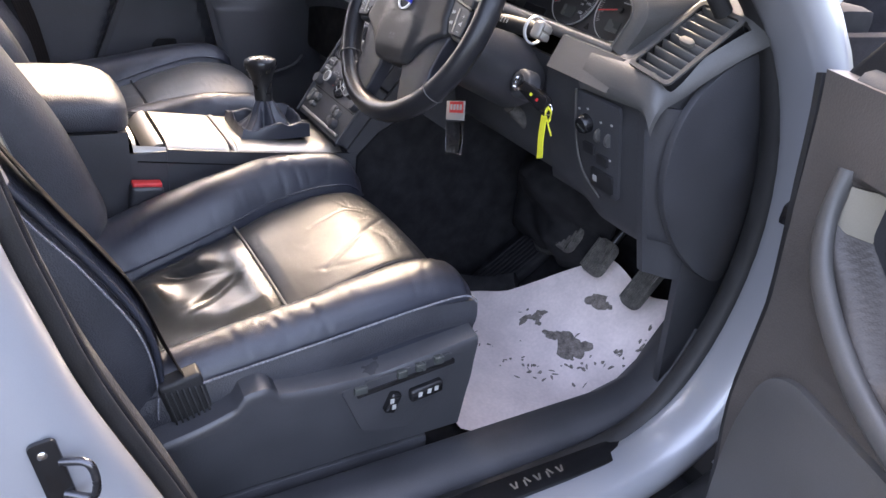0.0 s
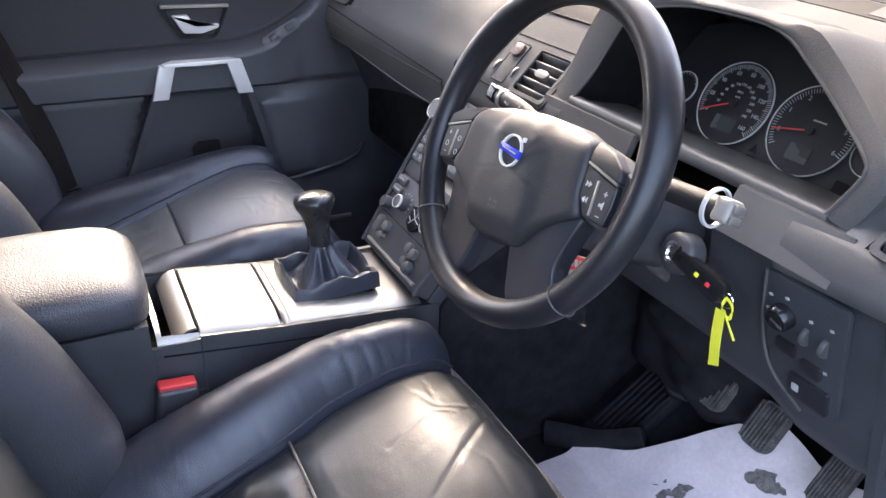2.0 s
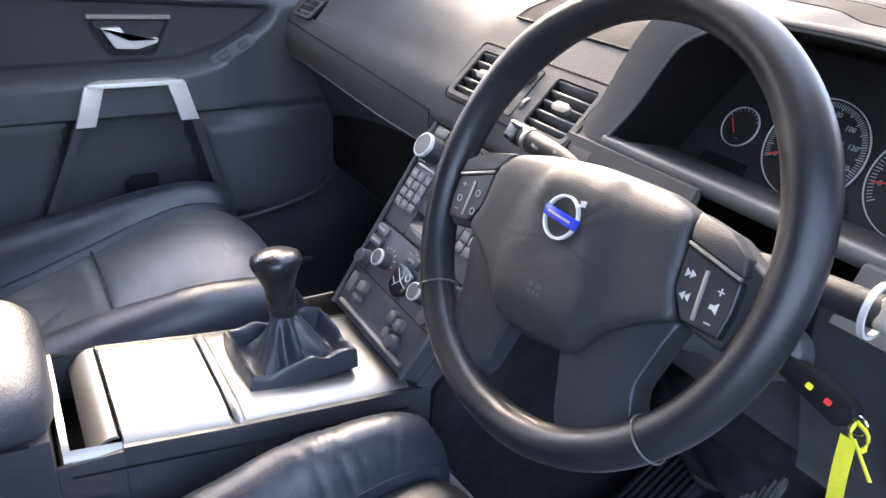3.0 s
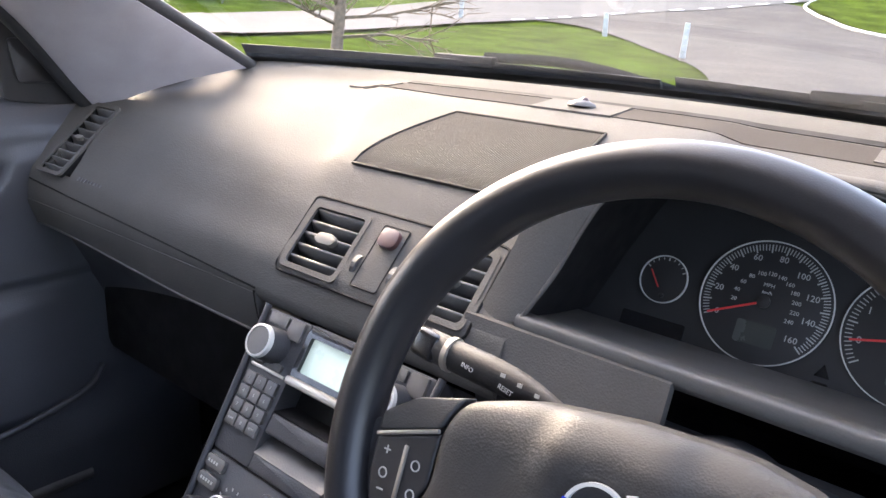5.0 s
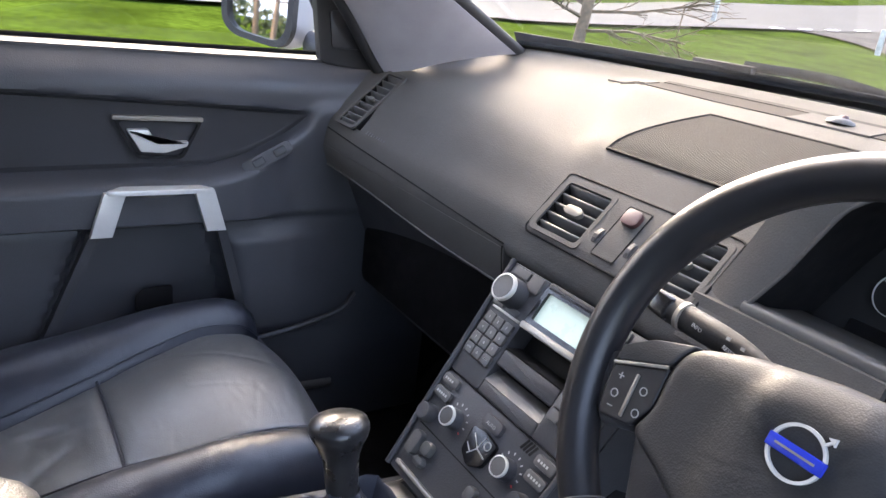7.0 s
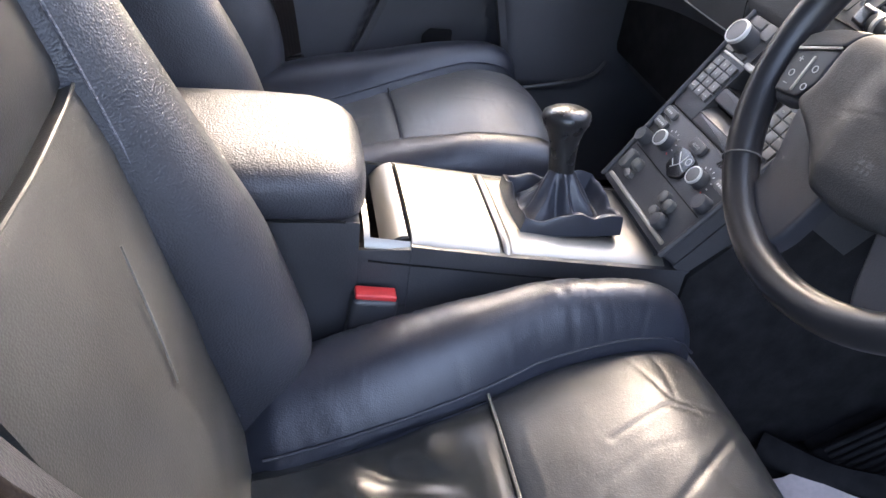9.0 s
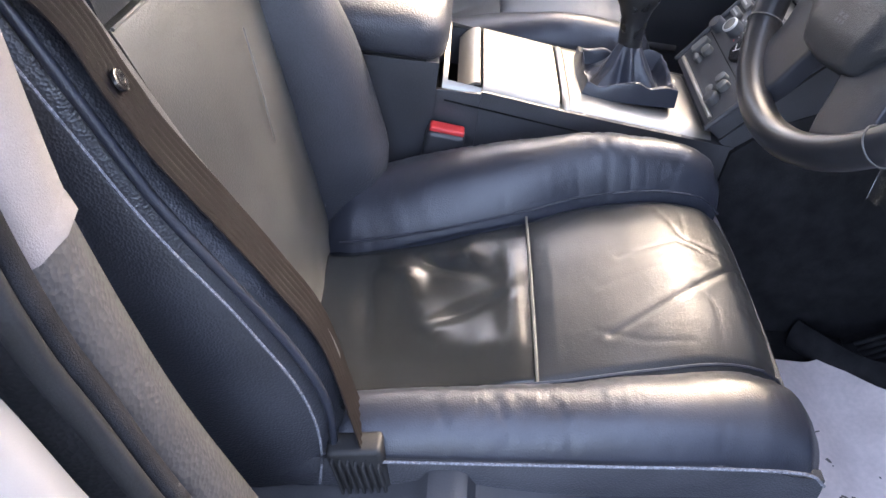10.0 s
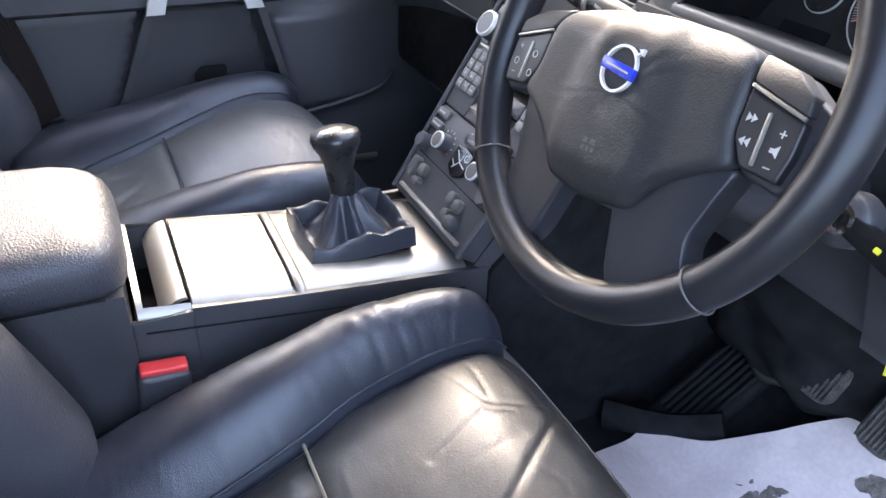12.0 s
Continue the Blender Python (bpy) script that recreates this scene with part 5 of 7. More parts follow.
# light switch panel on the knee panel
LPM = frame_m((.613, .4165, 1.020), (1, 0, 0), (0, -.27, .963))
lp = part("light_panel", slab(polyround([(-.045, .078), (.052, .078), (.052, -.08), (.010, -.088), (-.030, -.055), (-.045, .0)], .008), .006, LPM, .002), "plastic", dash, "light switch panel with small white symbols")
part("panel_rim", tube([LPM @ Vector((x, y, .006)) for x, y in ((-.045, .078), (-.047, .0), (-.032, -.057), (.010, -.092))], .002, 6, steps=16), "plastic_grey", lp)
part("light_knob", lathe([(.0150, 0), (.0145, .010), (.012, .014), (.004, .015)], LPM @ Matrix.Translation((-.020, .030, .006)), 28), "gloss", lp)
part("knob_mark", box((.016, .003, .002), LPM @ Matrix.Translation((-.018, .028, .0205)) @ pose(0, 0, 0, 0, 0, -30), .0005), "lcd_off", lp)
for x_, y_ in ((-.038, .048), (-.018, .054), (-.041, .028), (.012, .042), (.036, .046), (-.016, -.010), (.034, -.014)):
    part("symbol", box((.0045, .0035, .0006), LPM @ Matrix.Translation((x_, y_, .0063)) @ pose(0, 0, 0, 0, 0, 20), 0), "white", lp)
for x_ in (.008, .031):
    part("thumb_wheel", lathe([(.011, -.003), (.012, 0), (.011, .003)], LPM @ Matrix.Translation((x_, .019, .004)) @ pose(0, 0, 0, 0, 90, 0), 20), "plastic_grey", lp)
for x_, y_, w_, h_ in ((-.014, -.010, .026, .018), (.018, -.020, .026, .018)):
    part("panel_switch", slab(rounded(w_, h_, .003), .0045, LPM @ Matrix.Translation((x_, y_, .0055)), .0012), "key", lp)
fb = part("fuel_flap_button", slab(rounded(.05, .034, .004), .004, LPM @ Matrix.Translation((.018, -.056, .006)), .001), "key", lp)
part("pump_symbol", slab(rounded(.009, .011, .002), .0006, LPM @ Matrix.Translation((.004, -.056, .0101))), "white", fb)

# ---------------------------------------------------------------- centre console
con = thing("centre_console", "black centre console with a satin silver cover plate", "console")


def plate_z(y):
    return interp((-.19, -.17, 0, .15, .224, .30), (.877, .874, .852, .836, .829, .822), y)


part("body", loft([[Vector((x, y, z)) for x, z in ((-.108 - w, .46), (-.106, plate_z(y) - .05), (-.104, plate_z(y) - .010), (.104, plate_z(y) - .010), (.106, plate_z(y) - .05), (.108 + w, .46))]
                   for y, w in ((-.1185, .0), (-.06, .0), (0, .0), (.1, .005), (.2, .012), (.26, .02))]), "plastic", con)
part("well_body", merge(box((.216, .066, .32), pose(0, -.1515, .61), .002), box((.007, .066, .115), pose(-.1025, -.1515, .797), .002), box((.007, .066, .115), pose(.1025, -.1515, .797), .002)), "plastic", con)
part("front_cheek", loft([[Vector((x, y, z)) for x, z in ((-.115, .46), (-.112, zt), (.112, zt), (.115, .46))] for y, zt in ((.255, .81), (.30, .86), (.40, .92), (.55, .92), (.80, .9))]), "carpet", con)


def plate_fn(u, y):
    x = lerp(-.103, .103, u)
    e = abs(2 * u - 1)
    return Vector((x, y, plate_z(y) - .016 * e ** 7))


us_ = [k / 24 for k in range(25)]
part("plate", surf(us_, steps(0.012, .226, 14), plate_fn, lambda u, y: .24 < u < .76 and .035 < y < .165, (0, 0, -.006)), "silver", con, "satin silver cover plate")
part("sliding_lid", surf(us_, steps(-.117, -.005, 8), lambda u, y: plate_fn(u, y) + Vector((0, 0, .0015)), None, (0, 0, -.008)), "silver", con, "satin silver sliding lid")
part("split_bar", surf(us_, [.0, .002, .006, .010, .012], lambda u, y: plate_fn(u, y) + Vector((0, 0, .003 * math.sin(math.pi * y / .012))), None, (0, 0, -.006)), "silver", con)
part("frame_end", surf(us_, steps(-.175, -.119, 8), plate_fn, lambda u, y: .06 < u < .94 and -.165 < y < -.121, (0, 0, -.003)), "silver", con)
part("well_liner", box((.196, .060, .004), pose(0, -.149, .790), .001), "black", con)
part("well_wall", sheet(lambda u, v: Vector((lerp(-.0895, .0895, u), -.1225 - .030 * v, plate_z(-.14) - .006 - .022 * v ** 2.2)), 16, 10, (0, .002, -.004)), "silver", con, "curved silver shutter of the cup well")
part("lid_gap", surf(us_[1:-1], [-.006, .001], lambda u, y: plate_fn(u, y) + Vector((0, 0, -.006)), None, (0, 0, -.002)), "black", con)
part("front_tray", surf(steps(.10, .90, 14), steps(.19, .228, 5), lambda u, y: plate_fn(u, y) + Vector((0, 0, -.008 + .012 * ease(.19, .23, y))), None, .003), "plastic", con)
part("edge_line", tube([Vector((.1075, y, plate_z(y) - .034)) for y in (-.17, 0, .1, .22)], .0012, 5, steps=12), "black", con)
# storage box and armrest
sb = thing("armrest_box", "black leather armrest on the console box, shiny on top", "armrest")


def arm_section(y, grow, z0, z1, w, e=3.3, n=44):
    out = []
    for k in range(n):
        a = 2 * math.pi * k / n
        c, s = math.cos(a), math.sin(a)
        out.append(Vector((.004 + grow * w * abs(c) ** (2 / e) * math.copysign(1, c), y, (z0 + z1) / 2 + grow * (z1 - z0) / 2 * abs(s) ** (2 / e) * math.copysign(1, s))))
    return out


part("lid", loft([arm_section(y, g, .882 + zz, .966 + zz, .118) for y, g, zz in ((-.172, .40, -.012), (-.175, .62, -.010), (-.182, .78, -.007), (-.194, .89, -.004), (-.210, .955, -.001), (-.235, .99, .002), (-.30, 1.01, .004), (-.40, 1.01, .004), (-.52, 1, .002), (-.60, .98, 0), (-.615, .8, 0))]), "leather_matt", sb, "padded leather lid")
part("box", loft([[Vector((x, y, z)) for x, z in ((-.10, .46), (-.112, .86), (-.108, .897), (.112, .897), (.116, .86), (.108, .46))] for y in (-.183, -.4, -.62)]), "plastic", sb)
part("lid_seam", tube([Vector((.118, -.20, .902)), Vector((.119, -.3, .905)), Vector((.118, -.58, .903))], .0016, 5, steps=10), "black", sb)
# gear lever
gear = thing("gear_lever", "black gear lever with a worn leather knob and wrinkled gaiter", "gear lever")


def gaiter_fn(u, v):
    """A square skirt that gathers towards the stick."""
    a = 2 * math.pi * u
    c, s = math.cos(a), math.sin(a)
    sq = 1 / max(abs(c), abs(s)) ** .85
    wavy = .005 * math.sin(3 * a + .8) + .003 * math.sin(7 * a + 2.1) + .0018 * math.sin(13 * a)
    if v < .25:                                    # the standing collar, slack along its top
        t = v / .25
        lean = 1 + .05 * t * math.sin(2 * a + .6)
        x, y = .058 * c * sq * lerp(1.06, .985, t) * lean, .070 * s * sq * lerp(1.06, .985, t) * lean
        z = .026 * math.sin(math.pi / 2 * t) + wavy * t
    elif v < .42:                                  # folds over and sinks inside
        t = (v - .25) / .17
        x, y = .058 * c * sq * lerp(.96, .78, t), .070 * s * sq * lerp(.96, .78, t)
        z = .026 - .026 * ease(0, 1, t) + wavy * (1 - t)
    else:                                          # pleats that gather up to the stick
        t = (v - .42) / .58
        q = lerp(sq, 1, ease(.1, .6, t))
        pleat = (.5 + .5 * math.sin(5 * a + .5 + 2.2 * t + 1.3 * math.sin(2 * a))) * .015 + .004 * math.sin(9 * a + 3 * t)
        x, y = lerp(.045, .0165, t ** .75) * c * q, lerp(.054, .0165, t ** .75) * s * q
        z = .058 * t ** 1.05 + (pleat - .008) * max(0.0, math.sin(math.pi * t)) ** .8
    return Vector((lerp(0, -.016, v ** 2) + x, .100 + y, plate_z(.1) + .002 + z))


part("gaiter", sheet(gaiter_fn, 112, 40), "leather", gear, "wrinkled black leather gaiter")
KN0 = Vector((-.016, .100, plate_z(.1) + .04))
KN1 = Vector((-.032, .094, .985))
stick = [KN0.lerp(KN1, t) for t in (0, .1, .25, .4, .55, .68, .78, .86, .93, .98, 1.0)]
radii = [.0150, .0170, .0180, .0186, .0200, .0245, .0305, .0330, .0308, .0205, .004]
part("knob", tube(stick, lambda t: float(np.interp(t, [k / 10 for k in range(11)], radii)), 22, up=(1, 0, 0)), "knob", gear, "smooth shiny leather knob")
part("collar", lathe([(.0165, 0), (.0165, .004), (.014, .006)], frame_m(KN0 + (KN1 - KN0) * .04, (1, 0, 0), (KN1 - KN0).cross(Vector((1, 0, 0)))), 22), "gloss", gear)


# ---------------------------------------------------------------- front seats
def near_path(x, y, pts):
    """How far (x, y) lies from a line through pts."""
    best = 9.0
    for (x0, y0), (x1, y1) in zip(pts, pts[1:]):
        dx, dy = x1 - x0, y1 - y0
        t = max(0.0, min(1.0, ((x - x0) * dx + (y - y0) * dy) / (dx * dx + dy * dy)))
        best = min(best, math.hypot(x - x0 - t * dx, y - y0 - t * dy))
    return best


def blob(x, y, cx, cy, rx, ry, deg):
    c, s = math.cos(radians(deg)), math.sin(radians(deg))
    u, v = (x - cx) * c + (y - cy) * s, -(x - cx) * s + (y - cy) * c
    return math.exp(-(u / rx) ** 2 - (v / ry) ** 2)


# creases (across, along) in the front seat panel: a line, its depth and half width
CREASES = (
    (((.092, .034), (.047, .098), (-.026, .195), (-.045, .222)), .0046, .0050),
    (((-.029, .055), (-.063, .131), (-.051, .158)), .0024, .0040),
    (((-.160, .110), (-.070, .140), (-.047, .193)), .0022, .0045),
    (((-.171, .069), (-.150, .095), (-.130, .100)), .0014, .0040),
    (((.013, .138), (.047, .157), (.123, .152)), .0014, .0060),
    (((-.179, .145), (-.120, .150), (-.071, .144)), .0018, .0040),
    (((-.160, .190), (-.082, .208), (.019, .214)), .0022, .0050),
    (((.040, .190), (.072, .215), (.118, .191)), .0028, .0070),
    (((-.120, .020), (-.086, -.022), (-.030, -.034)), .0012, .0032),
    (((.085, .02), (.100, .07), (.098, .12)), .0012, .0050),
    (((.020, .03), (-.010, .09), (-.018, .15)), .0010, .0060),
)
# swells and trenches in the sat-in rear panel: height, place (across, along), size, turn
SAG = ((.0075, -.045, -.200, .050, .026, 15), (.0065, -.090, -.118, .050, .024, -10), (.0048, .055, -.160, .045, .028, 25), (-.0050, -.050, -.138, .042, .013, 62),
       (-.0036, .028, -.120, .046, .011, 114), (.0030, .090, -.105, .030, .030, 60), (-.0030, -.005, -.235, .070, .020, 5), (.0030, .030, -.070, .110, .014, 0))


# folds across the seat bolsters: place, slant and depth
BOLSTER_FOLDS = ((-.157, .5, .0015), (-.121, .8, .0008), (-.098, .45, .0017), (-.079, .6, .0009), (-.045, .5, .0015), (.003, .9, .0007), (.031, .7, .0010), (.105, .3, .0006), (.160, -.5, .0012))


def superloop(cx, cz, w, h, e=2.6, n=24):
    out = []
    for k in range(n):
        a = 2 * math.pi * k / n
        c, s = math.cos(a), math.sin(a)
        out.append((cx + w * abs(c) ** (2 / e) * math.copysign(1, c), cz + h * abs(s) ** (2 / e) * math.copysign(1, s)))
    return out


def outer_edge(h):
    """How far the outer backrest bolster stands forward at height h."""
    return curve((-.06, .0, .08, .12, .23, .33, .42, .5, .63), (.02, .045, .068, .071, .051, .021, .004, -.012, -.04), h)


def front_seat(cx, cy, cz, s, label, worn):
    """s = 1: the outer side is to the right; -1: to the left."""
    t = thing("front_seat", label, "seat", group="front seats")
    X = lambda a: cx + s * a

    def seat_z(y):
        return curve((-.34, -.285, -.17, -.045, .05, .13, .18, .215, .235, .24), (.70, .706, .736, .772, .795, .806, .802, .782, .74, .66), y) + cz

    def left_edge(y):
        return -curve((-.33, -.285, -.20, -.13, -.05, .03, .24), (.098, .104, .110, .118, .132, .155, .176), y)

    def right_edge(y):
        if worn < .6:
            return curve((-.33, -.20, -.07, .03, .14, .24), (.085, .092, .106, .130, .156, .160), y)
        return curve((-.33, -.20, -.04, .07, .17, .24), (.160, .158, .156, .145, .132, .136), y)

    def insert(y0, y1, front):
        def f(u, v):
            y = lerp(y0, y1, v)
            a = lerp(left_edge(y), right_edge(y), u)
            q = Vector((a * s + cx, y, 2))
            soft = noise.noise(q * 9) * .6 + noise.noise(q * 21) * .25
            edge = min(1, 4.5 * min(u, 1 - u)) ** .6
            seam = min(1, (1 - v if not front else v) * 14) ** .5
            z = seat_z(y) + .004 * edge - .006
            if front:
                z += .010 * (math.sin(math.pi * u) * seam - .3)
                z += .0018 * soft * edge * worn
                for line, depth, half in CREASES:
                    d = near_path(a, y, line)
                    if d < 4 * half:
                        z -= worn * edge * .24 * depth * (math.exp(-(d / (.7 * half)) ** 2) - .22 * math.exp(-((d - 2.1 * half) / half) ** 2))
            else:
                z += .0018 * soft * edge * worn - .008 * edge * math.sin(math.pi * min(1, v * 1.05)) - .002
                z += worn * edge * 1.4 * sum(h_ * blob(a, y, *rest) for h_, *rest in SAG)
            z -= .007 * ease(.07, .0, min(u, 1 - u))
            if worn < .6:
                z += .016 * math.sin(math.pi * u) * ease(-.10, .08, y) - .10 * max(0, y - .09) ** 1.5
            roll = .012 * max(0, abs(2 * u - 1) - .8) / .2 * max(0, (y - .1) / .14)
            return (X(a * (1 - .02 * ease(.15, .24, y))), cy + y - roll, z)
        return sheet(f, 120, 120, (0, 0, -.02))
    # the passenger cushion's sheen is put into its paler base colour
    part("seat_insert", insert(-.33, -.0475, False), "leather_sag" if worn > .6 else "leather_sheen", t, "sagging creased rear seat panel" if worn > .6 else "")
    part("seat_insert", insert(-.0445, .24, True), "leather_insert" if worn > .6 else "leather_sheen", t)
    for edge_of in (left_edge, right_edge):
        part("fold_piping", tube([(X(edge_of(y) * .985), cy + y, seat_z(y) + (.003 if worn > .6 else .006) - .10 * max(0, y - .09) ** 1.5 * (worn < .6)) for y in steps(-.29, .222, 30)], .0019, 6), "leather", t)
    # on the driver's seat a paler tube paints the light along the seam
    part("seat_seam", tube([(X(a), cy - .046, seat_z(-.046) - .003 + .003 * math.cos(a * 11)) for a in [lerp(-.126, .148 if worn > .6 else .100, k / 12) for k in range(13)]], .0020, 6), "piping" if worn > .6 else "leather", t)

    def bolster(side):
        secs = []
        n = 210
        for k in range(n + 1):
            y = lerp(-.325, .222, k / n)
            tip = ease(.20, .222, y)
            back = 1 - ease(-.325, -.27, y)
            z = curve((-.33, -.285, -.17, -.045, .07, .15, .20, .222), (.738, .754, .800, .838, .859, .855, .836, .805), y) if side < 0 else curve((-.33, -.285, -.17, -.045, .07, .15, .20, .222), (.742, .762, .792, .812, .830, .834, .822, .80), y)
            z += cz - (.028 if side < 0 and worn < .6 else 0) - .045 * back ** 1.5
            inn = (-left_edge(y) if side < 0 else right_edge(y)) - .012
            c = side * (inn + .251) / 2
            w = (.251 - inn) / 2 * (1 - .12 * tip) * (1 - .30 * back)
            h = interp((-.33, .0, .222), (.065, .075, .080), y)
            drop = max(0.0, z - seat_z(y) - .012)
            loop = []
            for x_, z_ in superloop(c, z - h, w, h, 2.5, 40):
                inner = max(0.0, (c - x_) * side / w)
                top = 1 if z_ > z - h else 0
                p_ = Vector((y * 40 + x_ * 26 * side, x_ * 10, 3 + side))
                fold = noise.noise(p_)
                wr = .0016 * noise.noise(Vector((y * 20, x_ * 20, 8 + side))) - .0022 * max(0, 1 - abs(fold) * 5) * top * (noise.noise(Vector((y * 7, 1, side))) + .4)
                if top and abs(x_ - c) < w * .95:
                    for y0, slant, deep in BOLSTER_FOLDS:
                        d = y - y0 - slant * (x_ - c)
                        if abs(d) < .014:
                            wr -= 1.2 * deep * (math.exp(-(d / .0034) ** 2) - .35 * math.exp(-((d - .006) / .0045) ** 2)) * (.6 + .4 * math.sin(9 * y0 + 40 * x_))
                loop.append((X(x_), cy + y, z_ + wr * worn - drop * inner ** 1.5 * top))
            secs.append(loop)
        return loft(secs)
    part("seat_bolster", bolster(-1), "leather", t)
    part("seat_bolster", bolster(1), "leather", t)
    # side skirt below the stitching, and the front skirt
    st = [(X(.2525), cy + y, z + cz) for y, z in ((-.205, .757), (-.18, .760), (.0, .785), (.12, .802), (.19, .806), (.215, .79))]
    part("stitching", tube(st, .0016, 6, steps=40), "thread", t)
    part("side_skirt", surf(steps(-.31, .218, 26), steps(0, 1, 6), lambda y, v: (X(.247 + .006 * math.sin(math.pi * v)), cy + y, lerp(interp((-.31, -.18, .0, .12, .218), (.738, .757, .781, .797, .79), y), .690 + .05 * ease(-.2, .2, y), v) + cz), None, (-s * .012, 0, 0)), "leather_matt", t)
    part("front_skirt", sheet(lambda u, v: (X(lerp(-.235, .235, u)), cy + .236 - .012 * abs(2 * u - 1) ** 3 - .02 * v, lerp(.76, .62, v) + cz), 16, 6, (0, -.02, 0)), "leather_matt", t)
    part("cushion_core", box((.44, .50, .06), pose(cx, cy - .05, .61 + cz), .025, 3), "leather_matt", t)
    # plastic base cover with the adjusting switches
    def base_point(y, v):
        """A flat ledge along the top, a crisp edge and a side that leans in towards the floor."""
        top = curve((-.36, -.287, -.165, -.150, -.120, -.105, -.03, .03, .12, .205), (.672, .690, .724, .743, .746, .730, .724, .722, .734, .748), y)
        if v < .15:
            q = v / .15
            return (X(.244 + .037 * q), cy + y, top + .007 * (1 - q))
        q = (v - .15) / .85
        return (X(.281 + .003 * math.sin(math.pi * min(1, 7 * q)) - .014 * ease(.3, 1, q)), cy + y, lerp(top - .002, .565, q))
    base = part("base_cover", surf(steps(-.36, .205, 60), [0, .05, .10, .14, .15, .17, .20, .25, .35, .5, .7, 1], base_point, None, (-s * .014, 0, 0)), "base_plastic", t, sharp=30)
    part("rail_cover", box((.05, .50, .05), pose(X(.245), cy - .10, .535), .012), "plastic", t)
    if s > 0:
        plate = part("switch_plate", slab(polyround([(-.03, .012), (.15, .034), (.15, -.02), (.09, -.095), (.01, -.075)], .01), .006, frame_m((X(.279), cy + .01, .70), (0, 1, 0), (0, 0, 1)), .002), "plastic", base)
        for y_, z_, w_, h_ in ((.01, .708, .02, .012), (.075, .718, .016, .012), (.105, .722, .016, .012), (.135, .727, .016, .012)):
            part("memory_button", box((.01, w_, h_), pose(X(.286), cy + y_, z_), .002), "lcd_off", plate)
        part("rocker_bar", box((.008, .16, .008), pose(X(.284), cy + .085, .707, 7, 0, 0), .002), "gloss", plate)
        part("backrest_switch", box((.014, .018, .034), pose(X(.289), cy + .062, .672, -18, 0, 0), .005, 3), "gloss", plate)
        part("cushion_switch", box((.014, .055, .022), pose(X(.289), cy + .118, .678, 8, 0, 0), .006, 3), "gloss", plate)
        for y_, z_ in ((.058, .68), (.062, .668), (.105, .678), (.12, .68), (.132, .682)):
            part("switch_mark", box((.001, .006, .008), pose(X(.2965), cy + y_, z_), 0), "white", plate)
    # backrest
    B = frame_m((cx, cy - .292, .712 + cz), (-1, 0, 0), (0, -.288, .958))

    def back_panel(h0, h1, inset):
        def f(u, v):
            h = lerp(h0, h1, v)
            k = (h + .05) / .67
            a = lerp(-.138, .138, u) * lerp(1, 1.06, k)
            soft = noise.noise(Vector((a + cx, h, 11)) * 7) + .4 * noise.noise(Vector((a + cx, h, 4)) * 19)
            pillow = min(1, 9 * min(v, 1 - v)) ** .5
            return B @ Vector((a, h, -.026 - inset + .016 * math.sin(math.pi * min(1, k)) + .010 * math.cos(math.pi * (u - .5)) + .004 * soft * worn + .004 * pillow))
        return f
    part("back_insert", sheet(back_panel(-.05, .418, 0), 30, 40, (0, -.03, -.01)), "leather_back", t)
    part("head_panel", sheet(back_panel(.421, .62, .006), 30, 20, (0, -.03, -.01)), "leather_insert", t)
    part("panel_seam", tube([back_panel(-.05, .418, 0)(k / 12, 1.0) + Vector((0, .002, .001)) for k in range(13)], .0018, 6), "piping", t)

    def back_bolster(side):
        secs = []
        n = 44
        for k in range(n + 1):
            h = lerp(-.06, .63, k / n)
            w = curve((-.06, .0, .1, .3, .5, .63), (.040, .056, .062, .062, .058, .045), h)
            top = curve((-.06, .0, .08, .2, .35, .5, .63), (.010, .050, .078, .074, .046, .018, -.01), h)
            if side == -s:
                top = outer_edge(h) + .010
            mid = (top - .13) / 2
            dep = (top + .13) / 2
            loop = []
            for x_, z_ in superloop(0, mid, w, dep, 2.9, 28):
                xx = side * .198 + x_
                z2 = z_ - .020 * max(0, -side * x_ / w) * (1 if z_ > mid else 0)
                loop.append(B @ Vector((xx, h, z2)))
            secs.append(loop)
        return loft(secs)
    part("back_bolster", back_bolster(-1), "leather_matt", t)
    part("back_bolster", back_bolster(1), "leather_matt", t)
    o = -s
    part("piping", tube([B @ Vector((o * (.236 + .012 * math.sin(math.pi * k / 12)), h_, outer_edge(h_) + .002)) for k, h_ in [(k, lerp(-.05, .62, k / 12)) for k in range(13)]], .0042, 8, steps=36), "leather", t)
    part("back_stitching", tube([B @ Vector((o * .2605, h_, outer_edge(h_) - .006)) for h_ in [lerp(.0, .6, k / 12) for k in range(13)]], .0013, 5, steps=36), "thread", t)
    for q in (s,):
        part("insert_stitching", tube([B @ Vector((q * lerp(.1415, .1495, v), lerp(.03, .60, v), -.014 + .016 * math.sin(math.pi * v))) for v in [k / 10 for k in range(11)]], .0014, 5, steps=30), "thread", t)
    part("back_shell", box((.46, .66, .09), B @ Matrix.Translation((0, .29, -.14)), .045, 5), "leather_matt", t)
    head = part("headrest", box((.27, .21, .10), B @ Matrix.Translation((0, .76, -.075)), .045, 5), "leather_matt", t)
    for q in (-1, 1):
        part("headrest_rod", tube([B @ Vector((q * .06, .6, -.08)), B @ Vector((q * .06, .70, -.08))], .006, 8), "chrome", head)
    return t, B


driver, DB = front_seat(.388, 0.0, 0.0, 1, "black leather driver's seat with sagging creased cushion", 1.0)
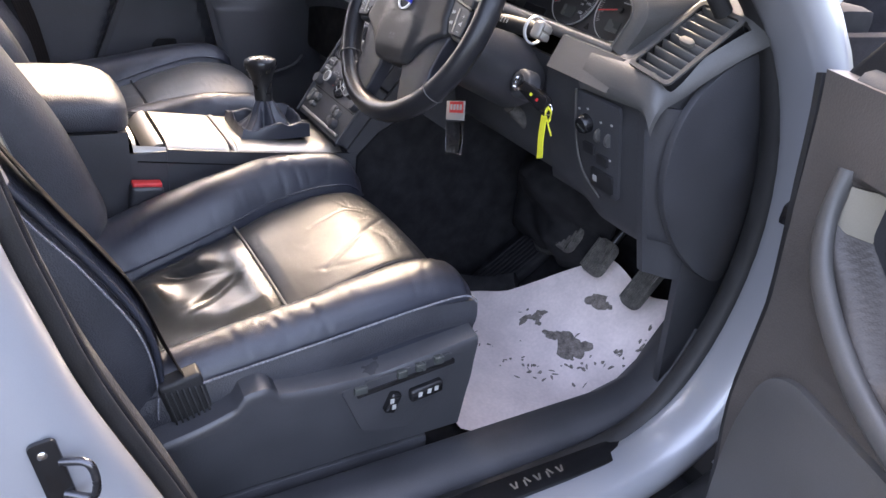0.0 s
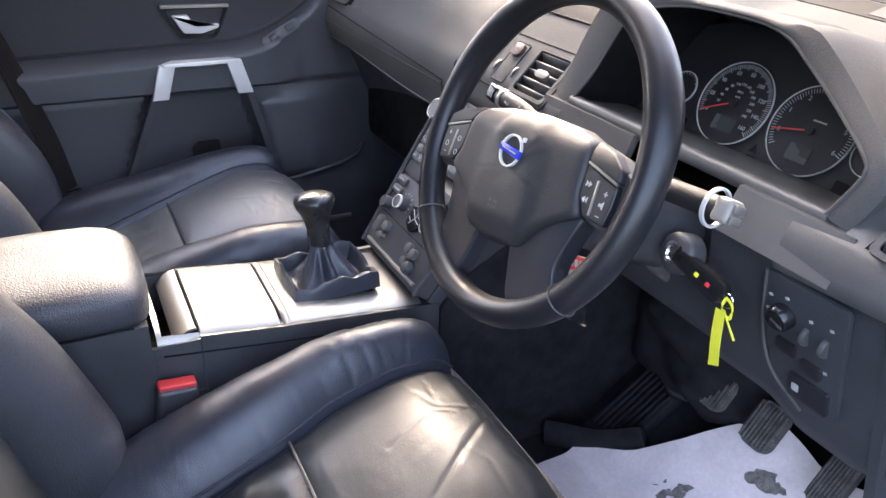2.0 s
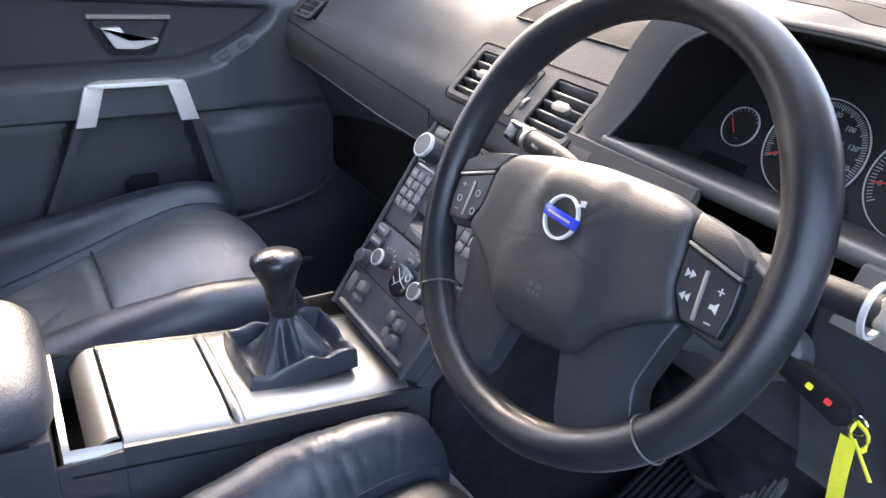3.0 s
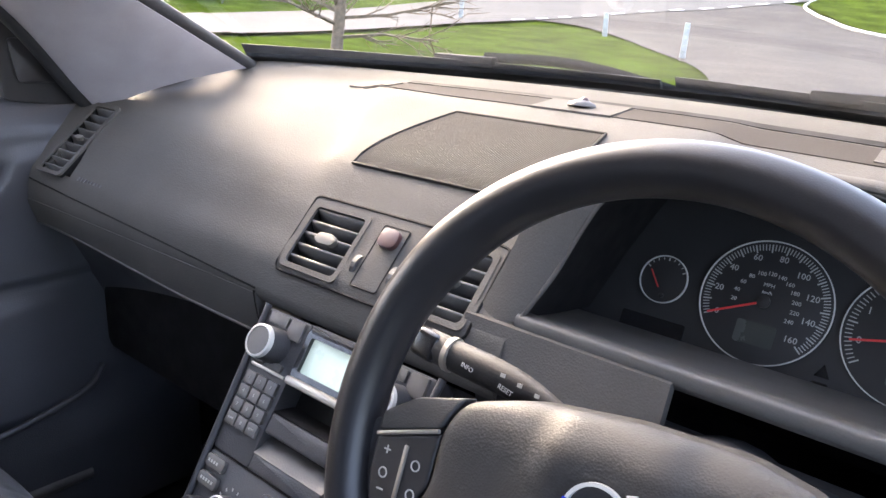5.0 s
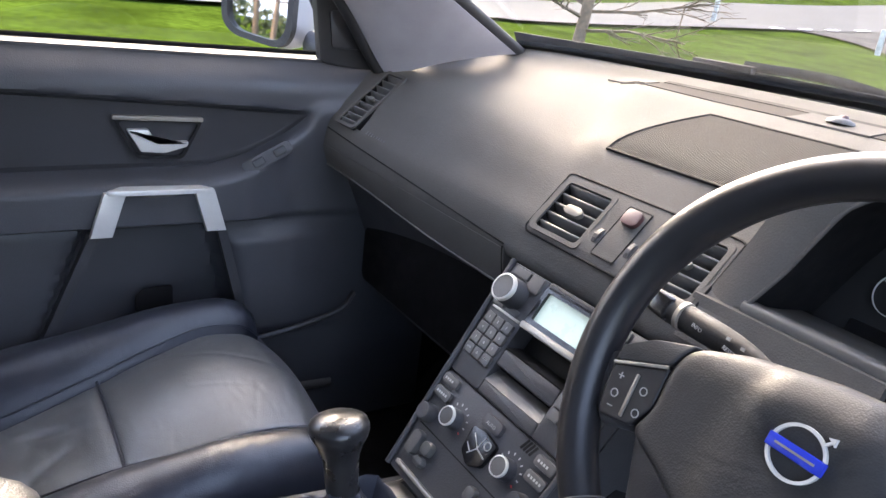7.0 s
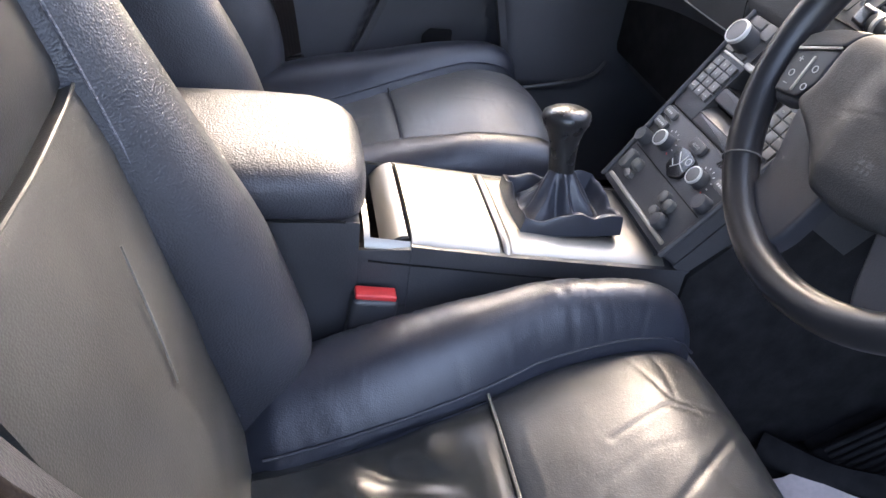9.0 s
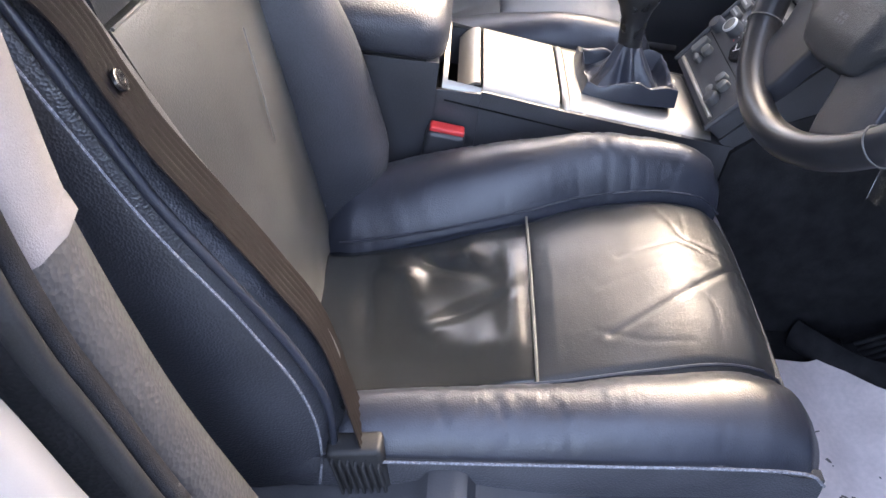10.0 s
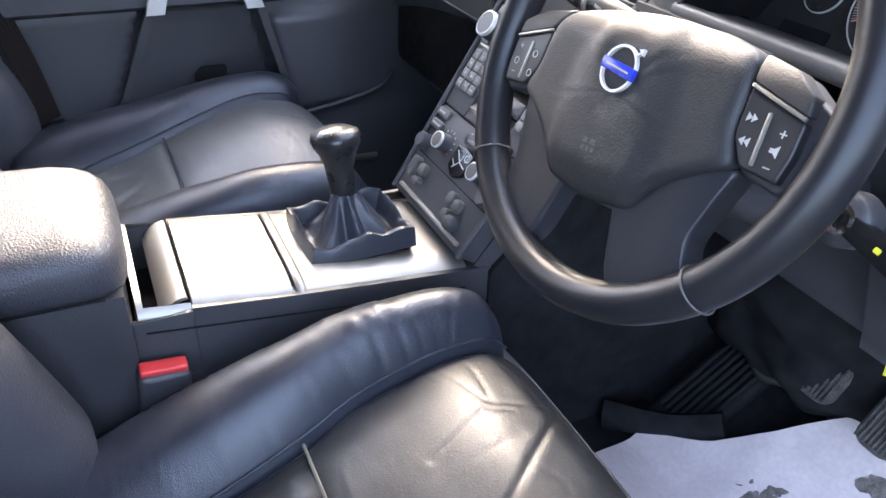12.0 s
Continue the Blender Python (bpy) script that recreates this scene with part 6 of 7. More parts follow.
passenger, PB = front_seat(-.395, -.03, .03, -1, "black leather passenger seat with a creased cushion", .55)
# scuff on the driver's backrest
part("scratch", tube([DB @ Vector((-x_, h_, .0005 + .016 * math.sin(math.pi * (h_ + .05) / .67) + .010 * math.cos(math.pi * x_ / .29) - .019)) for x_, h_ in ((-.045, .33), (-.030, .27), (-.015, .215))], .0012, 5, steps=10), "piping", driver)


def buckle(x, y, z, tilt):
    b = thing("belt_buckle", "black seat belt buckle with a red release button", "buckle", group="belt buckles")
    m = pose(x, y, z, tilt, 0, 0)
    part("stalk", box((.028, .056, .17), m @ Matrix.Translation((0, 0, -.094)), .008, 3), "plastic", b)
    part("release_button", box((.020, .050, .009), m @ Matrix.Translation((0, 0, -.0075)), .003, 3), "red", b, "red release button")
    return b


buckle(.126, -.160, .812, -6)
buckle(-.128, -.20, .80, -6)

# ---------------------------------------------------------------- driver's seat belt
belt = thing("seat_belt", "brown-grey seat belt hanging along the driver's seat", "seat belt")
BELT = smooth_path([(.72, -.56, 1.46), (.655, -.475, 1.27), (.613, -.419, 1.172), (.612, -.390, 1.115), (.611, -.370, 1.075), (.600, -.332, 1.005), (.598, -.297, .95), (.595, -.261, .883), (.606, -.230, .79), (.622, -.212, .752)], 80)
BELT_N = Vector((-.13, .78, .42)).normalized()


def ribbon(P, w, nrm, thick):
    def f(u, v):
        i = min(len(P) - 1, round(v * (len(P) - 1)))
        d = (P[min(i + 1, len(P) - 1)] - P[max(i - 1, 0)]).normalized()
        side = d.cross(Vector(nrm)).normalized()
        return P[i] + side * lerp(-w / 2, w / 2, u) + Vector(nrm).normalized() * .0008 * math.sin(12 * math.pi * u)
    return sheet(f, 24, len(P) - 1, thick)


part("webbing", ribbon(BELT, .047, BELT_N, .0012), "webbing", belt)
part("lower_sleeve", box((.026, .054, .10), pose(.630, -.214, .722, 14, 0, 0), .006, 3), "rubber", belt)
for k in range(7):
    part("sleeve_rib", box((.032, .003, .074), pose(.6328, lerp(-.236, -.192, k / 6), .722, 14, 0, 0), .001, 1), "rubber", belt)
part("stop_button", lathe([(.008, 0), (.0075, .002), (.004, .003), (.003, .0025), (.001, .0025)], frame_m(Vector((.614, -.388, 1.118)) + BELT_N * .001, (1, 0, .3), BELT_N.cross(Vector((1, 0, .3)))), 20), "gloss", belt)
TM = frame_m(Vector((.640, -.437, 1.217)) + BELT_N * .004, (-.55, .45, -.70), BELT_N.cross(Vector((-.55, .45, -.70))))
tongue = part("tongue", box((.060, .050, .012), TM @ Matrix.Translation((-.022, 0, .004)), .005, 3), "gloss", belt, "black and chrome belt tongue")
part("tongue_blade", ring(rounded(.036, .030, .004), rounded(.018, .014, .003), .003, TM @ Matrix.Translation((.024, .002, .004))), "chrome", tongue)
part("slot_plate", box((.014, .034, .006), TM @ Matrix.Translation((.006, 0, .008)), .003), "chrome", tongue)

pbelt = thing("seat_belt", "grey seat belt hanging beside the passenger seat", "seat belt")
part("webbing", ribbon(smooth_path([(-.705, -.45, 1.42), (-.675, -.34, 1.15), (-.652, -.285, .96), (-.645, -.268, .89), (-.640, -.254, .80)], 40), .047, (.75, .62, .2), .0012), "webbing", pbelt)
part("anchor", box((.02, .05, .045), pose(-.640, -.250, .775, 12, 0, 0), .006, 3), "gloss", pbelt, "black belt anchor")

# ---------------------------------------------------------------- passenger door
door = tagged(new("door_1"), "closed black passenger door with silver grab handle", "car door", kind="structure")


def arm_top(y):
    return curve((-.7, -.09, .118, .20, .27, .315, .34, .5), (1.045, 1.063, 1.068, 1.085, 1.118, 1.150, 1.19, 1.2), y)


def groove(y):
    return interp((-.7, -.08, .325, .5), (1.212, 1.190, 1.170, 1.165), y)


def door_x(y, z):
    x = -.703 - .045 * ease(1.195, 1.275, z) ** 1.5
    inset = ease(groove(y) + .004, groove(y) - .008, z) if z > arm_top(y) - .02 else 1
    inset *= ease(arm_top(y) - .004, arm_top(y) + .010, z) * (1 - ease(.30, .335, y))
    x -= .024 * inset
    band = ease(.968, .985, z) * ease(arm_top(y) + .006, arm_top(y) - .022, z) * (1 - ease(.20, .30, y) * .75)
    x += .042 * band
    low = ease(.975, .955, z)
    x += low * (.004 + .014 * ease(.5, .75, (.96 - z) / .4))
    # pocket bulges on either side of the middle hollow
    a0, a1 = lerp(-.055, -.17, (.98 - z) / .3), lerp(.150, .215, (.98 - z) / .3)
    hollow = ease(a0 - .01, a0 + .012, y) * (1 - ease(a1 - .012, a1 + .01, y)) * low
    x -= .052 * hollow
    front = ease(a1, a1 + .03, y) * (1 - ease(.30, .44, y + .35 * max(0, z - .84))) * ease(.725, .76, z) * ease(.958, .93, z)
    x += .020 * front
    return x


part("panel", surf(steps(-.78, .62, 140), steps(.50, 1.262, 140), lambda y, z: (door_x(y, z), y, z), None, (-.02, 0, 0)), "door_plastic", door)


def inset_point(u, v):
    y = lerp(-.78, .322, u)
    z = lerp(arm_top(y) + .004, groove(y) - .003, v)
    return Vector((door_x(y, z) + .0015, y, z))


part("inset_panel", sheet(inset_point, 90, 24, .001), "door_inset", door)
part("upper_rail", surf(steps(-.78, .42, 20), [0, .2, .5, .8, 1], lambda y, v: (lerp(-.738, -.775, v), y, 1.262 + .004 * v), None, .01), "door_plastic", door)
part("window_seal", tube([(-.780, -.75, 1.267), (-.780, -.2, 1.267), (-.780, .37, 1.267)], .006, 8, steps=10), "matt", door)
part("outer_skin", sheet(lambda u, v: (lerp(-.80, -.93, math.sin(v * math.pi / 2)), lerp(-.8, .62, u), lerp(1.238, .5, v)), 10, 12, .01), "paint", door, "silver painted outer skin")
part("window_frame", tube([(-.79, .40, 1.262), (-.765, .33, 1.40), (-.72, .12, 1.55), (-.67, -.10, 1.66), (-.655, -.5, 1.68), (-.66, -.74, 1.67)], .016, 8, steps=30), "rubber", door)
part("window_frame", tube([(-.79, -.74, 1.262), (-.72, -.75, 1.5), (-.66, -.76, 1.67)], .03, 8, steps=10), "rubber", door)
pane = part("pane", sheet(lambda u, v: (-.793 + .125 * v, lerp(-.73, lerp(.39, -.08, v), u), lerp(1.255, 1.665, v)), 12, 12, .004), "glass", door)
pane.visible_shadow = False
sail = part("sail_panel", slab(polyround([(.352, 1.258), (.500, 1.240), (.44, 1.335), (.33, 1.47), (.325, 1.44)], .012), .02, frame_m((-.752, 0, 0), (0, 1, 0), (0, .0, 1)), .005), "rubber", door)
part("tweeter", slab(polyround([(.372, 1.285), (.432, 1.285), (.424, 1.33), (.395, 1.352), (.362, 1.352)], .008), .004, frame_m((-.732, 0, 0), (0, 1, 0), (0, 0, 1)), .0015), "key", sail)
# inner handle in its bowl
HB = frame_m((-.727, .063, 1.118), (0, 1, 0), (0, 0, 1))            # x forward, y up, z into the cabin
bowl = part("handle_bowl", ring(polyround([(-.073, .036), (.073, .033), (.040, -.036), (-.038, -.034)], .012), polyround([(-.066, .030), (.066, .027), (.036, -.030), (-.034, -.028)], .010), .010, HB, .002), "gloss", door)
part("bowl_top", box((.146, .008, .012), HB @ Matrix.Translation((0, .034, .006)) @ pose(0, 0, 0, 0, 0, -1), .003), "beige", bowl)
part("bowl_back", slab(polyround([(-.068, .032), (.068, .029), (.038, -.032), (-.036, -.030)], .010), .002, HB @ Matrix.Translation((0, 0, .0))), "black", bowl)
part("pull_lever", slab(polyround([(-.052, .016), (-.018, .017), (-.006, -.004), (.048, -.004), (.046, -.013), (.010, -.024), (-.030, -.022)], .004), .012, HB @ Matrix.Translation((0, 0, .004)), .004), "bright", bowl, "satin silver door pull")
# grab handle
GH = part("grab_handle", slab(polyround([(-.684, .004), (-.684, .100), (-.646, .138), (-.641, .128), (-.641, -.024), (-.646, -.034)][::-1], .006), .008, pose(0, 0, 1.0425), .003), "bright", door, "satin silver grab handle")
part("handle_basin", sheet(lambda u, v: Vector((lerp(-.690, -.655, v), lerp(.010, .094, u), 1.044 - .012 * max(0.0, math.sin(math.pi * u) * math.sin(math.pi * v)) ** .5)), 12, 8, .003), "silver", GH)
for y0, y1, yy in ((-.018, -.042, -.030), (.122, .142, .133)):
    part("handle_leg", slab([(y0 - .018, 1.046), (y0 + .016, 1.046), (y1 + .017, .972), (y1 - .017, .972)], .012, frame_m((-.656, 0, 0), (0, 1, 0), (0, 0, 1)), .004), "bright", GH)
for y0, y1 in ((-.052, -.165), (.152, .225)):
    part("pocket_fin", sheet(lambda u, v: (lerp(-.668, -.690, v), lerp(y0, y1, v) + lerp(-.008, .008, u), lerp(.975, .70, v)), 2, 10, .02), "plastic", door)
part("pocket_lip", tube([(-.668, .20, .735), (-.662, .30, .752), (-.668, .40, .775), (-.69, .44, .80)], .006, 8, steps=12), "plastic", door)
part("lower_rail", tube([(-.69, -.6, .62), (-.688, 0, .61), (-.69, .40, .60)], .012, 8, steps=12), "plastic_grey", door)
part("pocket_notch", slab(polyround([(.02, .80), (.085, .80), (.085, .845), (.035, .845), (.02, .83)], .006), .004, frame_m((-.722, 0, 0), (0, 1, 0), (0, 0, 1)), .001), "black", door)
SWM = frame_m((-.676, .238, 1.093), (.04, .87, .48), (-.35, -.48, .85))
sw = part("window_switch_panel", slab(rounded(.095, .026, .008), .005, SWM @ Matrix.Translation((0, 0, .002)), .002), "plastic", door)
for x_ in (-.018, .024):
    part("window_switch", box((.022, .014, .008), SWM @ Matrix.Translation((x_, 0, .006)), .003), "key", sw)

# wing mirror
MC = Vector((-1.015, .330, 1.338))
MM = frame_m(MC, (.87, .5, 0), (-.02, .035, 1))                          # z away from the driver's eye is -z; glass faces the cabin
mir = thing("wing_mirror", "silver wing mirror in a black frame on the passenger door", "mirror")
mo = polyround([(-.098, .075), (.075, .085), (.10, .06), (.098, -.055), (.07, -.085), (-.06, -.072), (-.095, -.045)], .03, 6)
part("frame", ring(mo, [(x * .84, y * .84) for x, y in mo], .016, MM @ Matrix.Translation((0, 0, -.004)), .004), "rubber", mir)
part("mirror_glass", slab([(x * .86, y * .86) for x, y in mo], .003, MM @ Matrix.Translation((0, 0, .0))), "mirror", mir, "clean mirror glass")
part("case", loft([[MM @ Vector((x * k, y * k, z)) for x, y in mo] for k, z in ((1.0, -.003), (1.04, -.02), (1.0, -.06), (.85, -.09), (.5, -.105))]), "paint", mir, "silver painted case")
part("foot", tube([(-.93, .415, 1.272), (-.87, .425, 1.262), (-.79, .43, 1.255)], .028, 12, steps=8, flat=.8), "plastic", mir)

# ---------------------------------------------------------------- driver's door opening
sill = tagged(new("trim_sill"), "black sill cover with a scuff plate in the open doorway", "door sill", kind="structure")
part("sill_cover", loft([[Vector((x, y, z)) for x, z in ((.63, .455), (.655, .535), (.68, .562), (.745, .560), (.760, .545), (.765, .46))] for y in (-.5, -.2, .1, .35, .50)] +
                        [[Vector((x, y, z)) for x, z in ((.635, .46 + q), (.66, .54 + q), (.685, .566 + q), (.742, .562 + q), (.757, .547 + q), (.765, .46))] for y, q in ((.56, .015), (.61, .06), (.645, .13))]), "plastic", sill)
SP = part("scuff_plate", slab(polyround([(.780, -.02), (.822, -.02), (.826, .44), (.812, .472), (.784, .474)], .008), .006, pose(0, 0, .551), .002), "gloss", sill, "gloss black scuff plate")
for k, w_ in enumerate((.016, .02, .016, .02, .016)):
    part("lettering_bar", box((.012, .003, .0008), pose(.803 + .002 * (k % 2), .215 + .022 * k, .5575, 0, 0, 12 * (-1) ** k), 0), "silver", SP)
    part("lettering_bar", box((.012, .003, .0008), pose(.803 - .002 * (k % 2), .222 + .022 * k, .5575, 0, 0, -25 * (-1) ** k), 0), "silver", SP)


def door_frame(pts, w, th, name, mat, parent, n=16, steps_=40, e=3.0, label=""):
    """A rounded-rectangular bar along a path in the car's side."""
    P = smooth_path(pts, steps_)
    secs = []
    for i, p in enumerate(P):
        d = (P[min(i + 1, len(P) - 1)] - P[max(i - 1, 0)]).normalized()
        side = Vector((1, 0, 0))
        nrm = d.cross(side).normalized()
        loop = []
        for k in range(n):
            a = 2 * math.pi * k / n
            c, s = math.cos(a), math.sin(a)
            loop.append(p + side * w * abs(c) ** (2 / e) * math.copysign(1, c) + nrm * th * abs(s) ** (2 / e) * math.copysign(1, s))
        secs.append(loop)
    return part(name, loft(secs), mat, parent, label)


shell = tagged(new("wall_doorway"), "silver painted door aperture with black rubber seal", "car body", kind="structure")
AP = [(.835, -.62, .520), (.835, 0, .520), (.835, .36, .522), (.835, .50, .552), (.838, .585, .64), (.84, .635, .78), (.838, .645, .94), (.825, .615, 1.10), (.80, .545, 1.24), (.765, .40, 1.37), (.71, .13, 1.55), (.66, -.2, 1.66), (.65, -.8, 1.68)]
door_frame(AP, .050, .032, "aperture", "paint", shell, label="silver blue painted aperture")
door_frame([(x - .055, y - .012 * (1 if z > .6 else 0), z + .006) for x, y, z in AP], .020, .024, "seal", "rubber", shell)
door_frame([(.905, .60, .52), (.91, .69, .64), (.91, .73, .85), (.905, .73, 1.1), (.89, .66, 1.28)], .022, .05, "outer_lip", "paint", shell)
door_frame([(.905, -.62, .44), (.905, .30, .44), (.910, .52, .462), (.916, .66, .53)], .028, .055, "sill_trim", "rubber", shell, label="black rubber outer sill trim")
part("wing_panel", sheet(lambda u, v: (lerp(.92, .90, v), lerp(.72, 1.9, u), lerp(.40, 1.20, v)), 8, 8, .02), "paint", shell)
part("under_sill", box((.12, 1.4, .12), pose(.86, -.1, .40), .02), "plastic", shell)
part("under_sill", box((.16, .50, .16), pose(.84, .83, .42), .02), "rubber", shell)
part("kick_panel", surf(steps(0, 1, 12), steps(0, 1, 16), lambda u, v: (.722 - .02 * u, lerp(.600 - .10 * v, .80, u), lerp(.46, 1.10, v)), None, (.012, 0, 0)), "plastic", shell)
dc = part("door_check", box((.05, .05, .03), pose(.875, .575, 1.0, 0, 0, 20), .006), "gloss", shell, "black door check strap")
part("check_roller", lathe([(.012, -.016), (.014, -.012), (.014, .012), (.012, .016)], pose(.888, .548, 1.0)), "gloss", dc)
# rounded fuse cover on the dash end
end_cover = part("end_cover", slab(polyround([(.416, 1.075), (.440, 1.135), (.484, 1.175), (.560, 1.202), (.595, 1.15), (.636, 1.0), (.648, .84), (.630, .800), (.560, .835), (.480, .905), (.425, .990)], .04, 6), .012, frame_m((.738, 0, 0), (0, 1, 0), (0, 0, 1)) , .006), "plastic", dash, "dark curved end cover")
part("end_wall", surf(steps(0, 1, 14), steps(0, 1, 12), lambda u, v: (.733 - .02 * ease(.25, 0, u), lerp(.392 + .085 * v ** 1.1, .66, u), lerp(lerp(1.10, 1.24, ease(.0, .5, u)), lerp(.835, .79, u), v)), None, (-.012, 0, 0)), "plastic", dash)

# centre pillar
pillar = tagged(new("trim_pillar_centre"), "centre pillar with pale upper cover and painted outside", "pillar", kind="structure")
BP = [(.0, -.185, .45), (.0, -.272, .70), (.0, -.345, .893), (.0, -.376, 1.0), (.0, -.402, 1.11), (.0, -.450, 1.35), (.0, -.53, 1.66)]
door_frame([(.837 - .13 * max(0, z - 1.2), y - .076, z) for _, y, z in BP], .043, .090, "outer_panel", "paint", pillar, label="silver painted pillar face")
door_frame([(.789 - .15 * max(0, z - 1.15), y + .018, z) for _, y, z in BP], .005, .009, "seal", "rubber", pillar)
door_frame([(.777 - .15 * max(0, z - 1.15), y + .018, z) for _, y, z in BP], .008, .012, "carpet_edge", "carpet", pillar)
door_frame([(.742 - .16 * max(0, z - 1.1), y - .066, z) for _, y, z in BP[:5]], .040, .090, "lower_cover", "pillar_low", pillar)
door_frame([(.739 - .16 * max(0, z - 1.1), y - .066, z) for _, y, z in [(.0, -.393, 1.075)] + BP[4:]], .043, .092, "upper_cover", "cloth_grey", pillar, label="pale fabric upper cover")
stk = part("striker_plate", slab(rounded(.022, .084, .006), .004, frame_m((.879, -.374, .895), (0, 1, .15), (0, -.15, 1)), .002), "gloss", pillar)
part("striker_loop", tube([(.882, -.368, .912), (.895, -.350, .916), (.898, -.345, .899), (.896, -.349, .878), (.882, -.368, .876)], .0036, 8, steps=20), "gunmetal", stk)
for z_ in (.924, .866):
    part("bolt", lathe([(.004, 0), (.004, .002), (.0025, .003)], frame_m((.882, -.380, z_), (0, 1, 0), (0, 0, 1)), 12), "chrome", stk)

# ---------------------------------------------------------------- open driver's door
OD = frame_m((.905, .47, 0), (.94, -.34, 0), (0, 0, 1))             # x along the door from its hinge, y up, z into the cabin side
door2 = tagged(new("door_2"), "open driver's door with black trim and grey bowl", "car door", kind="structure")


def front_edge(z):
    return curve((.38, .663, .728, .782, .911, 1.0, 1.07, 1.176, 1.25), (.11, .068, .053, .046, .049, .035, .020, -.002, -.026), z)


def door2_d(s, z):
    d = .010 * math.sin(math.pi * min(1, max(0, (z - .4) / .86)))
    arm = ease(.90, .93, z) * ease(1.04, .98, z) * ease(.12, .2, s)
    d += .010 * arm
    d -= .045 * ease(.080, .112, s) * ease(-.004, .016, z - 1.052 + .68 * (min(s, .24) - .092)) * ease(1.122, 1.108, z)
    return d


part("panel", surf(steps(0, 1, 140), steps(.38, 1.215, 120), lambda u, z: OD @ Vector((lerp(front_edge(z), 1.0, u), z, door2_d(lerp(front_edge(z), 1.0, u), z))), None, (.0102, .0282, 0)), "door_trim", door2)
part("armrest_edge", tube([OD @ Vector(q) for q in ((.076, 1.125, .0), (.090, 1.055, .012), (.135, 1.0, .022), (.235, .940, .03), (.36, .90, .03))], .016, 12, steps=24, flat=.7), "plastic_grey", door2, "grey armrest edge")
part("sail_panel", slab(polyround([(-.02, 1.205), (.34, 1.205), (.30, 1.50), (.16, 1.42)], .02), .02, OD @ Matrix.Translation((0, 0, -.045)), .004), "rubber", door2)
part("edge", sheet(lambda u, v: OD @ Vector((front_edge(lerp(.38, 1.21, v)) - .004, lerp(.38, 1.21, v), lerp(-.07, .004, u))), 4, 20, .01), "rubber", door2)
part("outer_skin", sheet(lambda u, v: OD @ Vector((lerp(-.05, 1.0, u), lerp(.38, 1.21, v), -.15 + .03 * math.sin(math.pi * v))), 8, 10, .01), "paint", door2)
part("pocket_cover", slab(polyround([(.10, .42), (.075, .75), (.105, .878), (.95, .878), (.95, .42)], .07, 8), .014, OD @ Matrix.Translation((0, 0, .008)), .006), "plastic_grey", door2, "grey lower door pocket with a rounded corner")
part("switch_panel", slab(polyround([(.11, 1.108), (.115, 1.055), (.25, .965), (.52, .95), (.52, 1.108)], .012), .004, OD @ Matrix.Translation((0, 0, -.036)), .001), "plastic", door2, "dark switch panel inside the bowl")
part("bowl_wall", sheet(lambda u, v: OD @ Vector((lerp(.082, .116, u), lerp(lerp(1.058, 1.052, u), 1.110, v), lerp(.004, -.034, u ** 1.3))), 8, 8, .002), "silver", door2, "pale silver front wall of the bowl")
for x_, y_, r_ in ((.145, 1.085, .010), (.158, 1.060, .014), (.182, 1.035, .014), (.205, 1.008, .012)):
    sw = part("switch", lathe([(r_, 0), (r_ * .95, .008), (r_ * .4, .0105)], OD @ Matrix.Translation((x_, y_, -.033)) @ pose(0, 0, 0, 20, 0, 0), 18), "gloss", door2)
    part("switch_edge", box((r_ * 1.3, .002, .002), OD @ Matrix.Translation((x_, y_ + r_ * .5, -.0235)), .0006), "silver", sw)
part("top_rail", tube([OD @ Vector((.03, 1.200, -.03)), OD @ Vector((.5, 1.205, -.03)), OD @ Vector((1.0, 1.202, -.03))], .03, 10, steps=8), "dash", door2)
pane2 = part("pane", sheet(lambda u, v: OD @ Vector((lerp(.10 + .3 * v, .98, u), lerp(1.21, 1.62, v), -.05 + .10 * v)), 6, 6, .004), "glass", door2)
pane2.visible_shadow = False
part("window_frame", tube([OD @ Vector((.07, 1.22, -.05)), OD @ Vector((.25, 1.45, .0)), OD @ Vector((.5, 1.62, .05)), OD @ Vector((.98, 1.64, .05))], .025, 8, steps=16), "rubber", door2)
part("hinge", box((.10, .03, .05), pose(.90, .585, .72, 0, 0, -35), .006), "paint", door2)
part("lower_seal", tube([OD @ Vector((-.03, .385, .0)), OD @ Vector((.4, .38, .0)), OD @ Vector((1.0, .385, .0))], .012, 8, steps=8), "rubber", door2)

# ---------------------------------------------------------------- footwell
def mat_z(y):
    return interp((.2, .5, .58, .70, .78), (.457, .460, .510, .632, .71), y)


def mat_fn(u, v):
    y = lerp(.27, .715, v)
    xl = interp((.27, .515, .60, .70, .72), (.185, .187, .30, .395, .41), y)
    xr = interp((.27, .30, .486, .72), (.585, .600, .632, .662), y)
    x = lerp(xl, xr, u)
    curl = .012 * ease(.9, 1, v) * math.sin(9 * u) + .006 * ease(.06, 0, v) + .004 * noise.noise(Vector((x * 9, y * 9, 0)))
    return Vector((x + .006 * noise.noise(Vector((0, y * 22, 4))), y + .006 * noise.noise(Vector((x * 25, 0, 9))), mat_z(y) + .006 + curl))


def mat_at(x, y):
    xl = interp((.27, .515, .60, .70, .72), (.185, .187, .30, .395, .41), y)
    xr = interp((.27, .30, .486, .72), (.585, .600, .632, .662), y)
    return mat_fn((x - xl) / (xr - xl), (y - .27) / .445)


paper = thing("paper_floor_mat", "pale paper floor mat with dark muddy stains in the footwell", "floor mat")
part("sheet", sheet(mat_fn, 40, 40, .0012), "paper", paper)


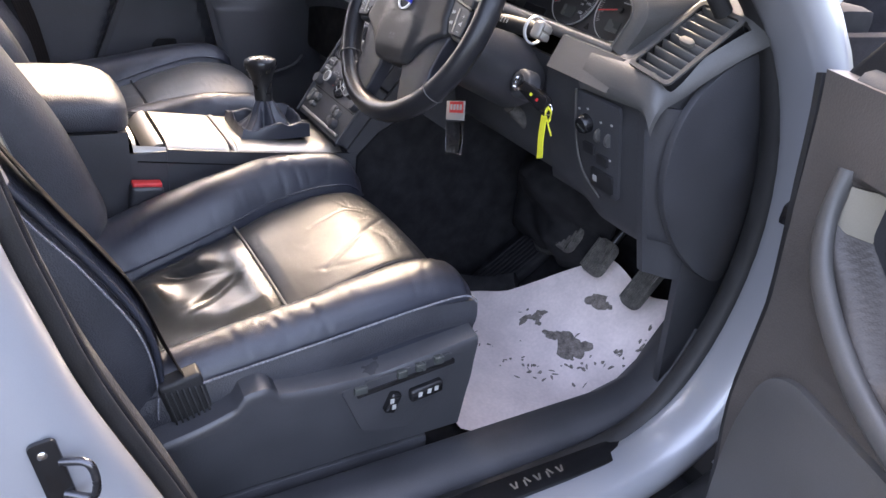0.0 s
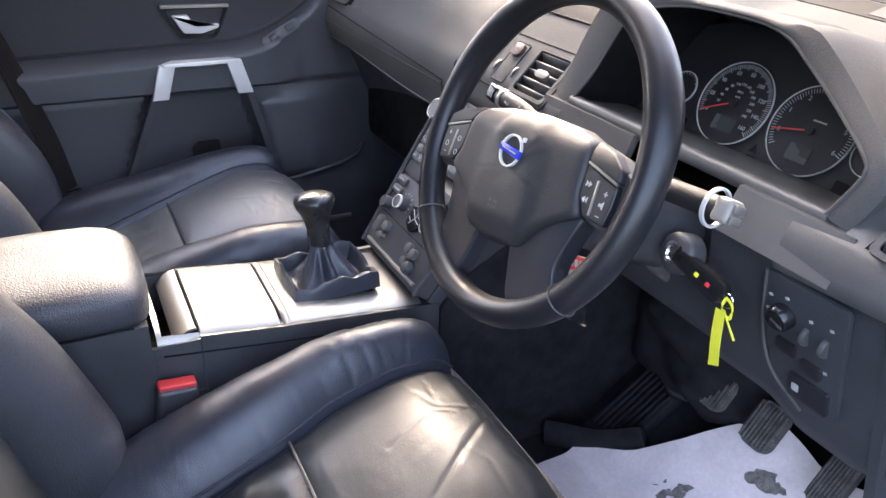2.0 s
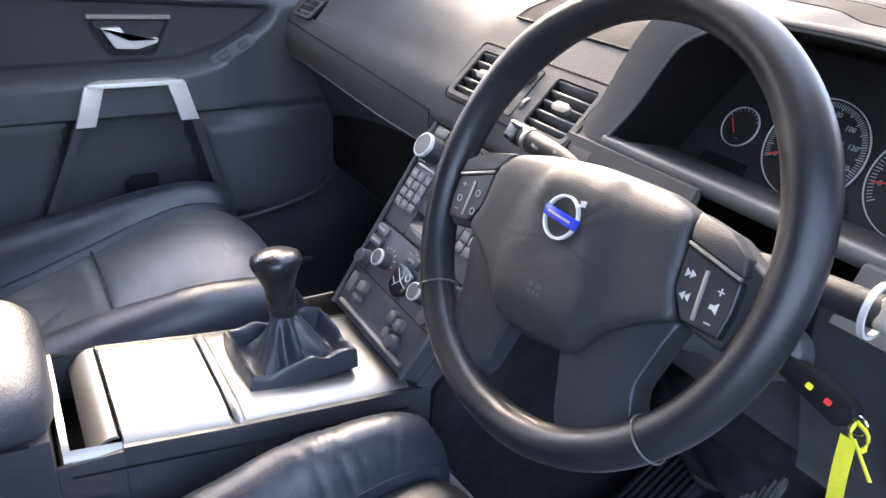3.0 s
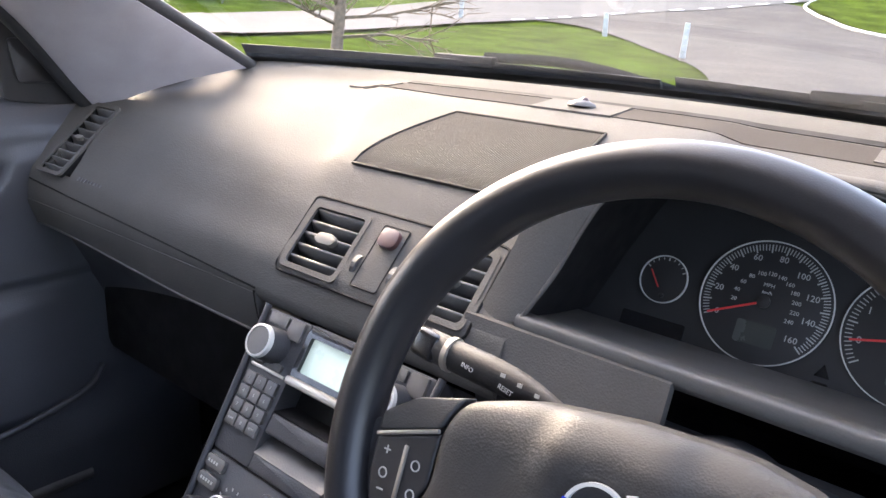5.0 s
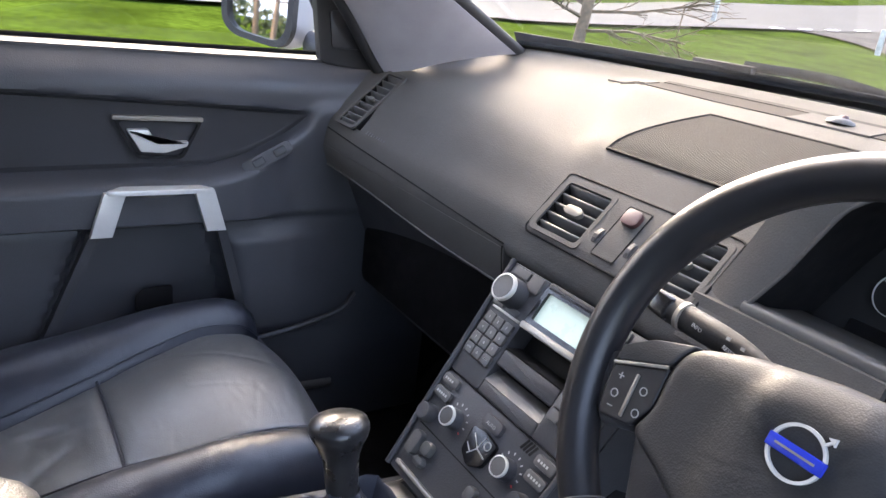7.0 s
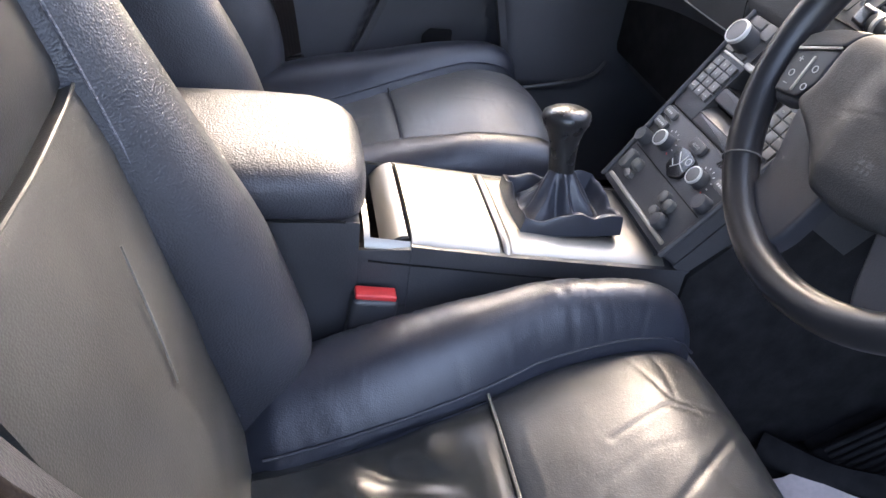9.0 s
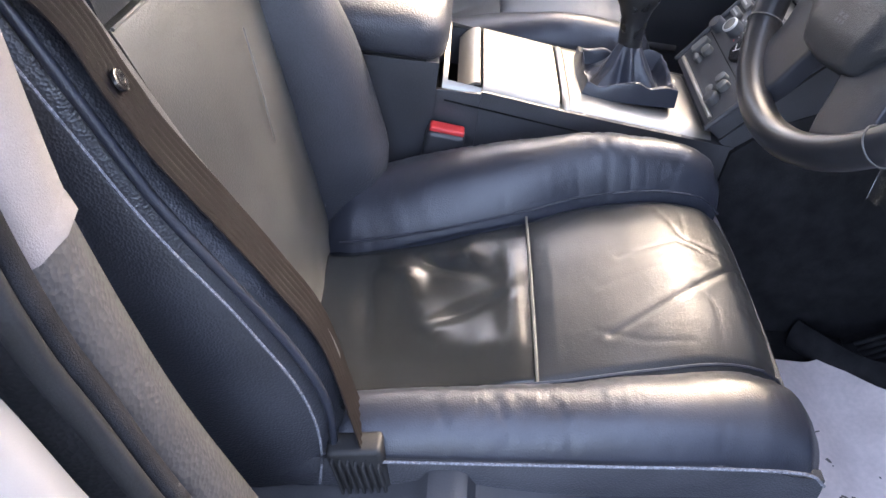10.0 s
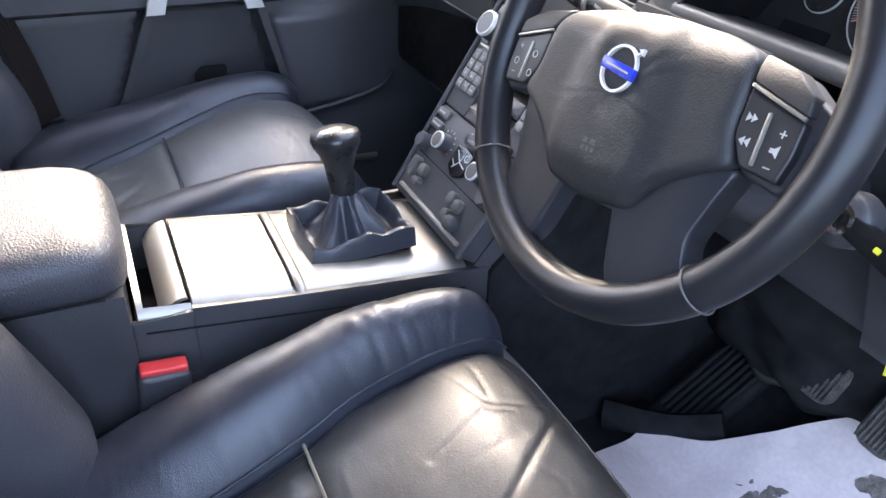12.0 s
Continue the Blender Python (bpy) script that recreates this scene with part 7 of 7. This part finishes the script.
def stain(x, y, rx, ry, ang, seed, n=22, rough_=.35):
    rnd_ = random.Random(seed)
    ph = [rnd_.uniform(0, 6) for _ in range(4)]
    pts = []
    for k in range(n):
        a = 2 * math.pi * k / n
        q = 1 + rough_ * (math.sin(2 * a + ph[0]) * .5 + math.sin(3 * a + ph[1]) * .5 + math.sin(5 * a + ph[2]) * .35 + math.sin(9 * a + ph[3]) * .2)
        u, w = rx * q * math.cos(a), ry * q * math.sin(a)
        pts.append((x + u * math.cos(ang) - w * math.sin(ang), y + u * math.sin(ang) + w * math.cos(ang)))
    bm = bmesh.new()
    c = bm.verts.new(mat_at(x, y) + Vector((0, -.0006, .0012)))
    vs = [bm.verts.new(mat_at(*p) + Vector((0, -.0006, .0009))) for p in pts]
    for k in range(n):
        bm.faces.new((c, vs[k], vs[(k + 1) % n]))
    return bm


for k_, (x_, y_, rx_, ry_, an_) in enumerate(((.500, .577, .042, .018, -.3), (.452, .574, .020, .010, .2), (.528, .585, .024, .014, .4), (.480, .658, .022, .014, .1), (.507, .662, .010, .006, 0),
                                               (.386, .578, .014, .008, .9), (.372, .560, .009, .012, .3), (.402, .574, .008, .006, 0), (.392, .590, .012, .005, .4))):
    part("stain", stain(x_, y_, rx_, ry_, an_, k_), "dirt", paper)
_r = random.Random(4)
for k_ in range(64):
    t_ = _r.random()
    if k_ < 44:
        x_, y_ = lerp(.44, .64, t_) + _r.gauss(0, .012), lerp(.475, .655, t_ ** 1.3) + _r.gauss(0, .016)
    else:
        x_, y_ = _r.uniform(.30, .62), _r.uniform(.38, .60)
    part("mud_speck", stain(min(x_, .635), min(y_, .70), _r.uniform(.0015, .007), _r.uniform(.001, .0035), _r.uniform(0, 3), 100 + k_, 9, .3), "dirt", paper)


def pedal(x, y, z, w, h, tilt, top, name, label):
    p = thing(name, label, "pedal", group="pedals")
    m = pose(x, y, z, tilt, 0, 0)
    pad = part("pad", slab(rounded(w, h, .018), .016, m @ Matrix.Translation((0, 0, -.008)), .005), "pedal", p, "worn ribbed rubber pad")
    for k in range(8):
        part("rib", box((w * .055, h * .86, .005), m @ Matrix.Translation((lerp(-.40, .40, k / 7) * w, 0, .009)), .001, 1), "pedal", pad)
    part("arm", tube([m @ Vector((0, .01, -.008)), Vector((x + .005, y + .07, z + .10)), Vector((x + .01, y + .08, top))], .010, 8, steps=10), "gloss", p)
    return p


pedal(.456, .655, .690, .056, .080, 56, .95, "brake_pedal", "worn rubber brake pedal with its metal arm")
pedal(.353, .660, .690, .056, .076, 56, .95, "clutch_pedal", "worn rubber clutch pedal with its metal arm")
pedal(.585, .650, .700, .046, .105, 54, .90, "accelerator_pedal", "worn rubber accelerator pedal over the mat")
rest = thing("footrest", "dark carpeted footrest beside the clutch", "footrest")
part("pad", box((.10, .24, .03), pose(.205, .66, .545, 35, 0, 0), .01, 3), "carpet", rest)
for k in range(7):
    part("rib", box((.008, .20, .006), pose(.170 + .012 * k, .652, .562, 35, 0, 0), .002, 1), "carpet", rest)
heater = thing("carpet_fold", "black felt bulkhead cover sagging behind the pedals", "carpet")
part("felt", sheet(lambda u, v: Vector((lerp(.12, .44, u), .70 + .05 * noise.noise(Vector((u * 4, v * 4, 1))) - .08 * math.sin(math.pi * u) * math.sin(math.pi * v), lerp(.60, .90, v) + .02 * noise.noise(Vector((u * 6, v * 6, 5))))), 30, 24, .01), "carpet", heater)
joint = thing("steering_joint", "dusty steel steering shaft joint under the dash", "shaft")
part("shaft", tube([(.374, .42, 1.00), (.36, .58, .88), (.34, .74, .78)], .012, 10, steps=8), "pedal", joint)
part("boot", lathe([(.045, 0), (.05, .015), (.035, .025), (.042, .04), (.025, .05)], look((.335, .72, .77), (.37, .5, .93)) @ pose(0, 0, 0, 180, 0, 0), 20), "rubber", joint)
part("bolt", lathe([(.008, 0), (.008, .012), (.004, .014)], pose(.40, .56, .885, 70, 0, 0), 10), "chrome", joint)
floor_cover = thing("floor_cover", "black folded carpet edge in front of the driver's seat", "carpet")
part("fold", tube([(.13, .49, .475), (.21, .555, .49), (.27, .61, .525)], .03, 10, steps=10, flat=.6), "carpet", floor_cover)
part("hem", tube([Vector((lerp(.12, .44, k / 12), .70 - .004 + .02 * math.sin(k), .602 + .006 * math.sin(2.1 * k))) for k in range(13)], .008, 8, steps=30), "rubber", heater)
